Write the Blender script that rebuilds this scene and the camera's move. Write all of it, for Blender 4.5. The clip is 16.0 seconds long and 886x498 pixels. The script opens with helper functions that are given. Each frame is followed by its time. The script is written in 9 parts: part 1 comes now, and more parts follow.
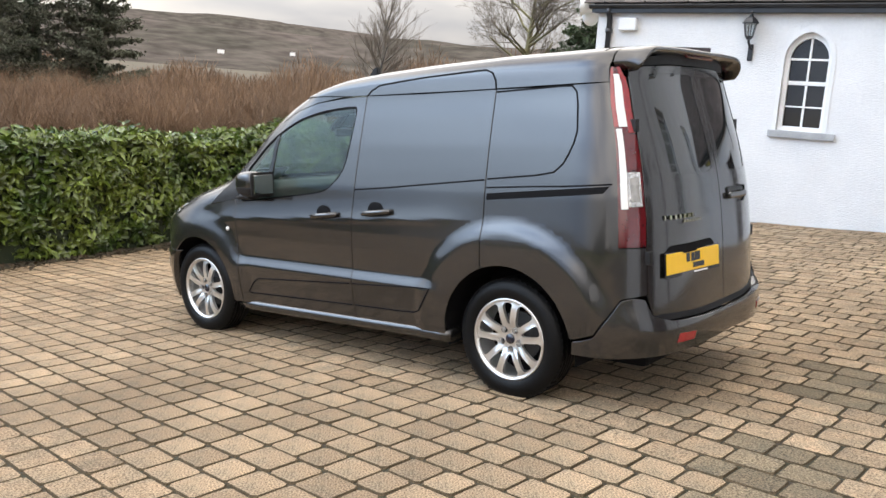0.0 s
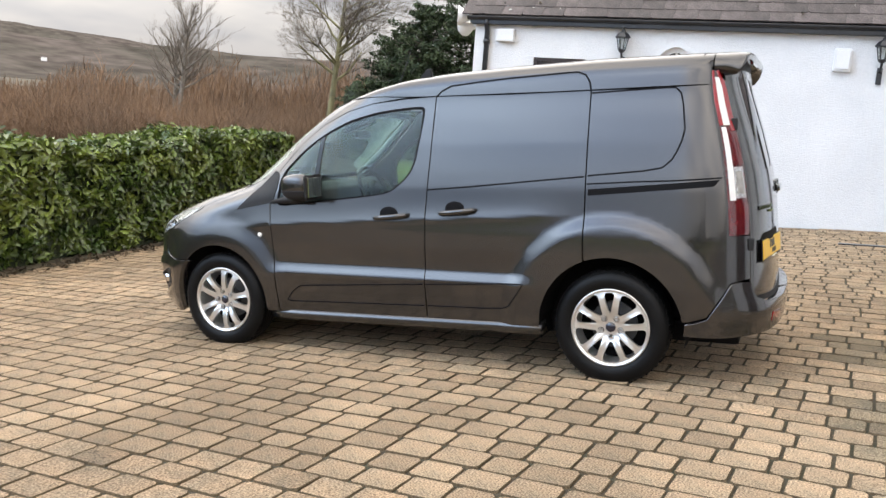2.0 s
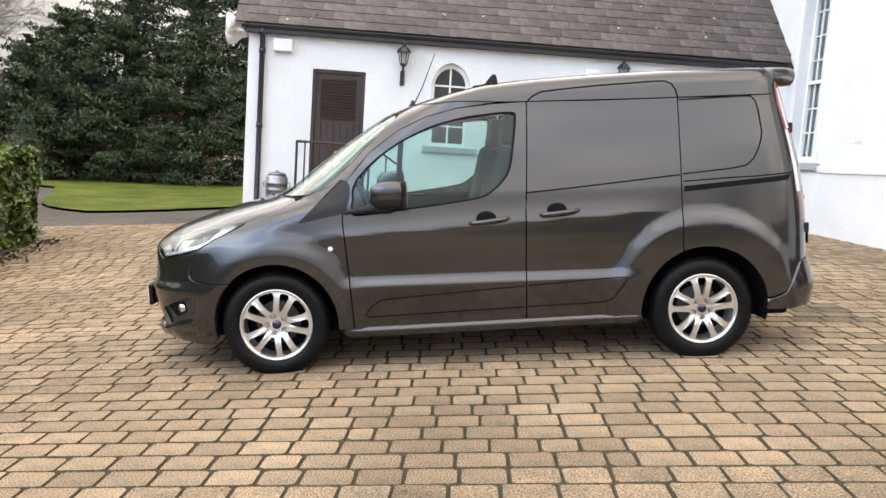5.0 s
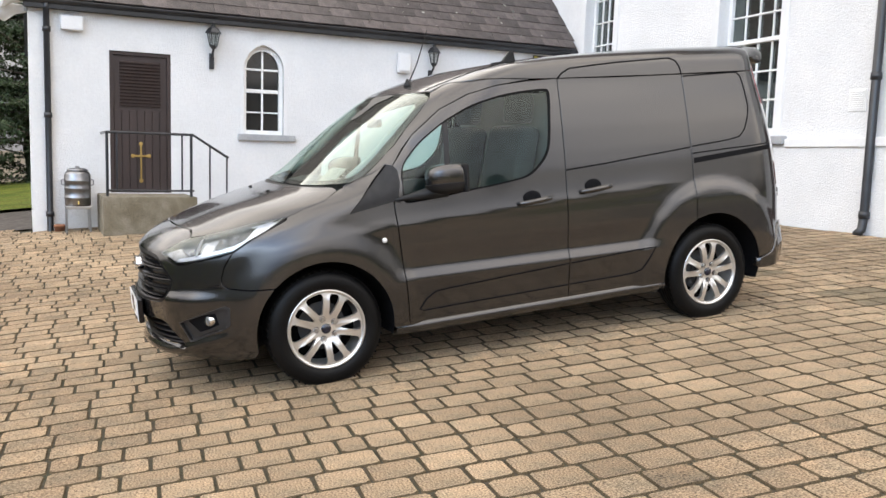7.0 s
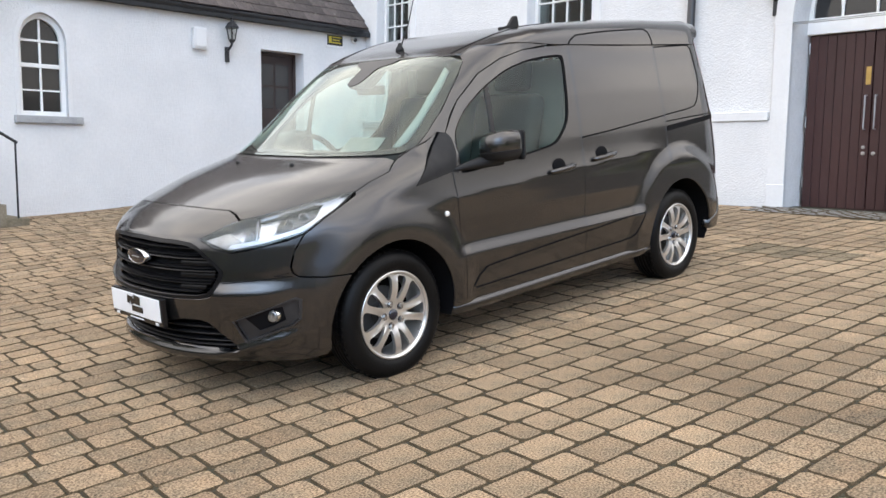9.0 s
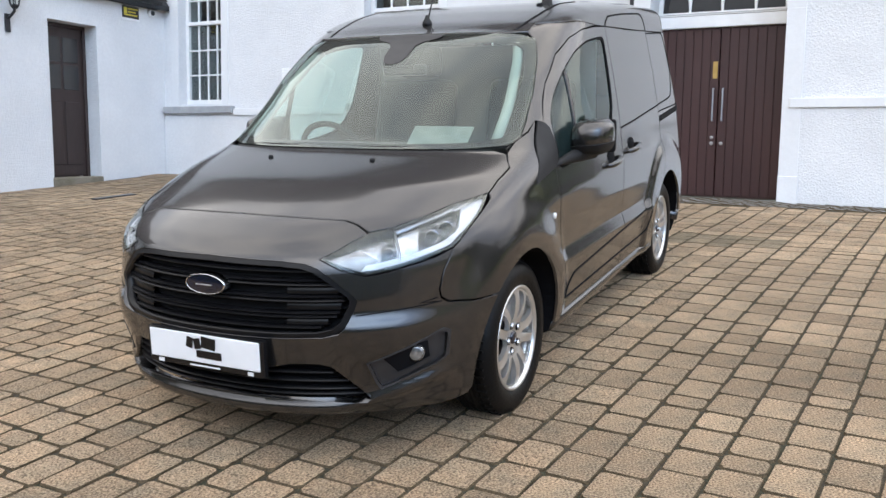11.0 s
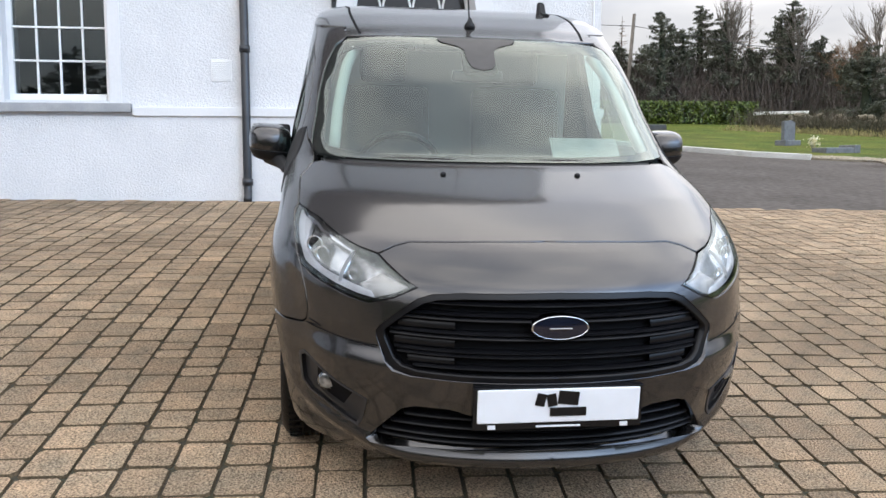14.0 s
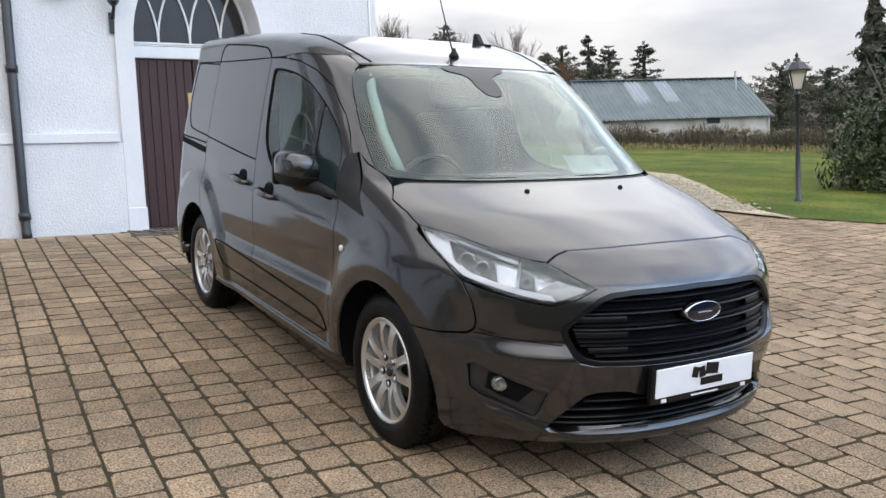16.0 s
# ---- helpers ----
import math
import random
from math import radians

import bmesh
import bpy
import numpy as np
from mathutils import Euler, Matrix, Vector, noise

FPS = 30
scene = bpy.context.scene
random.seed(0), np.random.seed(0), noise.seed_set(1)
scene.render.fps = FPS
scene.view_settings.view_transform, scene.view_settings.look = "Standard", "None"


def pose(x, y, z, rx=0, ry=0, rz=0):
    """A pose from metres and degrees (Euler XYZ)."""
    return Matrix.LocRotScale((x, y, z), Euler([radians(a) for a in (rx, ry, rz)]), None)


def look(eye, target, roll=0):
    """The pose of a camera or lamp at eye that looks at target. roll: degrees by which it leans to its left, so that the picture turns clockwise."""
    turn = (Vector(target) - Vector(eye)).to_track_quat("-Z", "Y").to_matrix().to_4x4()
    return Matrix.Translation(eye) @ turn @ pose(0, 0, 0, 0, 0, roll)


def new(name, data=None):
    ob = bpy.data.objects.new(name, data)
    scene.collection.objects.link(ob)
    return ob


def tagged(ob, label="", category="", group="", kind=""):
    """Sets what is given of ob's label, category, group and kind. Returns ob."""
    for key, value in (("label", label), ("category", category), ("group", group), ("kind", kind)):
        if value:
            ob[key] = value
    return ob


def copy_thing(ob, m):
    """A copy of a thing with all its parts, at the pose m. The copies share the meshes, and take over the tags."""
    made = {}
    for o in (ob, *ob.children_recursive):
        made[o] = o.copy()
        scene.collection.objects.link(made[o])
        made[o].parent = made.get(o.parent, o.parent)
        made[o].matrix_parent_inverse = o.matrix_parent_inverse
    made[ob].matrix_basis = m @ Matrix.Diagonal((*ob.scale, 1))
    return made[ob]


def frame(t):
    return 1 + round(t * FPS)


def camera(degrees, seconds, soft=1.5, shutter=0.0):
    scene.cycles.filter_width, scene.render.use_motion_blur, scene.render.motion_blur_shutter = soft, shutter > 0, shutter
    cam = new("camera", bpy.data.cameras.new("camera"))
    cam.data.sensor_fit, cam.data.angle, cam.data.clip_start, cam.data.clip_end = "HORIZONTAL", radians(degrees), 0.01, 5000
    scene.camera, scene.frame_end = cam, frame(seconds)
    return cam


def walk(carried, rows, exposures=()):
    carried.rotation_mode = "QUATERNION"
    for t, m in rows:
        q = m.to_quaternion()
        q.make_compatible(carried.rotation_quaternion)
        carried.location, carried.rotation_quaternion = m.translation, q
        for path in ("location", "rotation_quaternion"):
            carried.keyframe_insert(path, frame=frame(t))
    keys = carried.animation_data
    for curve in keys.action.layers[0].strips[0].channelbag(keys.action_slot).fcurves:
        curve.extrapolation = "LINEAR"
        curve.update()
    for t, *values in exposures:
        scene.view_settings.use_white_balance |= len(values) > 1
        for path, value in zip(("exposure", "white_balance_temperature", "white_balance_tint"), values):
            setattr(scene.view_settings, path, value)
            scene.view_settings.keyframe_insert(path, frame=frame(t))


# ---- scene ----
cam = camera(54.9, 16.0, shutter=0.0)
# seconds, eye, target, roll
PATH = [
    (0, (3.672, -4.537, 1.780), (2.465, -2.991, 1.392), 4.60),
    (0.5, (3.323, -4.806, 1.708), (2.226, -3.177, 1.329), 4.75),
    (1, (3.007, -5.072, 1.667), (2.009, -3.377, 1.304), 4.84),
    (1.5, (2.625, -5.345, 1.640), (1.743, -3.584, 1.295), 4.98),
    (2, (2.209, -5.525, 1.574), (1.440, -3.707, 1.253), 5.12),
    (2.5, (1.719, -5.744, 1.509), (1.083, -3.871, 1.214), 4.89),
    (3, (1.253, -5.817, 1.453), (0.741, -3.903, 1.179), 4.69),
    (3.5, (0.805, -5.926, 1.405), (0.438, -3.976, 1.156), 4.58),
    (4, (0.307, -6.011, 1.354), (0.106, -4.035, 1.118), 4.77),
    (4.625, (-0.319, -6.073, 1.287), (-0.317, -4.084, 1.073), 4.76),
    (5.25, (-0.986, -6.018, 1.215), (-0.770, -4.040, 1.016), 4.56),
    (5.875, (-1.645, -5.853, 1.149), (-1.212, -3.910, 0.958), 4.12),
    (6.5, (-2.252, -5.583, 1.097), (-1.600, -3.702, 0.908), 3.35),
    (7, (-2.679, -5.339, 1.072), (-1.868, -3.521, 0.884), 2.46),
    (7.5, (-3.156, -5.069, 1.031), (-2.167, -3.341, 0.843), 1.82),
    (8, (-3.495, -4.718, 0.970), (-2.358, -3.084, 0.778), 1.57),
    (8.625, (-3.936, -4.277, 0.916), (-2.624, -2.780, 0.725), 1.22),
    (9.25, (-4.252, -3.754, 0.883), (-2.790, -2.402, 0.694), 1.16),
    (9.875, (-4.460, -3.183, 0.871), (-2.868, -1.986, 0.682), 1.19),
    (10.5, (-4.577, -2.599, 0.883), (-2.871, -1.573, 0.688), 1.11),
    (11, (-4.645, -2.137, 0.897), (-2.863, -1.253, 0.690), 0.91),
    (11.5, (-4.702, -1.673, 0.921), (-2.849, -0.949, 0.714), 0.79),
    (12, (-4.707, -1.125, 0.912), (-2.789, -0.598, 0.707), 0.83),
    (12.5, (-4.789, -0.649, 0.910), (-2.826, -0.320, 0.714), 0.55),
    (13, (-4.786, -0.224, 0.903), (-2.799, -0.082, 0.720), 0.44),
    (13.5, (-4.731, 0.211, 0.901), (-2.740, 0.146, 0.727), -0.29),
    (14, (-4.779, 0.710, 0.930), (-2.809, 0.426, 0.737), -0.16),
    (14.5, (-4.691, 1.194, 0.912), (-2.768, 0.681, 0.719), -0.49),
    (15, (-4.664, 1.609, 0.927), (-2.801, 0.904, 0.746), -0.89),
    (15.5, (-4.626, 2.048, 0.968), (-2.839, 1.168, 0.789), -1.95),
    (16, (-4.483, 2.409, 0.985), (-2.772, 1.387, 0.812), -2.69),
]
walk(cam, [(t, look(eye, target, roll)) for t, eye, target, roll in PATH], [(0.0, 1.67, 6950, 10), (4.2, 1.72, 7150, 11), (6.3, 1.58, 7250, 11), (8.2, 1.42, 7000, 11), (10.3, 1.30, 6580, 10), (14.0, 1.32, 6400, 10), (16.0, 1.19, 6350, 10)])

# ---- light: a bright overcast sky, the sun behind thin cloud ----
SUN_ELEV, SUN_TURN = radians(48), radians(70)
world = bpy.data.worlds.new("overcast")
scene.world = world
world.use_nodes = True
wn, wl = world.node_tree.nodes, world.node_tree.links
wn.clear()
w_out = wn.new("ShaderNodeOutputWorld")
w_bg = wn.new("ShaderNodeBackground")
w_sky = wn.new("ShaderNodeTexSky")
w_sky.sky_type, w_sky.sun_disc = "NISHITA", False
w_sky.sun_elevation, w_sky.sun_rotation = SUN_ELEV, SUN_TURN
w_sky.dust_density, w_sky.air_density = 4.0, 1.0
w_co = wn.new("ShaderNodeTexCoord")
w_sep = wn.new("ShaderNodeSeparateXYZ")
wl.new(w_co.outputs["Generated"], w_sep.inputs[0])
# cloud sheet: brighter overhead than near the horizon, broken by soft grey banks
w_ramp = wn.new("ShaderNodeValToRGB")
w_ramp.color_ramp.elements[0].position, w_ramp.color_ramp.elements[0].color = 0.0, (2.0, 2.0, 2.05, 1)
w_ramp.color_ramp.elements[1].position, w_ramp.color_ramp.elements[1].color = 1.0, (5.5, 5.55, 5.7, 1)
w_mid = w_ramp.color_ramp.elements.new(0.16)
w_mid.color = (2.6, 2.62, 2.72, 1)
w_mid = w_ramp.color_ramp.elements.new(0.28)
w_mid.color = (4.9, 4.95, 5.15, 1)
w_mid = w_ramp.color_ramp.elements.new(0.42)
w_mid.color = (7.8, 7.85, 8.1, 1)
wl.new(w_sep.outputs["Z"], w_ramp.inputs[0])
w_map = wn.new("ShaderNodeMapping")
w_map.inputs["Scale"].default_value = (1.0, 1.0, 3.2)
wl.new(w_co.outputs["Generated"], w_map.inputs[0])
w_noise = wn.new("ShaderNodeTexNoise")
w_noise.inputs["Scale"].default_value, w_noise.inputs["Detail"].default_value = 2.1, 5.0
wl.new(w_map.outputs[0], w_noise.inputs["Vector"])
w_cl = wn.new("ShaderNodeValToRGB")
w_cl.color_ramp.elements[0].position, w_cl.color_ramp.elements[0].color = 0.38, (0.56, 0.60, 0.68, 1)
w_cl.color_ramp.elements[1].position, w_cl.color_ramp.elements[1].color = 0.62, (1.28, 1.24, 1.18, 1)
wl.new(w_noise.outputs["Fac"], w_cl.inputs[0])
w_mul = wn.new("ShaderNodeMixRGB")
w_mul.blend_type, w_mul.inputs[0].default_value = "MULTIPLY", 1.0
wl.new(w_ramp.outputs[0], w_mul.inputs[1])
wl.new(w_cl.outputs[0], w_mul.inputs[2])
# the cloud breaks and shows blue low in the south-west
w_dir = wn.new("ShaderNodeVectorMath")
w_dir.operation = "DOT_PRODUCT"
w_dir.inputs[1].default_value = (-0.659, -0.719, 0.220)
wl.new(w_co.outputs["Generated"], w_dir.inputs[0])
w_side = wn.new("ShaderNodeValToRGB")
w_side.color_ramp.elements[0].position, w_side.color_ramp.elements[0].color = 0.0, (0.66, 0.66, 0.655, 1)
w_side.color_ramp.elements[1].position, w_side.color_ramp.elements[1].color = 0.985, (1.42, 1.90, 2.55, 1)
for at, tone in ((0.30, (0.70, 0.71, 0.725, 1)), (0.46, (0.97, 0.95, 0.93, 1)), (0.62, (1.10, 1.09, 1.07, 1)), (0.87, (1.22, 1.24, 1.28, 1))):
    w_side.color_ramp.elements.new(at).color = tone
w_half = wn.new("ShaderNodeMapRange")
w_half.inputs[1].default_value, w_half.inputs[2].default_value = -1.0, 1.0
wl.new(w_dir.outputs["Value"], w_half.inputs[0])
wl.new(w_half.outputs[0], w_side.inputs[0])
w_tint = wn.new("ShaderNodeMixRGB")
w_tint.blend_type, w_tint.inputs[0].default_value = "MULTIPLY", 1.0
wl.new(w_mul.outputs[0], w_tint.inputs[1])
wl.new(w_side.outputs[0], w_tint.inputs[2])
w_mix = wn.new("ShaderNodeMixRGB")
w_mix.inputs[0].default_value = 0.93
wl.new(w_sky.outputs[0], w_mix.inputs[1])
wl.new(w_tint.outputs[0], w_mix.inputs[2])
wl.new(w_mix.outputs[0], w_bg.inputs[0])
w_bg.inputs[1].default_value = 0.130
wl.new(w_bg.outputs[0], w_out.inputs[0])

sun = new("sun", bpy.data.lights.new("sun", "SUN"))
sun.data.energy, sun.data.angle, sun.data.color = 0.5, radians(170), (1.0, 0.95, 0.88)
sun_from = Vector((math.cos(SUN_ELEV) * math.cos(SUN_TURN), math.cos(SUN_ELEV) * math.sin(SUN_TURN), math.sin(SUN_ELEV)))
sun.matrix_world = look(sun_from * 60, (0, 0, 0))
scene.view_settings.exposure = 1.55


# ---- materials ----
def shade(name, c1, c2=None, scale=8.0, rough=0.6, bump=0.0, metal=0.0, coat=0.0, fine=0.0, spread=0.15, vary=0.0, stretch=None, spec=0.5, bump_scale=None, grain=None, stain=0.0):
    """A surface with two-scale variation: patches from c1 to c2, fine grain, relief."""
    m = bpy.data.materials.new(name)
    m.use_nodes = True
    n, l = m.node_tree.nodes, m.node_tree.links
    b = n["Principled BSDF"]
    b.inputs["Roughness"].default_value, b.inputs["Metallic"].default_value = rough, metal
    b.inputs["Coat Weight"].default_value, b.inputs["Coat Roughness"].default_value = coat, 0.04
    b.inputs["Specular IOR Level"].default_value = spec
    c2 = c2 or c1
    co = n.new("ShaderNodeTexCoord")
    mp = n.new("ShaderNodeMapping")
    l.new(co.outputs["Object"], mp.inputs[0])
    if stretch:
        mp.inputs["Scale"].default_value = stretch
    big, small = n.new("ShaderNodeTexNoise"), n.new("ShaderNodeTexNoise")
    big.inputs["Scale"].default_value, big.inputs["Detail"].default_value = scale, 4.0
    small.inputs["Scale"].default_value, small.inputs["Detail"].default_value = grain or scale * 14, 3.0
    l.new(mp.outputs[0], big.inputs["Vector"])
    l.new(mp.outputs[0], small.inputs["Vector"])
    ramp = n.new("ShaderNodeValToRGB")
    ramp.color_ramp.elements[0].position, ramp.color_ramp.elements[1].position = 0.5 - spread, 0.5 + spread
    ramp.color_ramp.elements[0].color, ramp.color_ramp.elements[1].color = (*c1, 1), (*c2, 1)
    l.new(big.outputs["Fac"], ramp.inputs[0])
    last = ramp.outputs[0]
    if fine:
        hsv = n.new("ShaderNodeHueSaturation")
        mm = n.new("ShaderNodeMapRange")
        mm.inputs[1].default_value, mm.inputs[2].default_value = 0.3, 0.7
        mm.inputs[3].default_value, mm.inputs[4].default_value = 1 - fine, 1 + fine
        l.new(small.outputs["Fac"], mm.inputs[0])
        l.new(mm.outputs[0], hsv.inputs["Value"])
        l.new(last, hsv.inputs["Color"])
        last = hsv.outputs[0]
    if stain:
        geo = n.new("ShaderNodeNewGeometry")
        wide = n.new("ShaderNodeTexNoise")
        wide.inputs["Scale"].default_value, wide.inputs["Detail"].default_value = 0.55, 5.0
        l.new(geo.outputs["Position"], wide.inputs["Vector"])
        ms = n.new("ShaderNodeMapRange")
        ms.inputs[1].default_value, ms.inputs[2].default_value = 0.32, 0.62
        ms.inputs[3].default_value, ms.inputs[4].default_value = 1 - stain, 1 + 0.35 * stain
        l.new(wide.outputs["Fac"], ms.inputs[0])
        hs = n.new("ShaderNodeHueSaturation")
        l.new(ms.outputs[0], hs.inputs["Value"])
        l.new(last, hs.inputs["Color"])
        last = hs.outputs[0]
    if vary:
        info = n.new("ShaderNodeObjectInfo")
        geo = n.new("ShaderNodeNewGeometry")
        add = n.new("ShaderNodeMath")
        l.new(info.outputs["Random"], add.inputs[0])
        l.new(geo.outputs["Random Per Island"], add.inputs[1])
        fr = n.new("ShaderNodeMath")
        fr.operation = "FRACT"
        l.new(add.outputs[0], fr.inputs[0])
        mv = n.new("ShaderNodeMapRange")
        mv.inputs[3].default_value, mv.inputs[4].default_value = 1 - vary, 1 + vary
        l.new(fr.outputs[0], mv.inputs[0])
        hv = n.new("ShaderNodeHueSaturation")
        l.new(mv.outputs[0], hv.inputs["Value"])
        l.new(last, hv.inputs["Color"])
        last = hv.outputs[0]
    l.new(last, b.inputs["Base Color"])
    if bump:
        bp = n.new("ShaderNodeBump")
        bp.inputs["Strength"].default_value = min(1.0, bump)
        bp.inputs["Distance"].default_value = 0.02 * max(1.0, bump)
        bs = small
        if bump_scale:
            bs = n.new("ShaderNodeTexNoise")
            bs.inputs["Scale"].default_value, bs.inputs["Detail"].default_value = bump_scale, 4.0
            l.new(mp.outputs[0], bs.inputs["Vector"])
        l.new(bs.outputs["Fac"], bp.inputs["Height"])
        l.new(bp.outputs[0], b.inputs["Normal"])
    return m


def glass(name, tint=(0.9, 0.95, 0.93), rough=0.0, clear=0.85, gloss=1.6, most=0.30):
    """Thin glazing: mirror-like by angle over a tinted clear pane."""
    m = bpy.data.materials.new(name)
    m.use_nodes = True
    n, l = m.node_tree.nodes, m.node_tree.links
    n.remove(n["Principled BSDF"])
    out = n["Material Output"]
    fr, tr, gl, mix = n.new("ShaderNodeFresnel"), n.new("ShaderNodeBsdfTransparent"), n.new("ShaderNodeBsdfGlossy"), n.new("ShaderNodeMixShader")
    fr.inputs[0].default_value = 1.5
    tr.inputs[0].default_value = (*[c * clear for c in tint], 1)
    gl.inputs["Roughness"].default_value = rough
    gl.inputs["Color"].default_value = (0.92, 0.99, 0.95, 1)
    mul = n.new("ShaderNodeMath")
    mul.operation, mul.use_clamp = "MULTIPLY", True
    mul.inputs[1].default_value = gloss
    cap = n.new("ShaderNodeMath")
    cap.operation = "MINIMUM"
    cap.inputs[1].default_value = most
    l.new(fr.outputs[0], mul.inputs[0])
    l.new(mul.outputs[0], cap.inputs[0])
    l.new(cap.outputs[0], mix.inputs[0])
    l.new(tr.outputs[0], mix.inputs[1])
    l.new(gl.outputs[0], mix.inputs[2])
    l.new(mix.outputs[0], out.inputs[0])
    return m


M_WALL = shade("white_roughcast", (0.72, 0.72, 0.72), (0.665, 0.668, 0.67), scale=1.6, rough=0.85, bump=0.62, fine=0.03, bump_scale=46)
M_SMOOTH = shade("white_painted_render", (0.72, 0.72, 0.72), (0.68, 0.683, 0.685), scale=2.0, rough=0.7, bump=0.12, fine=0.02)
M_WHITE = shade("white_gloss_paint", (0.82, 0.82, 0.81), (0.76, 0.76, 0.75), scale=5, rough=0.35, bump=0.05)
M_SILL = shade("grey_stone_sill", (0.30, 0.31, 0.32), (0.38, 0.385, 0.39), scale=6, rough=0.8, bump=0.3, fine=0.1)
M_SLATE = shade("roof_slate", (0.052, 0.041, 0.039), (0.105, 0.084, 0.078), scale=3.5, rough=0.62, bump=0.35, fine=0.35, vary=0.35)
M_LICHEN = shade("lichen", (0.45, 0.44, 0.40), (0.36, 0.36, 0.32), scale=12, rough=0.9, bump=0.3)
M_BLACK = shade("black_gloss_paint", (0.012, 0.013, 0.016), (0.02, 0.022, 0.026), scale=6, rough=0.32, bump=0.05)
M_DOOR = shade("dark_brown_door_paint", (0.028, 0.017, 0.015), (0.040, 0.024, 0.021), scale=4, rough=0.5, bump=0.12, fine=0.12, stretch=(1, 1, 0.15))
M_REDDOOR = shade("oxblood_door_paint", (0.036, 0.012, 0.011), (0.050, 0.018, 0.016), scale=3, rough=0.45, bump=0.12, fine=0.1, stretch=(1, 1, 0.15))
M_BRASS = shade("polished_brass", (0.62, 0.43, 0.16), (0.52, 0.35, 0.12), scale=8, rough=0.3, metal=1.0)
M_STEEL = shade("brushed_steel", (0.55, 0.55, 0.55), (0.44, 0.44, 0.45), scale=10, rough=0.32, metal=1.0)
M_URN = shade("dull_steel_urn", (0.30, 0.30, 0.31), (0.20, 0.20, 0.205), scale=7, rough=0.34, metal=1.0, bump=0.1)
M_STONE = shade("mossy_stone", (0.15, 0.125, 0.082), (0.235, 0.205, 0.155), scale=5, rough=0.9, bump=0.5, fine=0.25)
M_PAVER = shade("tan_concrete_paver", (0.43, 0.302, 0.192), (0.29, 0.228, 0.156), scale=7.0, rough=0.9, bump=1.0, fine=0.72, vary=0.19, spread=0.2, grain=120, spec=0.25, stain=0.30)
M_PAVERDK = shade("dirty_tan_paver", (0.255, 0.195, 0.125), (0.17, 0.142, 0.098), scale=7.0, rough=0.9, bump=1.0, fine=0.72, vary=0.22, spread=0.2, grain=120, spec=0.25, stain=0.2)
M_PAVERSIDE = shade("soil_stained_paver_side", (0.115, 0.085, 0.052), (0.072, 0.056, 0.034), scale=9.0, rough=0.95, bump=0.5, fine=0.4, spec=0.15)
M_JOINT = shade("earthy_joint", (0.050, 0.038, 0.024), (0.030, 0.031, 0.014), scale=4, rough=0.95, bump=0.6, fine=0.3)
M_SETT = shade("grey_granite_sett", (0.20, 0.20, 0.20), (0.29, 0.285, 0.28), scale=2, rough=0.85, bump=0.5, fine=0.25, vary=0.22)
M_TAR = shade("tarmac", (0.074, 0.064, 0.056), (0.098, 0.085, 0.075), scale=0.7, rough=0.95, bump=0.5, fine=0.3, spec=0.15)
M_GRAVEL = shade("pale_gravel", (0.43, 0.36, 0.26), (0.27, 0.225, 0.16), scale=3, rough=0.95, bump=1.0, fine=0.65, grain=45, spec=0.2)
M_KERB = shade("concrete_kerb", (0.36, 0.35, 0.33), (0.28, 0.27, 0.25), scale=4, rough=0.9, bump=0.3, fine=0.15)
M_LAWN = shade("lawn", (0.056, 0.086, 0.013), (0.108, 0.116, 0.022), scale=0.9, rough=0.95, bump=1.0, fine=0.6, grain=22, spec=0.1, stain=0.25)
M_EARTH = shade("leaf_litter_earth", (0.035, 0.026, 0.016), (0.06, 0.05, 0.025), scale=2, rough=0.95, bump=0.8, fine=0.4)
M_MOOR = shade("moor_grass", (0.085, 0.062, 0.034), (0.055, 0.046, 0.026), scale=0.12, rough=0.95, bump=0.6, fine=0.35)
M_HILL = shade("heather_hill", (0.094, 0.080, 0.071), (0.068, 0.062, 0.052), scale=0.012, rough=1.0, fine=0.35, grain=0.06, spec=0.0)
M_LEAF = shade("laurel_leaf", (0.038, 0.072, 0.011), (0.125, 0.165, 0.026), scale=2.2, rough=0.30, vary=0.5, fine=0.1)
M_LITTER = shade("leaf_litter", (0.055, 0.036, 0.018), (0.03, 0.024, 0.013), scale=3, rough=0.9, vary=0.4)
# near-black green: shade deep inside foliage, put into the colour of the cores
M_CORESHADE = shade("foliage_core_shade", (0.010, 0.018, 0.006), (0.018, 0.026, 0.008), scale=5, rough=0.8)
M_CONIF = shade("conifer_foliage", (0.020, 0.040, 0.016), (0.048, 0.070, 0.026), scale=1.2, rough=0.75, vary=0.45)
M_PINE = shade("far_spruce", (0.062, 0.072, 0.050), (0.095, 0.098, 0.066), scale=0.8, rough=0.85, vary=0.4)
M_TWIG = shade("russet_twig", (0.185, 0.112, 0.064), (0.125, 0.080, 0.050), scale=0.5, rough=0.9, vary=0.4)
M_BARK = shade("grey_bark", (0.17, 0.15, 0.125), (0.115, 0.10, 0.085), scale=6, rough=0.9, bump=0.5, fine=0.2)
M_BARKY = shade("mossy_bark", (0.22, 0.20, 0.10), (0.15, 0.14, 0.08), scale=3, rough=0.9, bump=0.5, fine=0.2)
M_BARETWIG = shade("bare_twig", (0.16, 0.135, 0.11), (0.12, 0.10, 0.085), scale=3, rough=0.9, vary=0.2)
M_SHRUB = shade("evergreen_shrub_leaf", (0.03, 0.048, 0.014), (0.06, 0.082, 0.024), scale=1.5, rough=0.5, vary=0.45)
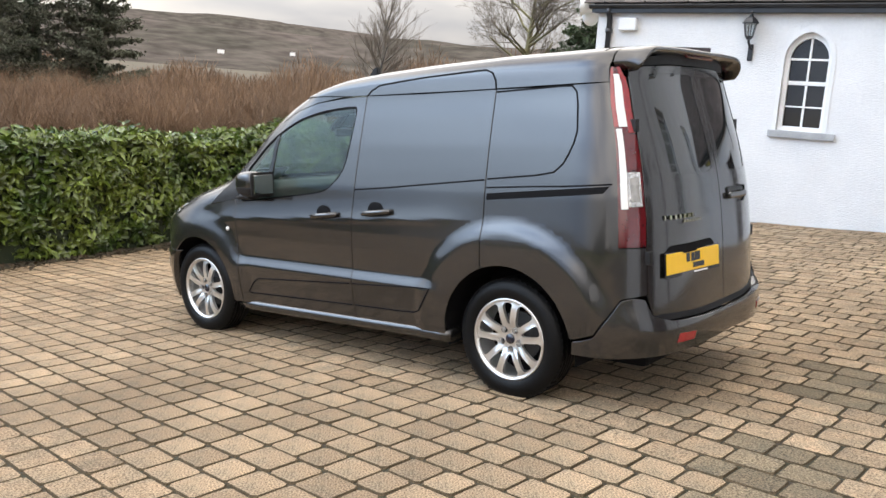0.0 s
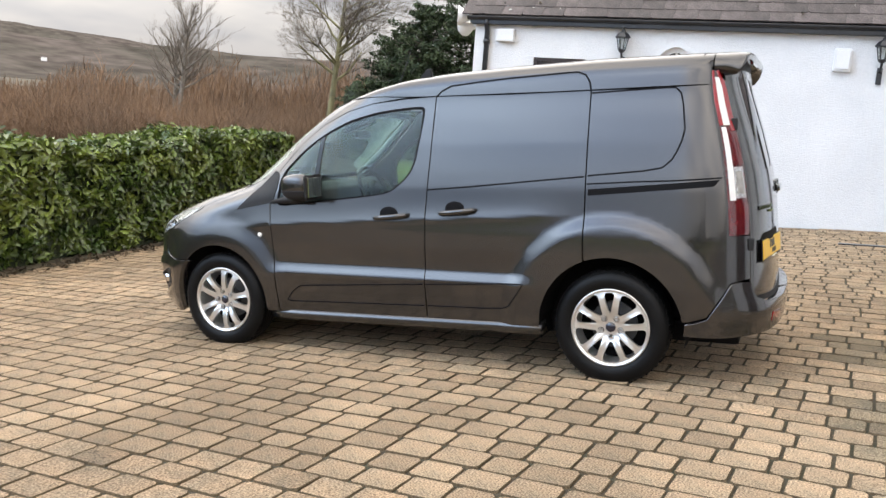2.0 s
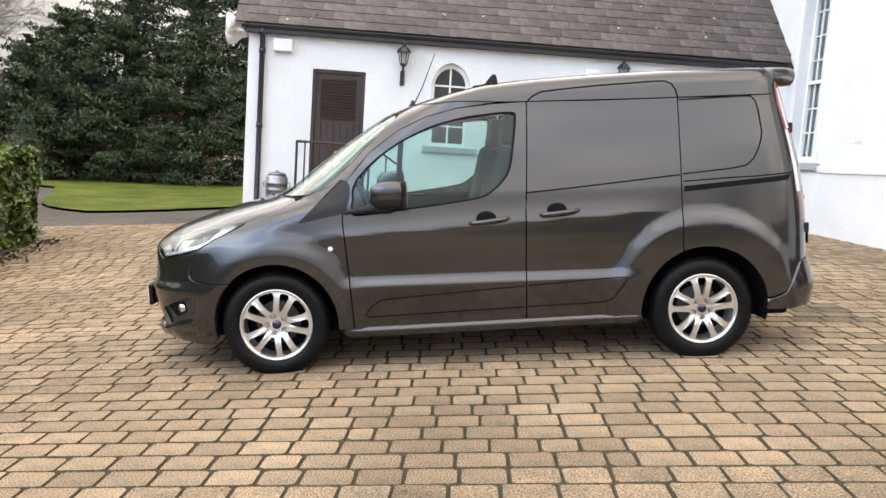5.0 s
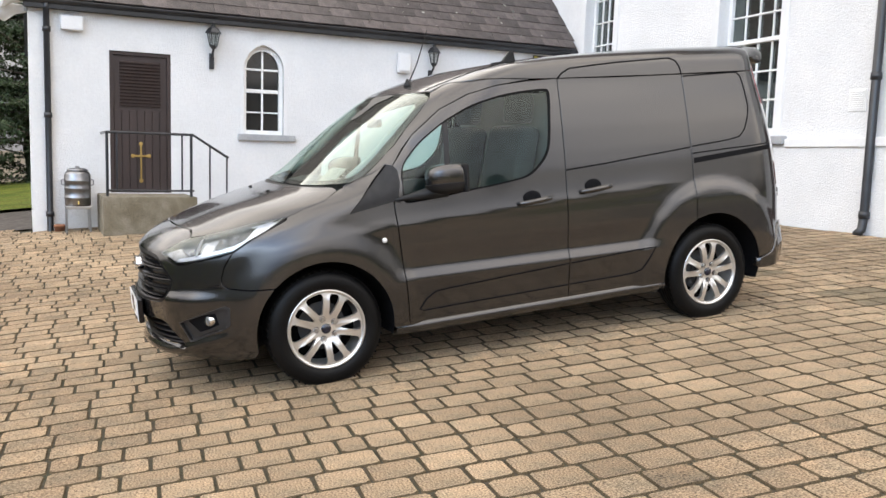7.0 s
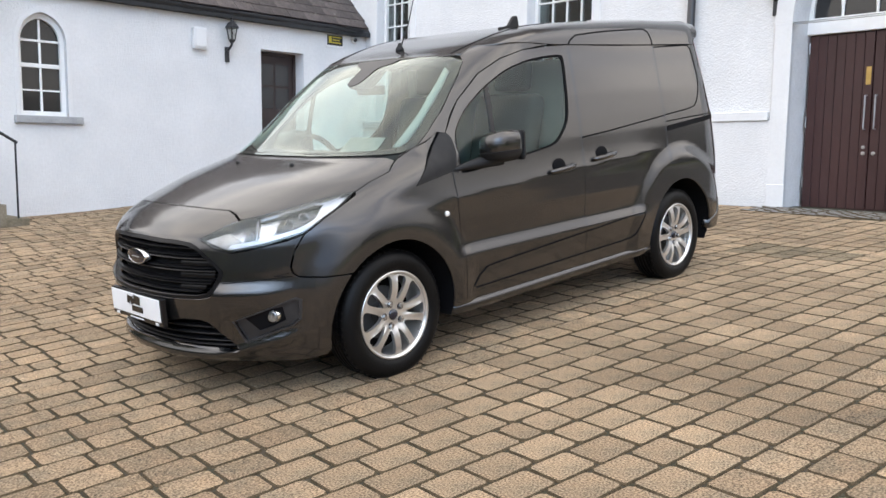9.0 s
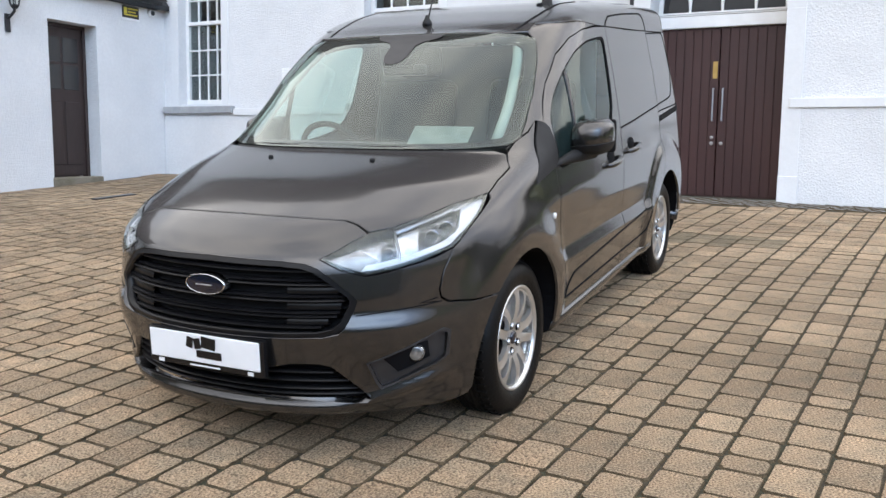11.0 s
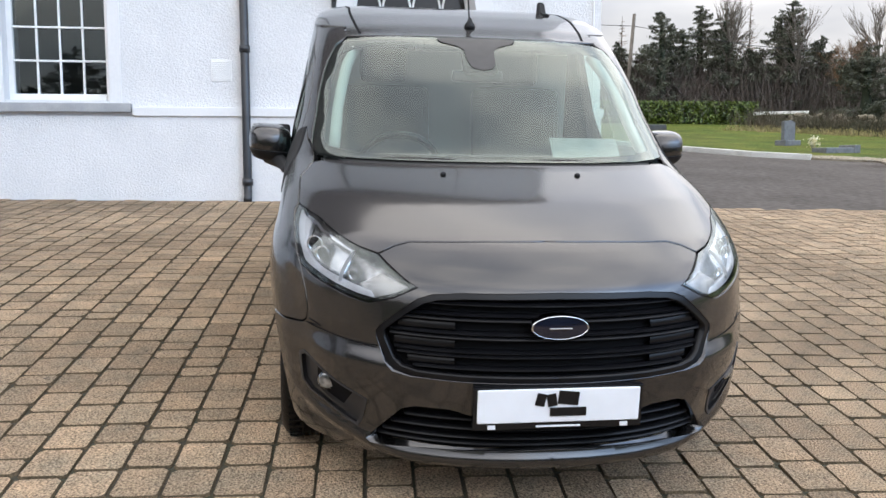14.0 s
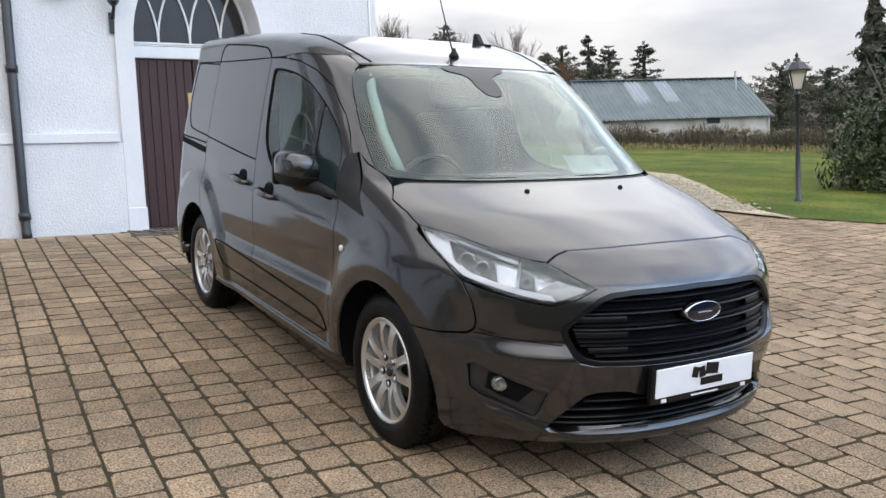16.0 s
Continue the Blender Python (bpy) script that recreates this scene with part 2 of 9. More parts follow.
M_WINGLASS = shade("dark_window_glass", (0.015, 0.016, 0.018), (0.03, 0.028, 0.026), scale=1.2, rough=0.06, spec=0.6)
M_TERRA = shade("terracotta", (0.33, 0.14, 0.075), (0.26, 0.11, 0.06), scale=6, rough=0.85, bump=0.2)


# ---- small builders ----
def mesh_ob(name, bm, material, smooth=False):
    me = bpy.data.meshes.new(name)
    bm.normal_update()
    bm.to_mesh(me)
    bm.free()
    for m in (material if isinstance(material, (list, tuple)) else [material]):
        me.materials.append(m)
    if smooth:
        me.shade_smooth()
    return new(name, me)


def data_ob(name, verts, faces, material, smooth=False):
    me = bpy.data.meshes.new(name)
    me.from_pydata(verts, [], faces)
    me.materials.append(material)
    me.update()
    if smooth:
        me.shade_smooth()
    return new(name, me)


def part(name, bm, material, parent, label="", smooth=False):
    ob = mesh_ob(name, bm, material, smooth)
    ob.parent = parent
    return tagged(ob, label) if label else ob


def thing(name, label, category, at=(0, 0, 0), rot=(0, 0, 0), group="", kind=""):
    ob = new(name)
    ob.empty_display_size = 0.1
    ob.matrix_basis = pose(*at, *rot)
    return tagged(ob, label, category, group, kind)


def box(x0, x1, y0, y1, z0, z1, bevel=0.0, seg=2, bm=None):
    own = bmesh.new()
    bmesh.ops.create_cube(own, size=1.0, matrix=Matrix.Translation(((x0 + x1) / 2, (y0 + y1) / 2, (z0 + z1) / 2)) @ Matrix.Diagonal((abs(x1 - x0), abs(y1 - y0), abs(z1 - z0), 1)))
    if bevel:
        bmesh.ops.bevel(own, geom=list(own.edges), offset=bevel, segments=seg, profile=0.6, affect="EDGES")
    if bm is None:
        return own
    join(bm, own)
    return bm


def join(bm, other):
    me = bpy.data.meshes.new("tmp")
    other.to_mesh(me)
    other.free()
    bm.from_mesh(me)
    bpy.data.meshes.remove(me)
    return bm


def tube(points, radius, sides=10, bm=None, radii=None, caps=True):
    """A round bar along points."""
    bm = bm or bmesh.new()
    rings = []
    pts = [Vector(p) for p in points]
    side = None
    for i, p in enumerate(pts):
        d = (pts[min(i + 1, len(pts) - 1)] - pts[max(i - 1, 0)]).normalized()
        if side is None:
            side = d.orthogonal().normalized()
        side = (side - d * side.dot(d)).normalized()
        up = d.cross(side)
        r = radii[i] if radii else radius
        rings.append([bm.verts.new(p + r * (math.cos(a) * side + math.sin(a) * up)) for a in (2 * math.pi * k / sides for k in range(sides))])
    for a, b in zip(rings, rings[1:]):
        for k in range(sides):
            bm.faces.new((a[k], a[(k + 1) % sides], b[(k + 1) % sides], b[k]))
    if caps:
        bm.faces.new(rings[0][::-1])
        bm.faces.new(rings[-1])
    return bm


def lathe(profile, sides=24, bm=None, axis="Z", at=(0, 0, 0), caps=True):
    """Turned solid: profile of (radius, height)."""
    bm = bm or bmesh.new()
    rings = []
    for r, h in profile:
        ring = []
        for k in range(sides):
            a = 2 * math.pi * k / sides
            c, s = r * math.cos(a), r * math.sin(a)
            p = {"Z": (c, s, h), "Y": (c, h, s), "X": (h, c, s)}[axis]
            ring.append(bm.verts.new(Vector(p) + Vector(at)))
        rings.append(ring)
    for a, b in zip(rings, rings[1:]):
        for k in range(sides):
            bm.faces.new((a[k], a[(k + 1) % sides], b[(k + 1) % sides], b[k]))
    if caps and profile[0][0] > 1e-4:
        bm.faces.new(rings[0][::-1])
    if caps and profile[-1][0] > 1e-4:
        bm.faces.new(rings[-1])
    bmesh.ops.remove_doubles(bm, verts=list(bm.verts), dist=1e-5)
    bmesh.ops.recalc_face_normals(bm, faces=list(bm.faces))
    return bm


def prism(outline, d0, d1, axis="Y", bm=None, bevel=0.0):
    """A plate of a given outline: (a, b) pairs in the plane across the axis, from d0 to d1 along it."""
    own = bmesh.new()
    def put(a, b, d):
        return {"Y": (a, d, b), "X": (d, a, b), "Z": (a, b, d)}[axis]
    lo = [own.verts.new(put(a, b, d0)) for a, b in outline]
    hi = [own.verts.new(put(a, b, d1)) for a, b in outline]
    n = len(outline)
    own.faces.new(lo)
    own.faces.new(hi[::-1])
    for k in range(n):
        own.faces.new((lo[k], hi[k], hi[(k + 1) % n], lo[(k + 1) % n]))
    bmesh.ops.recalc_face_normals(own, faces=list(own.faces))
    if bevel:
        bmesh.ops.bevel(own, geom=[e for e in own.edges], offset=bevel, segments=2, affect="EDGES", clamp_overlap=True)
    if bm is None:
        return own
    return join(bm, own)

def sstep(a, b, t):
    t = min(1.0, max(0.0, (t - a) / (b - a)))
    return t * t * (3 - 2 * t)
def ground_z(x, y):
    """Height of the yard: a slope that rises towards the church."""
    k = 1.5
    if x < k - 1: z = 0.1106 * x
    elif x > k + 1: z = 0.1106 * k + 0.077 * (x - k)
    else:
        u = (x - k + 1) / 2
        z = 0.1106 * x - (0.1106 - 0.077) * 2 * u * u / 2
    if x > 60: z = 0.1106 * k + 0.077 * (60 - k)
    if x < -7: z = 0.1106 * -7 + 0.03 * (x + 7)
    if x < -30: z = 0.1106 * -7 + 0.03 * -23 + 0.0
    z += 0.0148 * max(-12.0, min(12.0, y))
    z += 0.17 * sstep(3.0, 8.0, y) * sstep(1.0, -3.0, x)
    return z


from mathutils.geometry import delaunay_2d_cdt


def inside(p, poly):
    hit, j = False, len(poly) - 1
    for i in range(len(poly)):
        (xi, yi), (xj, yj) = poly[i], poly[j]
        if (yi > p[1]) != (yj > p[1]) and p[0] < (xj - xi) * (p[1] - yi) / (yj - yi) + xi:
            hit = not hit
        j = i
    return hit


def resample(poly, step):
    out = []
    for (ax, ay), (bx, by) in zip(poly, poly[1:] + poly[:1]):
        n = max(1, int(math.hypot(bx - ax, by - ay) / step + 0.5))
        out += [(ax + (bx - ax) * k / n, ay + (by - ay) * k / n) for k in range(n)]
    return out


def tri2d(outer, holes=(), step=0.0):
    """Triangles that fill an outline with holes; step: spacing of rim and inner points. Returns points, triangles, rims."""
    rims = [resample(r, step) if step else list(r) for r in (outer, *holes)]
    pts, edges = [], []
    for r in rims:
        s = len(pts)
        pts += [Vector(p) for p in r]
        edges += [(s + k, s + (k + 1) % len(r)) for k in range(len(r))]
    if step:
        xs, ys = [p[0] for p in rims[0]], [p[1] for p in rims[0]]
        near = np.array([p for r in rims for p in r])
        ny = int((max(ys) - min(ys)) / (step * 0.87)) + 1
        for j in range(ny):
            y = min(ys) + (j + 0.5) * step * 0.87
            for i in range(int((max(xs) - min(xs)) / step) + 2):
                x = min(xs) + (i + 0.5 * (j % 2)) * step
                if inside((x, y), rims[0]) and not any(inside((x, y), h) for h in rims[1:]) and np.min((near[:, 0] - x) ** 2 + (near[:, 1] - y) ** 2) > (0.55 * step) ** 2:
                    pts.append(Vector((x, y)))
    v, _, f, _, _, _ = delaunay_2d_cdt(pts, edges, [], 0, 1e-6)
    tris = []
    for t in f:
        c = sum((v[k] for k in t), Vector((0, 0))) / len(t)
        if inside(c, rims[0]) and not any(inside(c, h) for h in rims[1:]):
            tris.append(tuple(t))
    return [tuple(p) for p in v], tris, rims


def slab(name, outer, holes, axis, front, back, material, parent=None):
    """A wall of an outline with openings that go through it, in the plane across an axis."""
    v, tris, rims = tri2d(outer, holes)
    def put(p, d):
        return {"Y": (p[0], d, p[1]), "X": (d, p[0], p[1])}[axis]
    verts = [put(p, front) for p in v] + [put(p, back) for p in v]
    n = len(v)
    faces = tris + [tuple(k + n for k in t[::-1]) for t in tris]
    for r in rims:
        s = len(verts)
        verts += [put(p, front) for p in r] + [put(p, back) for p in r]
        m = len(r)
        faces += [(s + k, s + (k + 1) % m, s + m + (k + 1) % m, s + m + k) for k in range(m)]
    bm = bmesh.new()
    vs = [bm.verts.new(p) for p in verts]
    for f in faces:
        try:
            bm.faces.new([vs[k] for k in f])
        except ValueError:
            pass
    bmesh.ops.remove_doubles(bm, verts=list(bm.verts), dist=1e-5)
    bmesh.ops.recalc_face_normals(bm, faces=list(bm.faces))
    ob = mesh_ob(name, bm, material)
    if parent:
        ob.parent = parent
    return ob


def gothic(c, half, sill, spring, rise=None, n=9):
    """Outline of a pointed opening, as (across, up), from the foot round."""
    rise = rise or half * 1.732
    r = (rise * rise + half * half) / (2 * half)
    top = []
    a1 = math.acos((r - half) / r)
    for k in range(n + 1):
        a = a1 * k / n
        top.append((c + half - r + r * math.cos(a), spring + r * math.sin(a)))
    left = [(2 * c - x, z) for x, z in top[::-1]][1:]
    return [(c - half, sill), (c + half, sill)] + top + left


# ---- ground ----
def sheet(name, x0, x1, y0, y1, step, material, lift=0.0, outline=None):
    nx, ny = int((x1 - x0) / step) + 1, int((y1 - y0) / step) + 1
    verts = [(x0 + (x1 - x0) * i / nx, y0 + (y1 - y0) * j / ny, 0) for j in range(ny + 1) for i in range(nx + 1)]
    verts = [(x, y, ground_z(x, y) + lift) for x, y, _ in verts]
    faces = [(j * (nx + 1) + i, j * (nx + 1) + i + 1, (j + 1) * (nx + 1) + i + 1, (j + 1) * (nx + 1) + i) for j in range(ny) for i in range(nx)]
    return data_ob(name, verts, faces, material, True)


def patch(name, outline, material, lift, step=0.6, kind="structure", label="", category=""):
    """A sheet of ground cover of any outline, lying on the ground."""
    v, tris, _ = tri2d(outline, (), step)
    ob = data_ob(name, [(x, y, ground_z(x, y) + lift) for x, y in v], tris, material, True)
    return tagged(ob, label, category, "", kind)


def far_ground_z(x, y):
    return ground_z(x, y) - 0.06 - 0.5 * sstep(8, 60, math.hypot(x, y) - 20) * (1 if x < 8 else 0)


# one sheet out to the horizon, finer near the yard
gx = [-2500, -1200, -600, -300, -150, -80, -50, -35, -25] + [-20 + 1.0 * k for k in range(44)] + [26, 30, 36, 44, 52, 60, 80, 120, 200, 400, 900, 2500]
gy = [-2500, -1200, -600, -300, -150, -80, -60, -45, -35, -28] + [-24 + 1.0 * k for k in range(52)] + [32, 38, 46, 60, 90, 150, 300, 700, 2500]
gv = [(x, y, far_ground_z(x, y)) for y in gy for x in gx]
gf = [(j * len(gx) + i, j * len(gx) + i + 1, (j + 1) * len(gx) + i + 1, (j + 1) * len(gx) + i) for j in range(len(gy) - 1) for i in range(len(gx) - 1)]
tagged(data_ob("ground", gv, gf, M_MOOR, True), "rough winter grass and moorland ground", "ground", "", "structure")

patch("paved_bed", [(-6.3, -9.5), (1.2, -8.6), (2.9, -7.45), (4.5, -7.28), (4.97, -6.0), (5.03, -3.62), (5.95, -3.4), (5.95, 0.6), (5.9, 8.1), (-3.3, 7.9), (-3.4, 8.3), (-6.9, 8.9), (-6.4, 3.0)], M_JOINT, 0.0125, 0.3, "structure", "earthy bed under the driveway pavers", "bed")


# ---- annex: low white building with a slate roof ----
XA0, XC, YA = -3.08, 5.66, 7.72
EAVE = 3.12
XJ = XC + 0.22
built_before = set(bpy.data.objects)


def sash(name, parent, c, half, sill, spring, rise, y, cols=2, rows=(0.5,), pointed=True):
    """A pointed sash window in a wall that faces -y: frame, bars and dark panes."""
    w = thing(name, "white pointed sash window with six dark panes", "window", kind="structure")
    out = gothic(c, half, sill, spring, rise)
    inn = gothic(c, half - 0.055, sill + 0.06, spring, rise - 0.075)
    fr = slab("window_frame", out, [inn], "Y", y + 0.02, y + 0.1, M_WHITE, w)
    bm = prism(gothic(c, half - 0.05, sill + 0.05, spring, rise - 0.07), y + 0.07, y + 0.078)
    part("pane", bm, M_WINGLASS, w)
    part("glazing_bar", box(c - 0.014, c + 0.014, y + 0.045, y + 0.075, sill + 0.05, spring + rise - 0.08, 0.003, 1), M_WHITE, w)
    for z, t in rows:
        part("glazing_bar", box(c - half + 0.04, c + half - 0.04, y + 0.04, y + 0.075, z - t / 2, z + t / 2, 0.003, 1), M_WHITE, w)
    return w


w1 = gothic(0.115, 0.305, 1.45, 2.42, 0.36)
holes_annex = [[(-2.07, 0.55), (-1.24, 0.55), (-1.24, 2.54), (-2.07, 2.54)], w1, [(3.50, 0.30), (4.34, 0.30), (4.34, 2.63), (3.50, 2.63)]]
annex = thing("annex", "low white roughcast annex with a dark slate roof", "building", kind="structure")
slab("wall", [(XA0, -0.9), (XJ, -0.9), (XJ, EAVE + 0.05), (XA0, EAVE + 0.05)], holes_annex, "Y", YA, YA + 0.45, M_WALL, annex)
slab("gable_wall", [(YA + 0.45, -0.9), (YA + 5.4, -0.9), (YA + 5.4, EAVE), (YA + 2.7, EAVE + 2.65), (YA + 0.45, EAVE + 0.45)], [], "X", XA0, XA0 + 0.4, M_WALL, annex)
part("floor_slab", box(XA0 + 0.3, XJ, YA + 0.5, YA + 5.4, 0.2, 0.5), M_STONE, annex)
part("back_wall", box(XA0, XJ, YA + 5.4, YA + 5.7, -0.9, EAVE), M_WALL, annex)
# added black boards stand in for the unlit rooms behind the doors
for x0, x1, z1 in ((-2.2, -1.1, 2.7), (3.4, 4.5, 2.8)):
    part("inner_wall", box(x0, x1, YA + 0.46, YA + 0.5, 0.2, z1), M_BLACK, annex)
# roof deck, fascia, gutter
part("roof_deck", prism([(YA - 0.12, EAVE - 0.02), (YA + 2.7, EAVE + 2.8), (YA + 5.6, EAVE - 0.1), (YA + 5.6, EAVE - 0.2), (YA + 2.7, EAVE + 2.65), (YA - 0.12, EAVE - 0.1)], XA0 - 0.06, XJ, "X"), M_BLACK, annex)
part("fascia", box(XA0 - 0.05, XC - 0.12, YA - 0.045, YA - 0.012, EAVE - 0.10, EAVE + 0.03, 0.004, 1), M_BLACK, annex)
gut = bmesh.new()
prof = [(YA - 0.11 + 0.055 * math.cos(a), EAVE + 0.01 + 0.055 * math.sin(a)) for a in (math.pi + math.pi * k / 8 for k in range(9))]
prof = prof + [(y + (YA - 0.11 - y) * 0.12, z + 0.008) for y, z in prof[::-1]]
prism(prof, XA0 - 0.1, XC - 0.14, "X", gut)
part("gutter", gut, M_BLACK, annex, "black half-round gutter along the eaves")
bm = tube([(-2.86, YA - 0.11, EAVE - 0.03), (-2.86, YA - 0.10, EAVE - 0.10), (-2.86, YA - 0.05, EAVE - 0.2), (-2.86, YA - 0.05, 0.02), (-2.86, YA - 0.10, -0.08)], 0.042, 12)
for z in (2.75, 1.6, 0.25):
    lathe([(0.054, z - 0.035), (0.054, z + 0.035)], 12, bm, "Z", (-2.86, YA - 0.05, 0))
part("downpipe", bm, M_BLACK, annex, "black cast downpipe", True)
sash("window_1", annex, 0.115, 0.305, 1.45, 2.42, 0.36, YA + 0.05, rows=((1.78, 0.022), (2.10, 0.055), (2.42, 0.03)))
part("window_sill", box(-0.28, 0.60, YA - 0.06, YA + 0.08, 1.35, 1.445, 0.012), M_SILL, annex, "grey stone sill")
slab("window_surround", gothic(0.115, 0.36, 1.45, 2.42, 0.43), [w1], "Y", YA - 0.012, YA + 0.03, M_SMOOTH, annex)

# slates: courses laid from the eaves up, each lapping the one below
slate_me = []
for k in range(6):
    random.seed(k)
    w, l, t = 0.335, 0.46, 0.009
    o = [(-w / 2 + 0.003, 0.0), (w / 2 - 0.003, random.uniform(-0.008, 0.008)), (w / 2 - 0.003, l), (-w / 2 + 0.003, l)]
    if k in (1, 4):
        o[0:1] = [(-w / 2 + 0.003, 0.03), (-w / 2 + 0.04, 0.0)]
    bm = prism(o, -t, t, "Z")
    me = bpy.data.meshes.new("slate")
    bm.to_mesh(me)
    bm.free()
    me.materials.append(M_SLATE)
    slate_me.append(me)
roof = tagged(thing("annex_roof", "weathered dark slate roof with patches of lichen", "roof", kind="structure"))
random.seed(5)
ang = radians(45)
nc, rest_v, rest_f = 27, [], []
for r in range(18):
    d = 0.02 + r * 0.215
    for c in range(nc + 1):
        x = XA0 - 0.04 + (c + 0.5 * (r % 2)) * 0.332
        if x > XC + 0.05:
            continue
        y, z = YA - 0.13 + d * math.cos(ang), EAVE + 0.035 + d * math.sin(ang)
        m = pose(x, y, z, 45 - 2.2 + random.uniform(-0.6, 0.6), random.uniform(-0.5, 0.5), random.uniform(-0.8, 0.8))
        me = random.choice(slate_me)
        if r < 11:
            ob = new("slate", me)
            ob.parent = roof
            ob.matrix_basis = m
        else:
            s = len(rest_v)
            rest_v += [tuple(m @ v.co) for v in me.vertices]
            rest_f += [tuple(s + k for k in p.vertices) for p in me.polygons]
ob = data_ob("upper_slates", rest_v, rest_f, M_SLATE)
ob.parent = roof
tagged(ob, kind="stuff")
# lichen spots
random.seed(11)
bm = bmesh.new()
for k in range(150):
    d, x = random.uniform(0.1, 2.5), random.uniform(XA0, XC - 0.2)
    r = random.uniform(0.008, 0.035)
    m = pose(x, YA - 0.13 + d * math.cos(ang), EAVE + 0.066 + d * math.sin(ang), 43, 0, random.uniform(0, 360))
    vs = [bm.verts.new(m @ Vector((r * random.uniform(0.6, 1.2) * math.cos(a), r * random.uniform(0.5, 1.0) * math.sin(a), 0.0))) for a in (2 * math.pi * i / 7 for i in range(7))]
    bm.faces.new(vs)
part("lichen", bm, M_LICHEN, roof)["kind"] = "stuff"

# doors of the annex
d1 = thing("door_1", "dark brown louvred plank door with a gold cross", "door", kind="structure")
part("door_frame", slab("tmp", [(-2.07, 0.55), (-1.24, 0.55), (-1.24, 2.54), (-2.07, 2.54)], [[(-2.02, 0.56), (-1.29, 0.56), (-1.29, 2.49), (-2.02, 2.49)]], "Y", YA + 0.02, YA + 0.1, M_DOOR) and box(-2.069, -2.02, YA + 0.015, YA + 0.02, 0.56, 2.53), M_DOOR, d1)
bpy.data.objects["tmp"].name = "door_lining"
bpy.data.objects["door_lining"].parent = d1
part("leaf", box(-2.02, -1.29, YA + 0.05, YA + 0.09, 0.57, 2.49, 0.004, 1), M_DOOR, d1)
for k in range(7):
    part("plank", box(-2.01 + k * 0.103, -2.01 + k * 0.103 + 0.098, YA + 0.036, YA + 0.052, 0.58, 1.72, 0.004, 1), M_DOOR, d1)
for k in range(14):
    bm = box(-1.93, -1.38, -0.028, 0.028, -0.005, 0.005, 0.002, 1)
    bmesh.ops.transform(bm, matrix=pose(0, YA + 0.045, 1.80 + k * 0.046, 38), verts=list(bm.verts))
    part("louvre_slat", bm, M_DOOR, d1)
cr = bmesh.new()
box(-1.668, -1.642, YA + 0.018, YA + 0.034, 0.72, 1.25, 0.004, 1, cr)
box(-1.765, -1.545, YA + 0.018, YA + 0.034, 1.06, 1.09, 0.004, 1, cr)
for x, z in ((-1.655, 0.72), (-1.655, 1.25), (-1.765, 1.075), (-1.545, 1.075)):
    lathe([(0.0, -0.008), (0.028, -0.006), (0.028, 0.006), (0.0, 0.008)], 10, cr, "Y", (x, YA + 0.026, z))
part("cross", cr, M_BRASS, d1, "gilded wall cross with flared ends")

st = thing("door_steps", "mossy concrete landing and steps with iron railing", "steps")
part("landing", box(-2.25, -1.05, YA - 1.05, YA - 0.003, -0.4, 0.54, 0.015), M_STONE, st)
part("step", box(-1.05, -0.78, YA - 1.02, YA - 0.003, -0.4, 0.36, 0.012), M_STONE, st)
part("step", box(-0.78, -0.52, YA - 1.0, YA - 0.003, -0.4, 0.19, 0.012), M_STONE, st)
rail = thing("iron_railing", "black iron handrail on the door landing", "railing")
ry = YA - 0.98
part("handrail", tube([(-2.19, YA - 0.03, 1.38), (-2.19, ry, 1.38), (-1.1, ry, 1.38), (-0.62, ry, 1.08)], 0.018, 8), M_BLACK, rail)
part("bottom_rail", tube([(-2.19, ry, 0.62), (-1.08, ry, 0.62)], 0.013, 8), M_BLACK, rail)
for x, z0, z1 in [(-2.19, 0.53, 1.39), (-2.07, 0.61, 1.38), (-1.24, 0.61, 1.38), (-1.12, 0.53, 1.39), (-0.87, 0.36, 1.23), (-0.64, 0.19, 1.09)]:
    part("baluster", tube([(x, ry, z0), (x, ry, z1)], 0.012 if x not in (-2.19, -1.12) else 0.019, 8), M_BLACK, rail)

d2 = thing("door_2", "dark brown panelled side door in a white reveal", "door", kind="structure")
part("leaf", box(3.54, 4.31, YA + 0.25, YA + 0.30, 0.50, 2.58, 0.004, 1), M_DOOR, d2)
part("door_frame", box(3.501, 3.55, YA + 0.22, YA + 0.32, 0.47, 2.625, 0.003, 1), M_DOOR, d2)
part("door_frame", box(4.29, 4.339, YA + 0.22, YA + 0.32, 0.47, 2.625, 0.003, 1), M_DOOR, d2)
part("door_frame", box(3.551, 4.289, YA + 0.22, YA + 0.32, 2.575, 2.625, 0.003, 1), M_DOOR, d2)
for x0, x1 in ((3.64, 3.90), (3.95, 4.21)):
    part("panel", box(x0, x1, YA + 0.238, YA + 0.252, 0.66, 1.55, 0.006, 1), M_DOOR, d2)
    for z0, z1 in ((1.72, 2.06), (2.10, 2.44)):
        part("pane", box(x0, x1, YA + 0.244, YA + 0.249, z0, z1, 0.002, 1), M_WINGLASS, d2)
part("threshold", box(3.48, 4.36, YA - 0.02, YA + 0.34, 0.30, 0.49, 0.01, 1), M_STONE, d2)


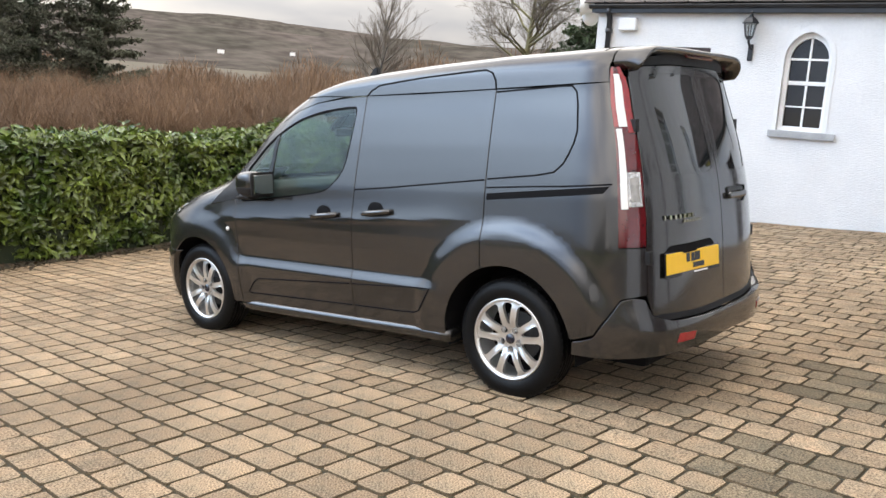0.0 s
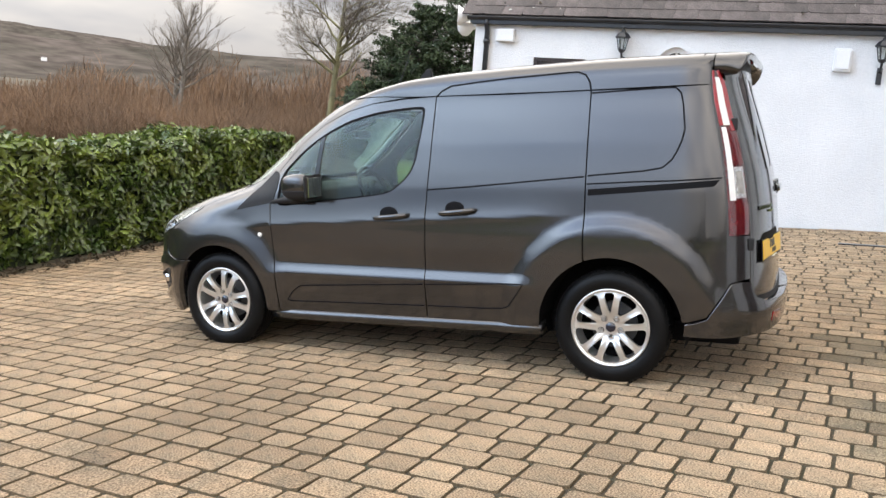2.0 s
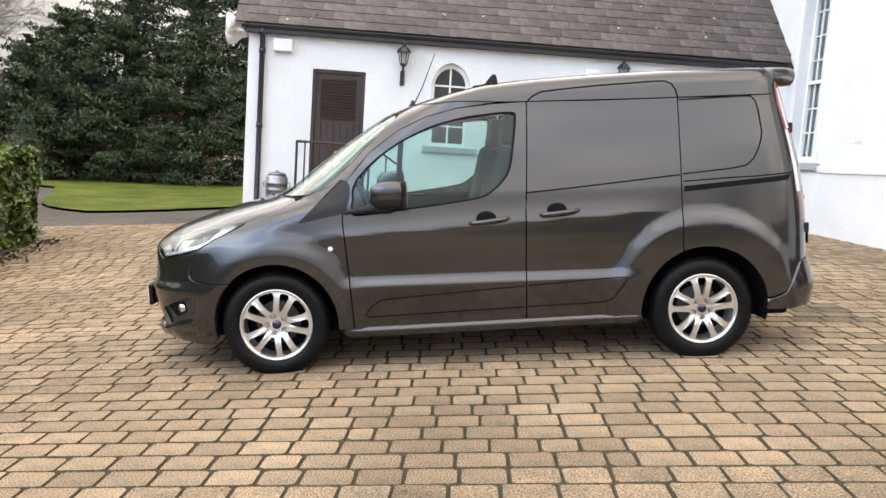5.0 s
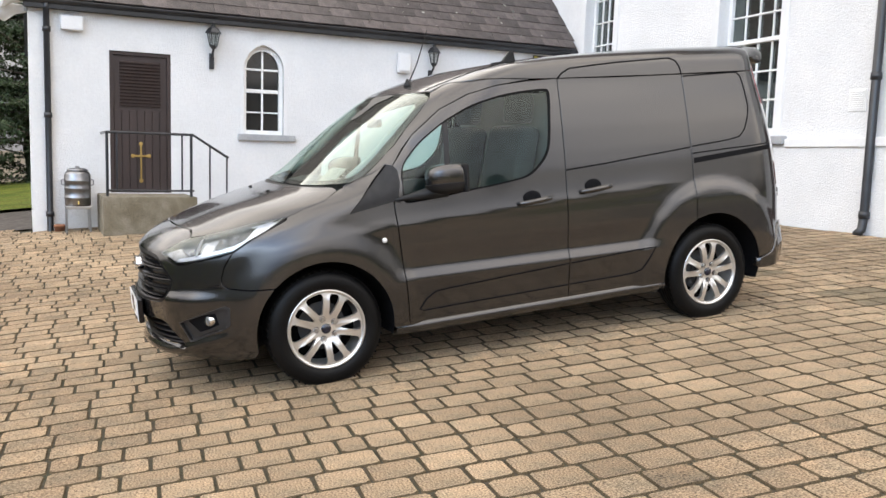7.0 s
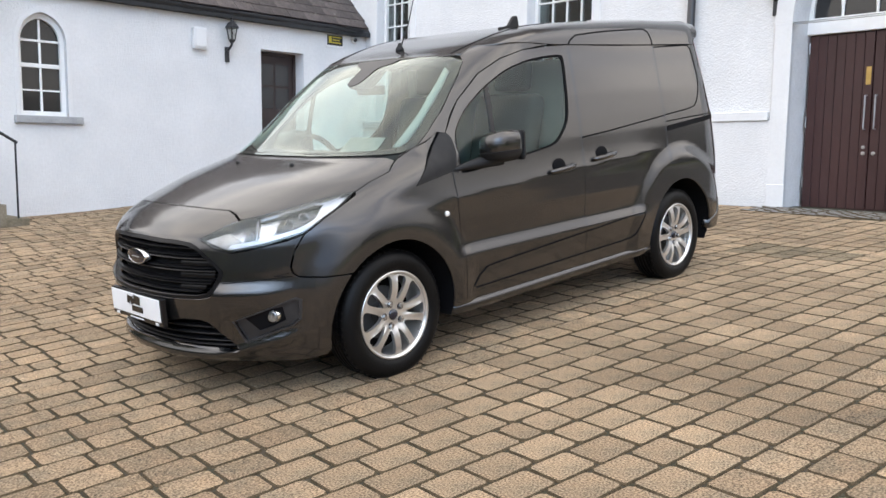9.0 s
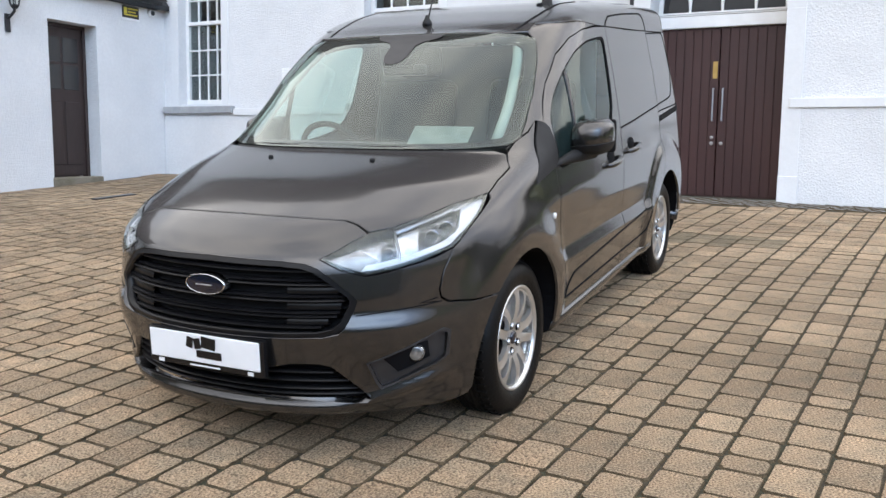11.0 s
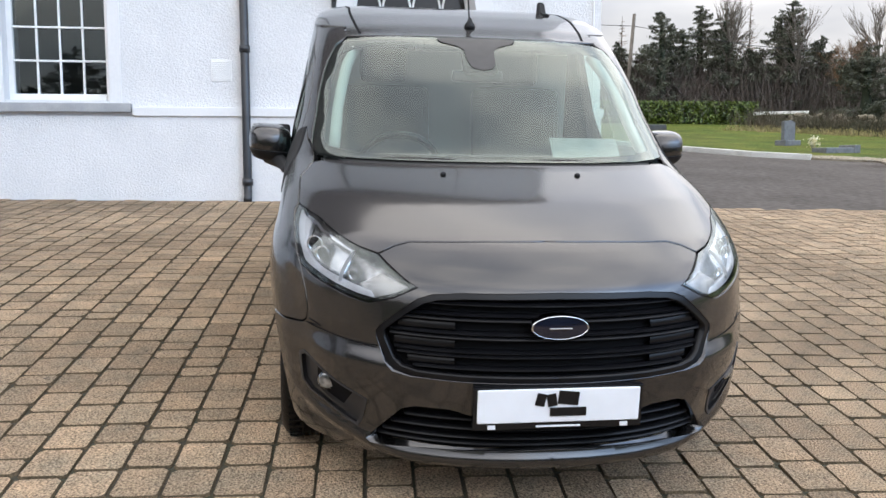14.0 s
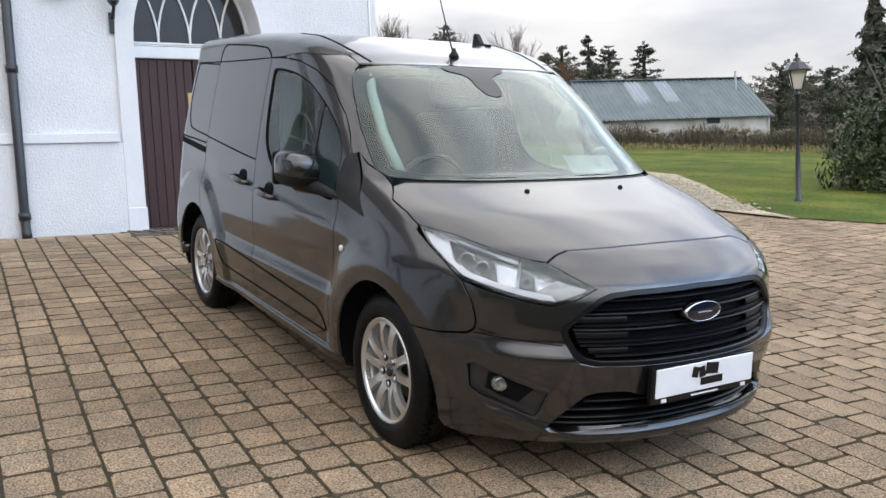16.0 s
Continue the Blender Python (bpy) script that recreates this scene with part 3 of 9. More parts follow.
def wall_lantern(label, m):
    """Black carriage lantern on a wall bracket, glass panes round a bulb; the wall is behind at +y."""
    t = thing("wall_lantern", label, "lamp", group="wall lanterns")
    part("backplate", box(-0.035, 0.035, -0.03, 0.0, -0.33, -0.10, 0.008), M_BLACK, t)
    part("bracket", tube([(0, -0.02, -0.16), (0, -0.07, -0.14), (0, -0.15, -0.08), (0, -0.16, -0.02)], 0.018, 8), M_BLACK, t, smooth=True)
    part("lantern_base", lathe([(0.0, -0.05), (0.03, -0.05), (0.06, -0.01), (0.06, 0.0), (0.0, 0.0)], 6, None, "Z", (0, -0.16, 0)), M_BLACK, t)
    for k in range(6):
        a = math.pi * k / 3
        a2 = math.pi * (k + 1) / 3
        part("lantern_bar", tube([(0.055 * math.cos(a), -0.16 + 0.055 * math.sin(a), 0), (0.088 * math.cos(a), -0.16 + 0.088 * math.sin(a), 0.17)], 0.007, 6), M_BLACK, t)
        bm = bmesh.new()
        vs = [bm.verts.new(p) for p in ((0.053 * math.cos(a), -0.16 + 0.053 * math.sin(a), 0), (0.053 * math.cos(a2), -0.16 + 0.053 * math.sin(a2), 0), (0.086 * math.cos(a2), -0.16 + 0.086 * math.sin(a2), 0.17), (0.086 * math.cos(a), -0.16 + 0.086 * math.sin(a), 0.17))]
        bm.faces.new(vs)
        part("pane", bm, M_LANTERN, t)
    part("roof", lathe([(0.115, 0.165), (0.115, 0.18), (0.075, 0.235), (0.03, 0.265), (0.03, 0.285), (0.012, 0.30), (0.022, 0.315), (0.0, 0.35)], 6, None, "Z", (0, -0.16, 0)), M_BLACK, t)
    t.matrix_basis = m
    return t


M_LANTERN = glass("lantern_glass", (0.93, 0.95, 0.95), 0.02, 0.9)
lan = wall_lantern("black iron carriage lantern on the white annex wall", pose(-0.665, YA - 0.002, 2.70))
copy_thing(lan, pose(2.87, YA - 0.002, 2.70))

# boxes, sign and camera on the annex wall
b = thing("alarm_box", "cream plastic louvred box on the wall", "box")
part("body", box(-2.69, -2.40, YA - 0.10, YA - 0.002, 2.76, 2.95, 0.02), M_SMOOTH, b)
b = thing("bell_box", "white plastic alarm bell box", "box")
part("body", box(2.27, 2.50, YA - 0.09, YA - 0.002, 2.52, 2.84, 0.03), M_SMOOTH, b)
part("lid", box(2.295, 2.475, YA - 0.105, YA - 0.091, 2.55, 2.81, 0.01), M_SMOOTH, b)
M_SIGNY = shade("yellow_sign_print", (0.62, 0.50, 0.06), (0.55, 0.44, 0.05), scale=6, rough=0.5)
sg = thing("security_sign", "small black and yellow security sign", "sign")
part("plate", box(4.84, 5.17, YA - 0.016, YA - 0.002, 2.83, 3.00, 0.004, 1), M_BLACK, sg)
part("holder", box(4.82, 5.19, YA - 0.012, YA - 0.002, 2.795, 2.83, 0.003, 1), M_WHITE, sg)
part("emblem", box(4.865, 4.925, YA - 0.020, YA - 0.016, 2.89, 2.98), M_SIGNY, sg)
for k, (a, b2) in enumerate(((4.945, 5.14), (4.945, 5.10), (4.865, 5.13))):
    part("text_bar", box(a, b2, YA - 0.020, YA - 0.016, 2.955 - 0.045 * k, 2.975 - 0.045 * k), M_SIGNY, sg)
dc = thing("dome_camera", "small white dome camera under the eaves", "camera")
part("base", lathe([(0.06, 0.0), (0.06, -0.03), (0.045, -0.045), (0.0, -0.05)], 16, None, "Y", (5.42, YA - 0.002, 2.96)), M_WHITE, dc, smooth=True)
part("dome", lathe([(0.0, -0.085), (0.02, -0.08), (0.034, -0.065), (0.038, -0.048)], 16, None, "Y", (5.42, YA - 0.002, 2.96)), M_BLACK, dc, smooth=True)

# loudspeakers on the gable corner
for z, x in ((3.15, -3.30), (3.02, -3.42)):
    t = thing("horn_speaker", "white horn loudspeaker on the gable corner", "speaker", at=(XA0 - 0.02, YA + 0.16, z), rot=(0, 0, 20 if z > 3.1 else -30), group="horn speakers")
    part("horn", lathe([(0.16, -0.34), (0.165, -0.33), (0.11, -0.24), (0.07, -0.16), (0.06, -0.08), (0.05, -0.02), (0.0, -0.01)], 20, None, "X"), M_WHITE, t, smooth=True)
    part("mouth", lathe([(0.0, -0.22), (0.09, -0.24), (0.15, -0.335)], 20, None, "X"), M_SMOOTH, t, smooth=True)
    part("bracket", box(-0.06, 0.02, -0.03, 0.03, -0.03, 0.03, 0.005, 1), M_STEEL, t)

# milk churn on a stool beside the steps
ch = thing("churn_stand", "grey metal stand under the steel urn", "stand", at=(-2.52, YA - 0.36, -0.02))
part("top", box(-0.16, 0.16, -0.16, 0.16, 0.36, 0.40, 0.006, 1), M_STEEL, ch)
for x in (-0.14, 0.14):
    for y in (-0.14, 0.14):
        part("leg", tube([(x * 1.08, y * 1.08, -0.06), (x, y, 0.365)], 0.013, 8), M_STEEL, ch)
ur = thing("steel_urn", "dented stainless steel urn with lid", "urn", at=(-2.52, YA - 0.36, 0.38))
part("body", lathe([(0.0, 0.0), (0.15, 0.0), (0.165, 0.02), (0.165, 0.10), (0.173, 0.11), (0.165, 0.12), (0.165, 0.22), (0.174, 0.235), (0.165, 0.25), (0.166, 0.33), (0.173, 0.34), (0.166, 0.35), (0.168, 0.42), (0.15, 0.46), (0.13, 0.47)], 28), M_URN, ur, smooth=True)
part("lid", lathe([(0.135, 0.47), (0.14, 0.485), (0.10, 0.51), (0.03, 0.515), (0.028, 0.535), (0.0, 0.54)], 28), M_URN, ur, smooth=True)
part("tap", tube([(0, -0.16, 0.06), (0, -0.21, 0.06), (0, -0.215, 0.03)], 0.012, 8), M_BRASS, ur)
for s in (-1, 1):
    part("handle", tube([(s * 0.165, 0, 0.36), (s * 0.20, 0, 0.35), (s * 0.20, 0, 0.29), (s * 0.165, 0, 0.28)], 0.009, 8), M_URN, ur)
fp = thing("flower_pot", "small terracotta flower pot against the wall", "pot", at=(-2.74, YA - 0.16, 0.0))
part("pot", lathe([(0.0, -0.06), (0.055, -0.06), (0.075, 0.08), (0.085, 0.08), (0.085, 0.11), (0.07, 0.11), (0.06, 0.05), (0.0, 0.05)], 18), M_TERRA, fp, smooth=True)

# the annex meets the church at a little more than a right angle, and its courses climb slightly with the yard
TURN = Matrix.Translation((-1.0, 0, 0)) @ Matrix.Rotation(radians(-1.03), 4, "Y") @ Matrix.Translation((1.0, 0, 0)) @ Matrix.Translation((-0.6, YA, 0)) @ Matrix.Rotation(radians(2.0), 4, "Z") @ Matrix.Translation((0.6, -YA, 0))
for ob in set(bpy.data.objects) - built_before:
    if ob.parent is None:
        ob.matrix_basis = TURN @ ob.matrix_basis
copy_thing(lan, pose(XC - 0.002, 0.50, 3.05, 0, 0, -90))

# ---- church: tall white wall with sash windows and an arched double door ----
church = thing("church", "tall white roughcast church wall with smooth plinth", "building", kind="structure")
DY0, DY1, DC = -1.22, 0.29, -0.465
door_hole = gothic(DC, (DY1 - DY0) / 2, -0.2, 2.62, 1.28)
win_b = [(3.10, 1.70), (4.24, 1.70), (4.24, 4.4), (3.10, 4.4)]
win_a = [(6.79, 1.70), (7.64, 1.70), (7.64, 4.4), (6.79, 4.4)]
slab("wall", [(-2.79, -1.2), (16.0, -1.2), (16.0, 8.2), (-2.79, 8.2)], [door_hole, win_b, win_a], "X", XC, XC + 0.55, M_WALL, church)
part("side_wall", box(XC + 0.55, 22, -2.79, -2.29, -1.2, 8.2), M_WALL, church)
part("far_wall", box(XC + 0.55, 22, 15.5, 16.0, -1.2, 8.2), M_WALL, church)
part("gable_end", box(21.5, 22, -2.29, 15.5, -1.2, 8.2), M_WALL, church)
part("roof", prism([(-3.1, 8.2), (6.57, 14.0), (16.3, 8.2), (16.3, 8.05), (-3.1, 8.05)], XC - 0.2, 22.2, "X"), M_SLATE, church)
part("plinth", box(XC - 0.03, XC + 0.02, DY1 + 0.02, 7.93, -0.6, 1.52, 0.004, 1), M_WALL, church)
part("plinth", box(XC - 0.03, XC + 0.02, -2.805, DY0 - 0.02, -0.6, 1.535, 0.004, 1), M_WALL, church)
for y0, y1 in ((0.52, 2.84), (4.51, 6.53)):
    part("string_course", box(XC - 0.055, XC + 0.01, y0, y1, 1.52, 1.625, 0.008), M_SMOOTH, church)
part("string_course", box(XC - 0.055, XC + 0.01, -2.825, -1.30, 1.535, 1.640, 0.008), M_SMOOTH, church)
for y0, y1 in ((DY0 - 0.20, DY0), (DY1, DY1 + 0.20)):
    part("jamb_margin", box(XC - 0.036, XC + 0.02, y0, y1, -0.6, 2.62, 0.004, 1), M_SMOOTH, church)
    part("jamb_foot", box(XC - 0.05, XC - 0.03, y0 - 0.012, y1 + 0.004, -0.6, 0.78, 0.006, 1), M_SMOOTH, church)
slab("arch_margin", gothic(DC, 0.955, 2.62, 2.66, 1.47), [gothic(DC, 0.757, 2.60, 2.62, 1.285)], "X", XC - 0.036, XC + 0.02, M_SMOOTH, church)
part("conduit", tube([(XC - 0.042, -2.690, 0.66), (XC - 0.042, -2.690, 1.50), (XC - 0.066, -2.690, 1.54), (XC - 0.066, -2.690, 1.64), (XC - 0.014, -2.690, 1.69), (XC - 0.014, -2.690, 8.0)], 0.011, 8), M_SMOOTH, church, "white painted conduit beside the corner", True)
part("junction_box", box(XC - 0.062, XC - 0.03, -2.75, -2.665, 0.57, 0.66, 0.006), M_SMOOTH, church)


def church_window(name, y0, y1, label):
    w = thing(name, label, "window", kind="structure")
    z0, z1, xx = 1.70, 4.38, XC + 0.16
    for a, b in ((y0, y0 + 0.06), (y1 - 0.06, y1)):
        part("window_frame", box(xx, xx + 0.09, a, b, z0, z1, 0.004, 1), M_WHITE, w)
    for a, b in ((z0 + 0.001, z0 + 0.08), (z1 - 0.06, z1), (2.93, 2.985)):
        part("window_frame", box(xx - 0.01, xx + 0.088, y0 + 0.061, y1 - 0.061, a, b, 0.004, 1), M_WHITE, w)
    n = 4
    ys = [y0 + 0.06 + (y1 - y0 - 0.12) * k / n for k in range(n + 1)]
    zs = [1.78 + 0.383 * k for k in range(7)]
    for y in ys[1:-1]:
        part("glazing_bar", box(xx + 0.02, xx + 0.05, y - 0.011, y + 0.011, z0 + 0.08, z1 - 0.06, 0.003, 1), M_WHITE, w)
    for z in zs[1:]:
        if abs(z - 2.95) > 0.05:
            part("glazing_bar", box(xx + 0.018, xx + 0.052, y0 + 0.06, y1 - 0.06, z - 0.011, z + 0.011, 0.003, 1), M_WHITE, w)
    part("pane", box(xx + 0.052, xx + 0.056, y0 + 0.05, y1 - 0.05, z0 + 0.07, z1 - 0.05), M_CHGLASS, w)
    part("blind", box(xx + 0.35, xx + 0.37, y0 - 0.1, y1 + 0.1, 2.62, z1 + 0.1), M_BLIND, w, "brown timber inside the window")
    # added black board: the darkness of the unlit room, as colour
    part("room_dark", box(xx + 0.39, xx + 0.40, y0 - 0.1, y1 + 0.1, z0 - 0.1, z1 + 0.1), M_BLACK, w)
    part("window_sill", box(XC - 0.09, XC + 0.17, y0 - 0.25, y1 + 0.26, 1.56, 1.665, 0.012), M_SILL, w, "grey stone sill")
    part("sill_rail", box(xx - 0.04, xx + 0.03, y0 + 0.0, y1 - 0.0, 1.666, 1.70, 0.004, 1), M_WHITE, w)
    for a, b in ((y0 - 0.14, y0 - 0.003), (y1 + 0.003, y1 + 0.14)):
        part("window_margin", box(XC - 0.014, XC + 0.05, a, b, 1.67, 4.5, 0.004, 1), M_SMOOTH, w)
    return w


M_CHGLASS = glass("old_window_glass", (0.75, 0.78, 0.78), 0.01, 0.8)
M_BLIND = shade("brown_timber_lining", (0.10, 0.045, 0.03), (0.07, 0.035, 0.025), scale=3, rough=0.6, fine=0.15)
church_window("window_2", 3.10, 4.24, "tall white sixteen-pane sash window")
church_window("window_3", 6.79, 7.64, "tall white sash window by the corner")

XD = XC + 0.42
dd = thing("door_3", "oxblood plank double door with steel pulls", "door", kind="structure")
yl, yr = DY1 - 0.03, DY0 + 0.03
for a, b in ((yr, DC - 0.004), (DC + 0.004, yl)):
    leaf = part("leaf", box(XD, XD + 0.05, a, b, 0.50, 2.52, 0.004, 1), M_REDDOOR, dd)
    for k in range(7):
        w = (b - a) / 7
        part("plank", box(XD - 0.012, XD + 0.004, a + w * k + 0.003, a + w * (k + 1) - 0.003, 0.52, 2.50, 0.004, 1), M_REDDOOR, dd)
part("transom", box(XD - 0.05, XD + 0.08, DY0 + 0.002, DY1 - 0.002, 2.52, 2.66, 0.01), M_WHITE, dd)
part("threshold", box(XC + 0.0, XD + 0.1, DY0 + 0.004, DY1 - 0.004, 0.30, 0.495, 0.01), M_SETT, dd)
for y in (DC - 0.055, DC + 0.055):
    part("pull_handle", tube([(XD - 0.012, y, 1.42), (XD - 0.06, y, 1.42), (XD - 0.06, y, 1.80), (XD - 0.012, y, 1.80)], 0.010, 8), M_STEEL, dd)
    part("lock", lathe([(0.0, -0.03), (0.022, -0.028), (0.022, -0.01)], 14, None, "X", (XD, y, 1.15)), M_STEEL, dd)
part("push_plate", box(XD - 0.018, XD - 0.011, DC + 0.02, DC + 0.075, 1.92, 2.12, 0.002, 1), M_BRASS, dd, "pale brass finger plate")
part("lock", lathe([(0.0, -0.03), (0.02, -0.028), (0.02, -0.01)], 14, None, "X", (XD, DC + 0.055, 1.22)), M_STEEL, dd)
for z in (0.75, 1.45, 2.3):
    part("hinge", tube([(XD - 0.02, yl - 0.004, z), (XD - 0.02, yl - 0.004, z + 0.13)], 0.010, 8), M_STEEL, dd)
fan = thing("window_4", "pointed fanlight with interlacing white tracery", "window", kind="structure")
half = (DY1 - DY0) / 2 - 0.005
slab("fan_frame", gothic(DC, half, 2.661, 2.665, 1.24), [gothic(DC, half - 0.05, 2.71, 2.712, 1.15)], "X", XD - 0.03, XD + 0.05, M_WHITE, fan)
part("pane", prism(gothic(DC, half - 0.045, 2.70, 2.705, 1.16), XD + 0.012, XD + 0.018, "X"), M_WINGLASS, fan)
R = 2 * half
for k in (1, 2, 3):
    for s in (-1, 1):
        y0 = DC - s * half + s * 0.5 * half * k
        pts = []
        for j in range(14):
            a = j / 13 * radians(62)
            y, z = y0 - s * 0 + s * (R - R * math.cos(a)) * 1.0, 2.71 + R * math.sin(a) * 0.93
            rr = math.hypot(y - (DC + half), z - 2.66), math.hypot(y - (DC - half), z - 2.66)
            if max(rr) > R * 0.965:
                break
            pts.append((XD - 0.005, y, z))
        if len(pts) > 2:
            part("tracery_bar", tube(pts, 0.015, 6), M_WHITE, fan)

cp = thing("downpipe", "black iron downpipe on the church wall", "pipe")
bm = tube([(XC - 0.075, 1.55, 8.0), (XC - 0.075, 1.55, 0.72), (XC - 0.10, 1.55, 0.58), (XC - 0.17, 1.55, 0.53)], 0.05, 12)
for z in (4.0, 2.3, 0.75):
    lathe([(0.062, z - 0.04), (0.062, z + 0.04)], 12, bm, "Z", (XC - 0.075, 1.55, 0))
part("pipe", bm, M_BLACK, cp, smooth=True)
for y0, y1, z0 in ((5.42, 5.65, 1.95), (1.71, 1.95, 1.93)):
    v = thing("wall_vent", "white louvred air vent in the church wall", "vent", group="wall vents")
    part("frame", box(XC - 0.012, XC + 0.02, y0, y1, z0, z0 + 0.25, 0.004, 1), M_WHITE, v)
    for k in range(9):
        part("slat", box(XC - 0.02, XC - 0.012, y0 + 0.02, y1 - 0.02, z0 + 0.025 + 0.0235 * k, z0 + 0.04 + 0.0235 * k, 0.002, 1), M_WHITE, v)
sp = thing("spotlight", "small black spotlight high on the church wall", "lamp", at=(XC - 0.1, 1.05, 3.15))
part("body", lathe([(0.0, -0.08), (0.05, -0.08), (0.06, 0.08), (0.0, 0.07)], 14, None, "Z"), M_BLACK, sp, smooth=True)
part("arm", tube([(0.1, 0, 0.1), (0, 0, 0.1), (0, 0, 0.06)], 0.012, 6), M_BLACK, sp)


# ---- roads, lawns and edges beyond the paving ----
patch("tarmac_road", [(4.9, -3.45), (8.9, -3.45), (10.4, -3.3), (24, -3.3), (40, -4), (40, -9), (24.5, -7.9), (19.5, -9.3), (16.3, -10.6), (15.4, -11.6), (14.4, -12.9), (10.2, -10.8), (7.0, -9.0), (5.0, -7.55), (4.85, -7.3), (4.92, -6.0)], M_TAR, 0.01, 0.8, "structure", "worn grey tarmac drive", "road")
patch("east_lawn", [(1.0, -8.8), (1.9, -7.95), (2.8, -7.5), (4.0, -7.9), (5.6, -9.3), (8.0, -11.3), (10.5, -13.2), (13.2, -13.7), (14.9, -13.6), (16.3, -12.2), (17.0, -11.0), (20, -9.6), (25, -8.2), (40, -9.3), (52, -13), (52, -40), (20, -44), (4, -30), (-8, -26), (-8, -12)], M_LAWN, 0.035, 1.2, "structure", "mown winter lawn", "lawn")
patch("gravel_border", [(2.70, -7.34), (3.4, -7.27), (4.62, -7.27), (4.92, -7.46), (5.25, -7.72), (7.0, -9.05), (10.2, -10.85), (14.4, -12.95), (15.5, -11.65), (16.3, -12.2), (14.9, -13.7), (13.2, -13.8), (10.5, -13.3), (8.0, -11.4), (5.6, -9.35), (4.0, -7.95)], M_GRAVEL, 0.05, 0.4, "structure", "pale gravel border along the drive", "gravel")
def pebbles(name, label, n, spots, size, material, seed):
    """Loose stones as squashed eight-sided lumps, one mesh."""
    r = np.random.default_rng(seed)
    cx, cy = spots(r, n)
    cz = np.array([ground_z(a, b) for a, b in zip(cx, cy)]) + 0.055
    sz = r.uniform(*size, n)
    dirs = np.array([(1, 0, 0), (0, 1, 0), (-1, 0, 0), (0, -1, 0), (0, 0, 0.7), (0, 0, -0.7)], float)
    tri = np.array([(0, 1, 4), (1, 2, 4), (2, 3, 4), (3, 0, 4), (1, 0, 5), (2, 1, 5), (3, 2, 5), (0, 3, 5)])
    a = r.uniform(0, np.pi, n)
    d = dirs[None] * r.uniform(0.7, 1.3, (n, 6, 1)) * sz[:, None, None]
    x = d[..., 0] * np.cos(a)[:, None] - d[..., 1] * np.sin(a)[:, None]
    y = d[..., 0] * np.sin(a)[:, None] + d[..., 1] * np.cos(a)[:, None]
    v = np.stack([x + cx[:, None], y + cy[:, None], d[..., 2] + cz[:, None]], -1).reshape(-1, 3)
    f = (tri[None] + 6 * np.arange(n)[:, None, None]).reshape(-1, 3)
    return tagged(data_ob(name, v.tolist(), f.tolist(), material), label, "gravel", "", "stuff")


def border_spots(r, n):
    line = [(4.2, -7.6), (5.5, -8.5), (8.0, -10.6), (10.4, -12.1), (13.4, -13.3), (15.4, -12.8), (15.9, -12.0)]
    u = r.random(n) ** 1.3 * (len(line) - 1)
    i = np.minimum(u.astype(int), len(line) - 2)
    p = np.array(line)
    q = p[i] + (p[i + 1] - p[i]) * (u - i)[:, None]
    return q[:, 0] + r.normal(0, 0.19, n), q[:, 1] + r.normal(0, 0.19, n)


M_PEBBLE = shade("pale_loose_stone", (0.38, 0.33, 0.25), (0.24, 0.205, 0.15), scale=6, rough=0.9, vary=0.35, fine=0.2)
pebbles("loose_gravel", "pale loose stones of the gravel border", 12000, border_spots, (0.012, 0.035), M_PEBBLE, 51)
patch("north_drive", [(-3.4, 8.3), (-6.9, 8.9), (-9.5, 12.0), (-14, 20), (-15.5, 24), (-11.0, 20.5), (-8.9, 14.6), (-8.62, 13.7), (-8.2, 12.9), (-7.7, 12.38), (-7.0, 11.93), (-6.2, 11.68), (-5.4, 11.6), (-3.2, 11.9), (-3.1, 8.3)], M_TAR, 0.0, 0.7, "structure", "grey tarmac lane beside the annex", "road")
patch("north_lawn", [(-8.62, 13.7), (-8.2, 12.95), (-7.7, 12.42), (-7.0, 11.97), (-6.2, 11.72), (-5.4, 11.65), (-3.0, 12.0), (-0.5, 13.5), (2, 30), (-9, 30), (-14.6, 31), (-15, 24.5), (-11.0, 20.6), (-8.95, 14.6)], M_LAWN, 0.05, 1.0, "structure", "lawn with a mossy yellow edge", "lawn")
patch("hedge_bed", [(-5.45, -9), (-5.55, 0), (-5.75, 4), (-5.8, 6.6), (-6.3, 7.3), (-7.4, 7.2), (-7.4, -9)], M_EARTH, 0.03, 0.4, "structure", "dark earth and leaf litter under the hedge", "earth")


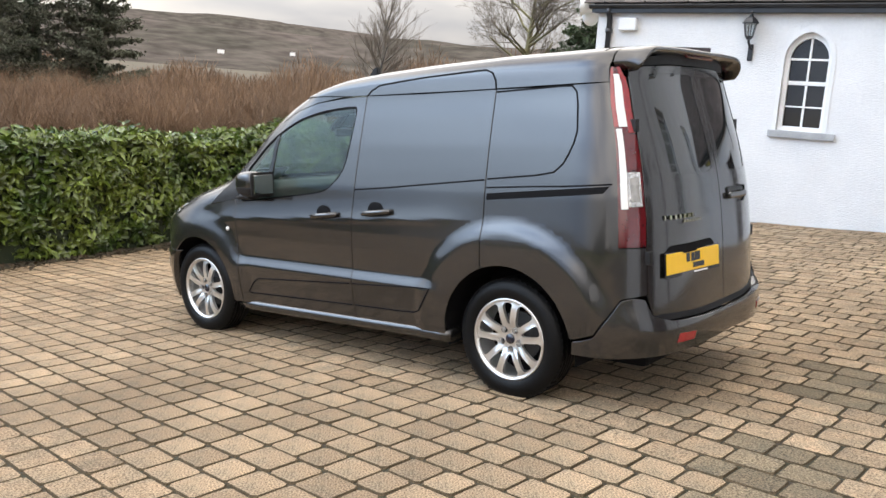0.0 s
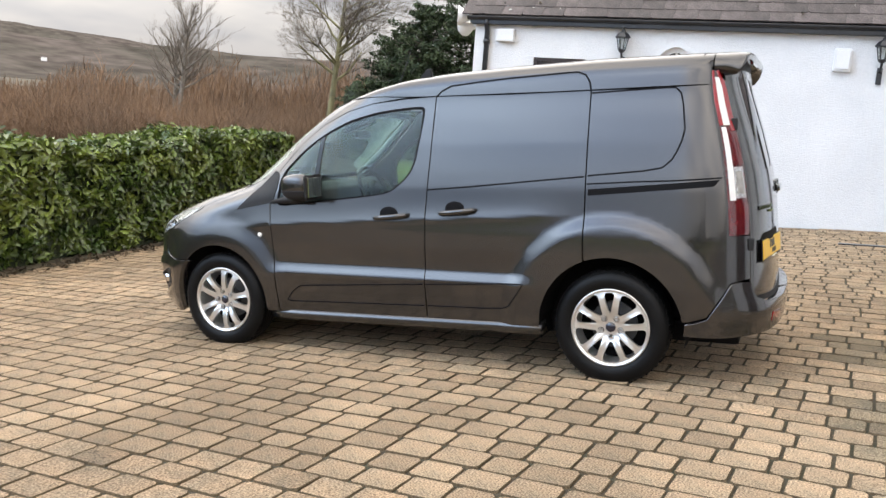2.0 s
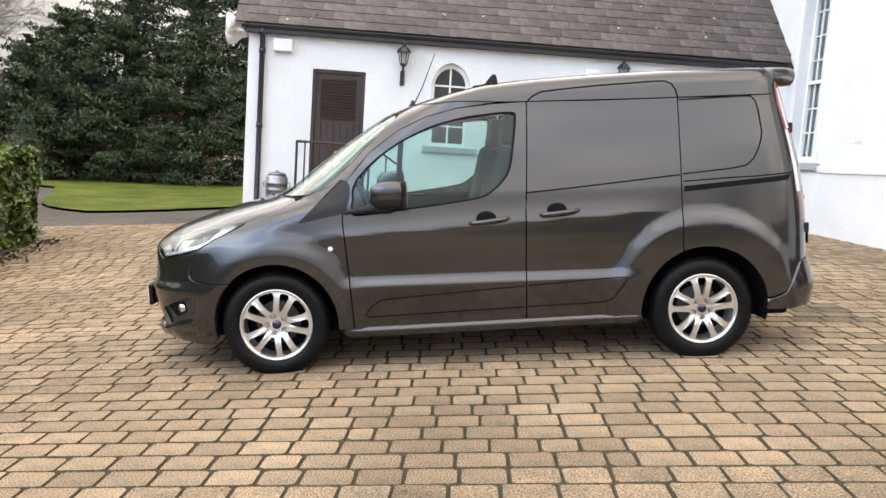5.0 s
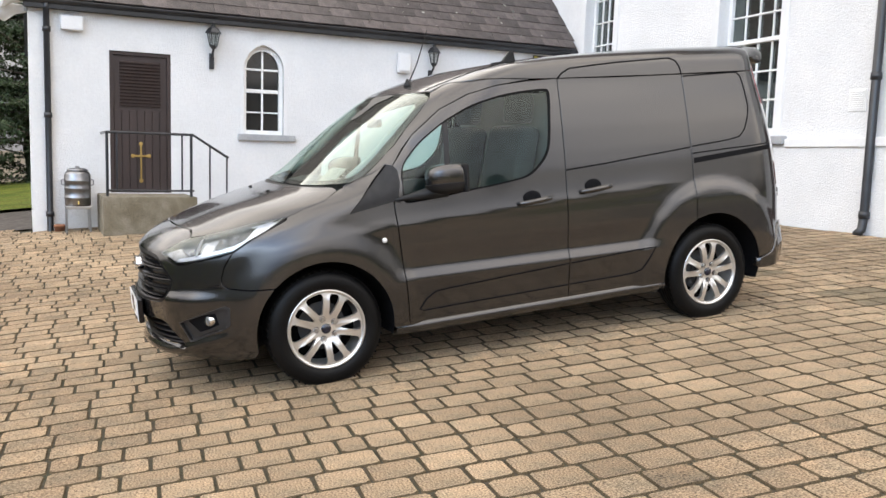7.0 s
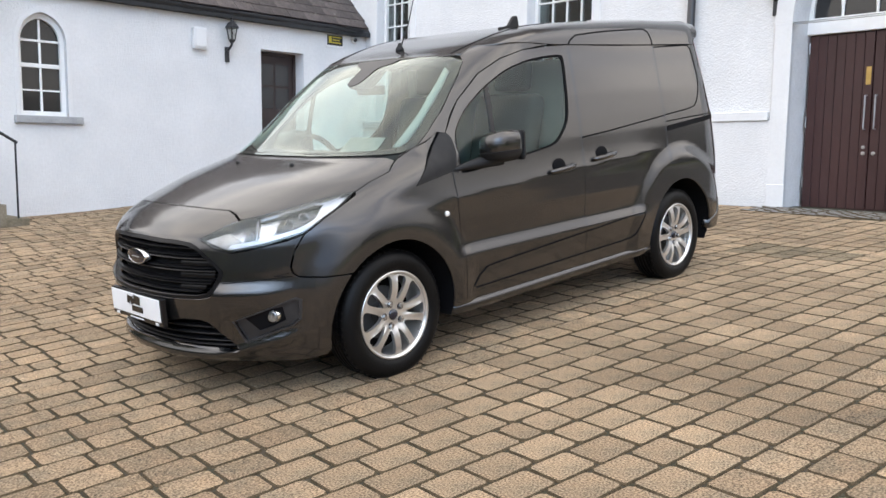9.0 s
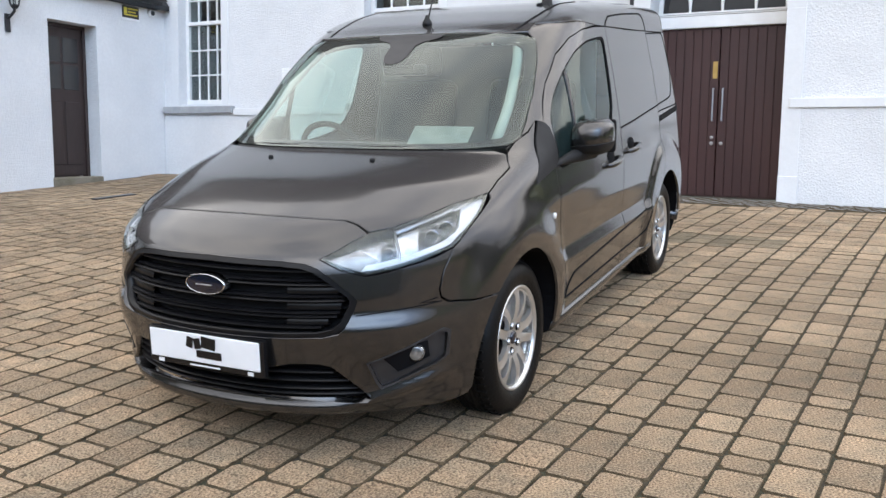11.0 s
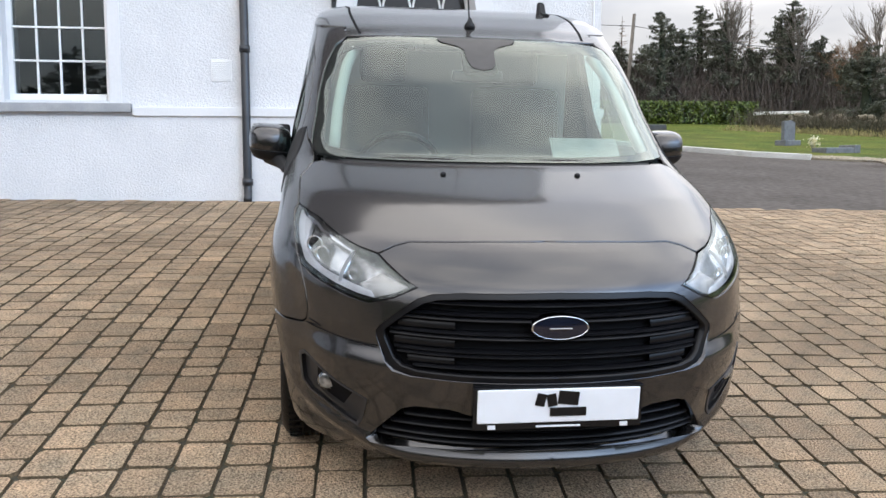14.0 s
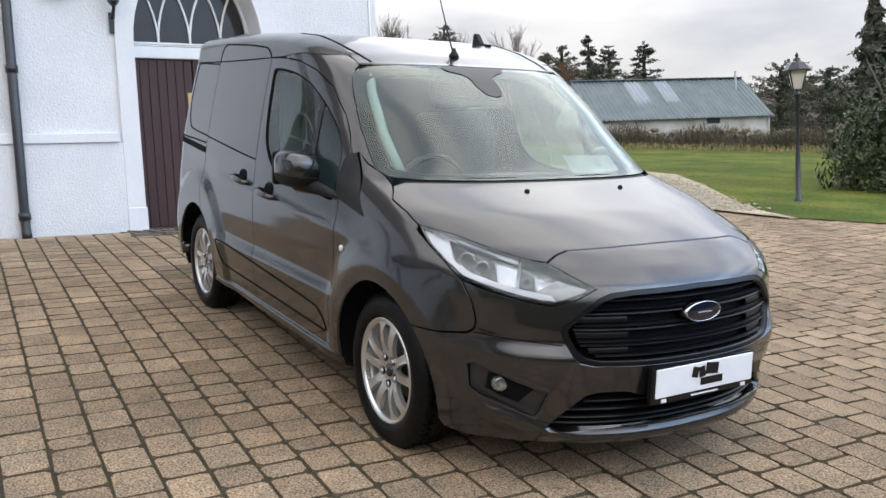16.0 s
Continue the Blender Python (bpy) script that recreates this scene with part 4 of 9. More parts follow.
def ribbon(name, pts, width, height, material, label, category, sink=0.1):
    """A kerb along a line on the ground."""
    bm = bmesh.new()
    dense = []
    for (ax, ay), (bx, by) in zip(pts, pts[1:]):
        n = max(1, int(math.hypot(bx - ax, by - ay) / 0.5))
        dense += [(ax + (bx - ax) * k / n, ay + (by - ay) * k / n) for k in range(n)]
    dense.append(pts[-1])
    rows = []
    for i, (x, y) in enumerate(dense):
        a, b = dense[max(0, i - 1)], dense[min(len(dense) - 1, i + 1)]
        d = Vector((b[0] - a[0], b[1] - a[1])).normalized()
        nrm = Vector((-d.y, d.x))
        z = ground_z(x, y)
        row = []
        for o, h in ((-0.5, -sink), (-0.5, height - 0.015), (-0.4, height), (0.4, height), (0.5, height - 0.015), (0.5, -sink)):
            row.append(bm.verts.new((x + nrm.x * o * width, y + nrm.y * o * width, z + h)))
        rows.append(row)
    for a, b in zip(rows, rows[1:]):
        for k in range(5):
            bm.faces.new((a[k], b[k], b[k + 1], a[k + 1]))
    bm.faces.new(rows[0])
    bm.faces.new(rows[-1][::-1])
    bmesh.ops.recalc_face_normals(bm, faces=list(bm.faces))
    return tagged(mesh_ob(name, bm, material), label, category, "", "structure")


ribbon("kerb", [(15.35, -11.6), (16.3, -10.55), (19.5, -9.25), (24.5, -7.85), (40, -8.95)], 0.20, 0.15, shade("pale_concrete_kerb", (0.62, 0.61, 0.57), (0.50, 0.49, 0.45), scale=3, rough=0.9, bump=0.3, fine=0.15), "pale concrete kerb along the lawn", "kerb")
ribbon("kerb", [(4.72, -7.40), (5.2, -7.70), (7.0, -9.0), (10.2, -10.8), (14.4, -12.88), (15.35, -11.6)], 0.09, 0.06, M_STONE, "low dark stone edging of the gravel border", "kerb")
ribbon("kerb", [(-5.45, -9), (-5.55, 0), (-5.75, 4), (-5.8, 6.5)], 0.05, 0.03, M_EARTH, "earth edge along the hedge bed", "edge")


# ---- leaf clouds ----
def leaves(name, centres, normals, sizes, aspect, material, seed=0, bend=0.25):
    """Many small folded leaves, as one mesh: two faces each along a mid rib."""
    rng = np.random.default_rng(seed)
    n = len(centres)
    c, nn, s = np.asarray(centres), np.asarray(normals), np.asarray(sizes)[:, None]
    nn = nn / np.maximum(np.linalg.norm(nn, axis=1, keepdims=True), 1e-6)
    r = rng.normal(size=(n, 3))
    t = np.cross(nn, r)
    t /= np.maximum(np.linalg.norm(t, axis=1, keepdims=True), 1e-6)
    b = np.cross(nn, t)
    w = s * aspect
    p = np.stack([c - t * s * 0.5, c + b * w * 0.5 + nn * w * bend, c + t * s * 0.5 - nn * s * 0.12, c - b * w * 0.5 + nn * w * bend], 1)
    verts = p.reshape(-1, 3)
    base = np.arange(n)[:, None] * 4
    faces = np.concatenate([base + [0, 1, 2], base + [0, 2, 3]], 0)
    me = bpy.data.meshes.new(name)
    me.vertices.add(len(verts))
    me.vertices.foreach_set("co", verts.astype(np.float32).ravel())
    me.loops.add(faces.size)
    me.loops.foreach_set("vertex_index", faces.astype(np.int32).ravel())
    me.polygons.add(len(faces))
    me.polygons.foreach_set("loop_start", np.arange(0, faces.size, 3, dtype=np.int32))
    me.update(calc_edges=True)
    me.materials.append(material)
    return new(name, me)


rng = np.random.default_rng(3)
hedge = thing("laurel_hedge", "clipped glossy green laurel hedge along the drive", "hedge")


def hedge_top(y):
    return ground_z(-5.9, y) + 1.36 + 0.05 * math.sin(y * 1.7) + 0.03 * math.sin(y * 4.1 + 1)


def hedge_front(y):
    return -5.72 - 0.03 * y * (1 if y > 0 else 0.3) + 0.06 * math.sin(y * 2.3) + 0.04 * math.sin(y * 5.2)


cs, ns, ss = [], [], []
Y0, Y1 = -8.0, 6.75
for k in range(36000):
    u = rng.random()
    y = rng.uniform(Y0, Y1) if u < 0.88 else Y1 + abs(rng.normal(0, 0.05))
    zb, zt, xf = ground_z(-5.9, y) + 0.06, hedge_top(min(y, Y1)), hedge_front(min(y, Y1))
    rnd = rng.normal(size=3)
    if u < 0.52:
        h = rng.random()
        lump = 0.05 * math.sin(y * 9 + h * 7) + 0.05 * math.sin(y * 3.3 - h * 11)
        p = (xf + lump - abs(rng.normal(0, 0.07)) - 0.03 * (1 - h) ** 3 - 0.12 * max(0, h - 0.85) / 0.15, y, zb + h * (zt - zb))
        nrm = (1.0 + 0.3 * rnd[0], 0.75 * rnd[1], 0.55 + 0.6 * rnd[2])
    elif u < 0.88:
        p = (xf - rng.uniform(0.0, 1.15), y, zt + rng.normal(0, 0.045) - 0.02)
        nrm = (0.25 + 0.7 * rnd[0], 0.7 * rnd[1], 0.8 + 0.5 * rnd[2])
    else:
        h = rng.random()
        p = (xf - rng.uniform(0.0, 1.15), y, zb + h * (zt - zb))
        nrm = (0.6 * rnd[0], 1.0, 0.4 + 0.6 * rnd[2])
    cs.append(p)
    ns.append(nrm)
    ss.append(rng.uniform(0.085, 0.16))
f = leaves("foliage", cs, ns, ss, 0.42, M_LEAF, 4)
f.parent = hedge
tagged(f, kind="stuff")
# added dark core: its colour paints the shade between the hedge leaves
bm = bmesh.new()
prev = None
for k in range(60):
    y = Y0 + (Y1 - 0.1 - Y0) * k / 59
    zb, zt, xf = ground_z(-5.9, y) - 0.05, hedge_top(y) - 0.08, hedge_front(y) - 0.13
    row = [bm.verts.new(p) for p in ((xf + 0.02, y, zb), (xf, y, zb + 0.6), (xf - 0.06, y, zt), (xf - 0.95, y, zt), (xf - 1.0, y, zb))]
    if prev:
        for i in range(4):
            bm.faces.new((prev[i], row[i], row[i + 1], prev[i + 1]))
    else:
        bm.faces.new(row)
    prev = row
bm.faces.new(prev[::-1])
part("inner_growth", bm, M_CORESHADE, hedge)
# litter along the hedge foot
cs = [(-5.55 + rng.normal(0, 0.14), y, 0) for y in rng.uniform(-7, 6.6, 900)]
cs = [(x, y, ground_z(x, y) + 0.045) for x, y, _ in cs]
tagged(leaves("fallen_leaves", cs, rng.normal(size=(900, 3)) * 0.5 + [0, 0, 1], rng.uniform(0.04, 0.1, 900), 0.5, M_LITTER, 8), "brown and green fallen leaves under the hedge", "leaves", "", "stuff")


# ---- trees ----
def bare_tree(name, label, x, y, height, spread, seed, bark, twig, depth=5, ground=None):
    """A leafless tree: tapered trunk, limbs and fine twigs."""
    random.seed(seed)
    t = thing(name, label, "tree", at=(x, y, ground_z(x, y) - 0.3 if ground is None else ground))
    trunk, twigs = bmesh.new(), bmesh.new()

    def grow(p, d, length, r, level):
        pts, radii, q, dd = [p.copy()], [r], p.copy(), d.copy()
        seg = 4 if level < 3 else 3
        for k in range(seg):
            jit = 0.03 if level == 0 else 0.10
            dd = (dd + Vector((random.gauss(0, jit), random.gauss(0, jit), random.gauss(0.05, 0.06)))).normalized()
            q = q + dd * length / seg
            pts.append(q.copy())
            radii.append(max(0.0035, r * (1 - 0.62 * (k + 1) / seg)))
        tube(pts, 0, 8 if level < 2 else (5 if level < 3 else 3), trunk if level < 2 else twigs, radii, caps=False)
        if level >= depth:
            return
        n = {0: 22, 1: 7, 2: 6, 3: 4, 4: 3}[level]
        for k in range(n):
            f = random.uniform(0.3, 1.0) if level else 0.44 + 0.55 * (k + random.random()) / n
            i = min(seg - 1, int(f * seg))
            o = pts[i].lerp(pts[i + 1], f * seg - i)
            a = random.uniform(0, 2 * math.pi)
            sidev = dd.orthogonal().normalized()
            sidev.rotate(Matrix.Rotation(a, 3, dd))
            if level == 0:
                nd = (dd * (0.1 + 0.8 * f) + sidev * spread * random.uniform(1.0, 1.5)).normalized()
                grow(o, nd, height * 0.27 * math.sqrt(max(0.12, 1 - ((f - 0.66) / 0.38) ** 2)) * random.uniform(0.8, 1.15), radii[i] * 0.5, 1)
                continue
            nd = (dd * random.uniform(0.7, 1.0) + sidev * spread * random.uniform(0.5, 1.0) + Vector((0, 0, 0.15))).normalized()
            grow(o, nd, length * random.uniform(0.42, 0.62), radii[i] * 0.5, level + 1)

    grow(Vector((0, 0, 0)), Vector((0.03, 0.02, 1)).normalized(), height * 0.90, height * 0.020, 0)
    part("trunk", trunk, bark, t, smooth=True)
    tagged(part("twig", twigs, twig, t), kind="stuff")
    return t


bare_tree("bare_tree", "leafless broad tree with a mossy pale trunk", -17.8, 27.4, 8.6, 0.98, 4, M_BARKY, M_BARETWIG, 5)
bare_tree("bare_tree", "small leafless tree above the scrub", -24.5, 25.5, 6.4, 0.5, 9, M_BARK, M_BARETWIG, 3)
bare_tree("bare_tree", "small leafless tree above the scrub", -26.5, 27.5, 5.6, 0.5, 12, M_BARK, M_BARETWIG, 3)


def evergreen(name, label, x, y, height, radius, seed, count, material, leaf=(0.2, 0.42), cone=0.8, base=0.0, limbs=0):
    """An evergreen: trunk and thousands of small sprays, in ragged tiers or strung along separate limbs."""
    r = np.random.default_rng(seed)
    z0 = ground_z(x, y) - 0.3
    t = thing(name, label, "tree", at=(x, y, z0))
    part("trunk", tube([(0, 0, 0), (0.05, 0, height * 0.5), (0, 0, height * 0.96)], 0, 8, None, [height * 0.022 + 0.05, height * 0.014 + 0.03, 0.015]), M_BARK, t, smooth=True)
    if limbs:
        lh = base + (0.985 - base) * r.random(limbs) ** 0.9
        la = r.uniform(0, 2 * np.pi, limbs)
        ll = radius * (1 - lh) ** cone * r.uniform(0.45, 1.15, limbs) * (0.7 + 0.3 * np.minimum(1, lh * 5)) + 0.10
        rise = r.uniform(-0.30, 0.34, limbs)
        pick = r.choice(limbs, count, p=(ll + 0.15) / (ll + 0.15).sum())
        s = np.sqrt(r.uniform(0.02, 1.0, count))
        wide = (0.10 + 0.20 * ll[pick] * (1.15 - s)) * (0.6 + 0.4 * s)
        ang = la[pick] + r.normal(0, 0.05, count)
        rad = ll[pick] * s
        c = np.stack([rad * np.cos(ang), rad * np.sin(ang), lh[pick] * height + rise[pick] * rad + 0.10 * rad * s], 1) + r.normal(size=(count, 3)) * (wide * 0.55)[:, None] * [1, 1, 0.55]
        nn = r.normal(size=(count, 3)) + np.stack([0.5 * np.cos(ang), 0.5 * np.sin(ang), 0.7 + 0 * ang], 1)
        tips = bmesh.new()
        for k in range(limbs):
            n, a, up = 0.9 * float(ll[k]), float(la[k]), float(lh[k]) * height
            tube([(0, 0, up), (n * math.cos(a), n * math.sin(a), up + (float(rise[k]) + 0.10) * n)], 0, 4, tips, [0.03 + 0.012 * n, 0.008])
        tagged(part("branchwork", tips, M_BARK, t), kind="stuff")
        fill = 0.13
    else:
        h = base + (1 - base) * r.random(count) ** 0.85
        tiers = 5 + int(height * 1.3)
        ang = r.uniform(0, 2 * np.pi, count)
        prof = (1 - h) ** cone * (0.74 + 0.26 * np.sin(h * tiers * 2 * np.pi)) * (0.8 + 0.2 * np.sin(ang * 5 + h * 23) + 0.14 * np.sin(ang * 11 - h * 41))
        prof = np.minimum(prof, 1.0) * (0.75 + 0.25 * np.minimum(1, h * 6))
        rad = radius * prof * np.sqrt(r.uniform(0.25, 1.12, count)) + 0.03
        c = np.stack([rad * np.cos(ang), rad * np.sin(ang), h * height - 0.12 * rad], 1)
        nn = np.stack([np.cos(ang), np.sin(ang), 0.6 + 0 * ang], 1) + r.normal(size=(count, 3)) * 0.55
        fill = 0.50
    # added dark core: the crown's inner shade as a near-black turned body
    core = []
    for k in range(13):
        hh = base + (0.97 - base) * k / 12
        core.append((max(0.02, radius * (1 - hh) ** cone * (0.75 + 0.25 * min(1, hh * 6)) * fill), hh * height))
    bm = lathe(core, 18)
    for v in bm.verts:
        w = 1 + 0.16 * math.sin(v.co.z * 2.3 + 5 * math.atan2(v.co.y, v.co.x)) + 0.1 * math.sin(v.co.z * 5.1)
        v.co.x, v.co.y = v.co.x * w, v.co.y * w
    part("inner_growth", bm, M_CORESHADE, t, smooth=True)
    f = leaves("crown", c, nn, r.uniform(*leaf, count), 0.34, material, seed)
    f.parent = t
    tagged(f, kind="stuff")
    return t


for k, (x, y, h, r) in enumerate(((-13.0, 26.8, 6.6, 2.9), (-10.9, 27.2, 8.2, 3.2), (-8.6, 27.6, 9.4, 3.4), (-6.2, 28.0, 9.8, 3.0), (-3.6, 28.2, 9.4, 3.0), (-0.8, 28.4, 9.0, 3.0), (-14.6, 27.6, 5.6, 2.2))):
    evergreen("cypress_tree", "dense dark green cypress behind the lawn", x, y, h, r, 30 + k, 22000, M_CONIF, (0.11, 0.25), 0.42, limbs=330)
for k, (x, y, h, r) in enumerate(((-15.4, 25.6, 3.4, 1.7), (-13.6, 24.8, 2.8, 1.5))):
    evergreen("evergreen_shrub", "dark evergreen shrub at the wood's edge", x, y, h, r, 60 + k, 3500, M_CONIF, (0.10, 0.22), 0.4)
for k, (x, y, h, r) in enumerate(((-33.5, 11.0, 8.4, 3.2), (-35.5, 14.5, 9.0, 3.2), (-33.0, 16.2, 6.6, 2.6), (-36.0, 8.0, 9.5, 3.4), (-34.5, 4.0, 8.8, 3.4))):
    evergreen("pine_tree", "dark open-crowned pine beyond the scrub", x, y, h, r, 80 + k, 15000, M_PINE, (0.12, 0.28), 0.45, 0.12, limbs=170)


# russet winter scrub beyond the hedge: bushes of fine bent twigs, uncounted
def twig_scrub(name, label, count, place, hmin, hmax, material, seed, lean=0.35, width=0.007):
    r = np.random.default_rng(seed)
    px, py, scale = place(r, count)
    pz = np.array([far_ground_z(a, b) for a, b in zip(px, py)])
    h = r.uniform(hmin, hmax, count) * scale
    # most twigs start part of the way up and stay short; some reach the top
    z0 = h * r.uniform(0.0, 0.85, count)
    z1 = z0 + (h - z0) * r.uniform(0.25, 0.9, count)
    ln = z1 - z0
    ang, tilt = r.uniform(0, 2 * np.pi, count), np.abs(r.normal(0, lean, count)) + 0.05
    dx, dy = np.cos(ang) * tilt * ln, np.sin(ang) * tilt * ln
    bx, by = r.normal(0, 0.10, count) * ln, r.normal(0, 0.10, count) * ln
    a = r.uniform(0, np.pi, count)
    wd = width * r.uniform(0.6, 1.4, count)
    wx, wy = np.cos(a) * wd, np.sin(a) * wd
    verts = np.zeros((count, 7, 3))
    for i, (f, w) in enumerate(((0, 1.0), (0, -1.0), (0.35, 0.85), (0.35, -0.85), (0.7, 0.55), (0.7, -0.55), (1.0, 0.0))):
        k = np.sin(f * np.pi)
        verts[:, i, 0] = px + dx * f ** 1.3 + bx * k + wx * w
        verts[:, i, 1] = py + dy * f ** 1.3 + by * k + wy * w
        verts[:, i, 2] = pz + z0 + ln * f ** 0.9
    b = np.arange(count)[:, None] * 7
    faces = np.concatenate([b + [0, 1, 3], b + [0, 3, 2], b + [2, 3, 5], b + [2, 5, 4], b + [4, 5, 6]], 0)
    me = bpy.data.meshes.new(name)
    v = verts.reshape(-1, 3)
    me.vertices.add(len(v))
    me.vertices.foreach_set("co", v.astype(np.float32).ravel())
    me.loops.add(faces.size)
    me.loops.foreach_set("vertex_index", faces.astype(np.int32).ravel())
    me.polygons.add(len(faces))
    me.polygons.foreach_set("loop_start", np.arange(0, faces.size, 3, dtype=np.int32))
    me.update(calc_edges=True)
    me.materials.append(material)
    return tagged(new(name, me), label, "scrub", "", "stuff")


def scrub_place(r, n):
    d = r.uniform(10, 34, n) ** 1.0
    a = np.radians(r.uniform(98, 184, n))
    x, y = -4.0 + d * np.cos(a), 2.0 + d * np.sin(a)
    keep = (x < -9.5) & ((x < -17.5) | (y < 15) | (y > 30))
    x = np.where(keep, x, -14 - r.uniform(0, 16, n))
    y = np.where(keep, y, r.uniform(-6, 13, n))
    # bushes: draw the stems towards clump centres
    cx, cy = np.round(x / 1.7) * 1.7, np.round(y / 1.7) * 1.7
    x, y = x + (cx - x) * 0.45, y + (cy - y) * 0.45
    return x, y, 0.9 + 0.16 * np.sin(cx * 1.3 + cy * 2.1) + 0.012 * d


twig_scrub("winter_scrub", "russet leafless willow and bramble scrub", 290000, scrub_place, 0.8, 1.9, M_TWIG, 21, 0.85, 0.0042)


def far_scrub(r, n):
    a = np.radians(r.uniform(100, 182, n))
    d = r.uniform(36, 75, n)
    return -4 + d * np.cos(a), 2 + d * np.sin(a), 1.0 + 0.2 * np.sin(a * 40) + 0.75 * np.clip((145 - np.degrees(a)) / 22, 0, 1)


twig_scrub("far_scrub", "distant brown scrub and hedgerows", 60000, far_scrub, 1.5, 3.1, M_TWIG, 22, 0.4, 0.024)


# ---- hills on the horizon ----
def hill(name, label, az0, az1, dist, heights, seed, material, thick=220):
    n = 90
    verts, faces = [], []
    for k in range(n + 1):
        a = radians(az0 + (az1 - az0) * k / n)
        f = k / n * (len(heights) - 1)
        i = min(len(heights) - 2, int(f))
        h = heights[i] + (heights[i + 1] - heights[i]) * (f - i)
        h *= 1 + 0.05 * noise.noise((k * 0.3, seed, 0)) + 0.02 * noise.noise((k * 1.1, seed, 3))
        for j, (dd, hh) in enumerate(((-0.75, -0.12), (-0.45, 0.22), (-0.22, 0.62), (-0.08, 0.9), (0.0, 1.0), (0.4, 0.7))):
            d = dist + dd * thick * (1 + 0.1 * noise.noise((k * 0.2, j, seed)))
            verts.append((d * math.cos(a), d * math.sin(a), -4 + (h + 4) * hh if hh > 0 else -6))
    for k in range(n):
        for j in range(5):
            faces.append((k * 6 + j, (k + 1) * 6 + j, (k + 1) * 6 + j + 1, k * 6 + j + 1))
    return tagged(data_ob(name, verts, faces, material, True), label, "hill", "", "structure")


hill("hills", "brown heather hill on the horizon", 108, 178, 720, [34, 40, 33, 30, 28, 30, 31, 30, 27, 14, 8], 1, M_HILL, 380)
hill("hills", "paler far ridge", 95, 170, 1500, [60, 75, 66, 62, 66, 78, 72, 52, 30], 2, M_HILL, 500)
hill("hills", "rounded brown hill beyond the shed", -75, -25, 620, [30, 44, 48, 46, 40, 38, 30], 3, M_HILL, 260)
# white farmhouses far off on the hillside
for x, y, z, s in ((-318, 236, 9.5, 0.2), (-300, 262, 11, 0.16), (-352, 200, 8, 0.16)):
    t = thing("farmhouse", "tiny white farmhouse on the far hillside", "house", at=(x, y, z - 3), rot=(0, 0, 40), group="farmhouses")
    part("wall", box(-7 * s, 7 * s, -3 * s, 3 * s, -1, 3 * s), M_WHITE, t)
    part("roof", prism([(-3.3 * s, 3 * s), (0, 5.2 * s), (3.3 * s, 3 * s)], -5.2 * s, 5.2 * s, "X"), M_SLATE, t)

# ---- beyond the lawn to the east ----
M_TIN = shade("blue_green_tin_roof", (0.085, 0.11, 0.118), (0.12, 0.15, 0.158), scale=1.5, rough=0.45, fine=0.08)
M_SKYL = shade("clear_roof_sheet", (0.24, 0.27, 0.30), (0.20, 0.23, 0.26), scale=2, rough=0.3)
M_CONC = shade("stained_render", (0.52, 0.50, 0.46), (0.36, 0.33, 0.29), scale=1.4, rough=0.9, fine=0.1)
shed = thing("farm_shed", "long low shed with a corrugated blue-green roof", "shed", at=(27.8, -30.2, 2.1), rot=(0, 0, -108))
# local x runs along the ridge, -y faces the yard
HL, HW, EZ, RZ = 4.6, 2.6, 1.2, 3.25
part("wall", box(-HL, HL, -HW, -HW + 0.25, -1.6, EZ), M_CONC, shed)
part("wall", box(-HL, HL, HW - 0.25, HW, -1.6, EZ), M_CONC, shed)
for s in (-1, 1):
    bm = prism([(-HW, -1.6), (HW, -1.6), (HW, EZ), (0, RZ - 0.1), (-HW, EZ)], s * HL - 0.12, s * HL + 0.12, "X")
    part("gable", bm, M_CONC, shed)


def corrugated(x0, x1, y0, z0, y1, z1, pitch=0.24, amp=0.035, lift=0.0):
    n = max(8, int((x1 - x0) / pitch * 4))
    bm = bmesh.new()
    rows = []
    for k in range(n + 1):
        x = x0 + (x1 - x0) * k / n
        dz = amp * math.sin(2 * math.pi * x / pitch) + lift
        rows.append([bm.verts.new((x, y0, z0 + dz)), bm.verts.new((x, y1, z1 + dz)), bm.verts.new((x, y1, z1 + dz - 0.03)), bm.verts.new((x, y0, z0 + dz - 0.03))])
    for a, b in zip(rows, rows[1:]):
        for k in range(4):
            bm.faces.new((a[k], b[k], b[(k + 1) % 4], a[(k + 1) % 4]))
    bm.faces.new(rows[0][::-1])
    bm.faces.new(rows[-1])
    bmesh.ops.recalc_face_normals(bm, faces=list(bm.faces))
    return bm


part("roof_sheet", corrugated(-HL - 0.2, HL + 0.2, -HW - 0.25, EZ - 0.12, 0.02, RZ), M_TIN, shed)
part("roof_sheet", corrugated(-HL - 0.2, HL + 0.2, HW + 0.25, EZ - 0.12, -0.02, RZ), M_TIN, shed)
for a in (-1.6, 0.0):
    part("rooflight", corrugated(a - 0.42, a + 0.42, -HW + 0.45, EZ + 0.36, -0.2, RZ - 0.16, lift=0.035), M_SKYL, shed, "translucent roof sheet")
part("ridge_cap", box(-HL - 0.2, HL + 0.2, -0.14, 0.14, RZ - 0.01, RZ + 0.04, 0.01), M_TIN, shed)
for a in (1.6,):
    part("vent_gap", box(a - 0.35, a + 0.35, -HW - 0.02, -HW, EZ - 0.42, EZ - 0.16), M_BLACK, shed)
part("flue", tube([(3.9, -0.9, 1.6), (3.9, -0.9, 3.5)], 0.06, 8), M_STEEL, shed)

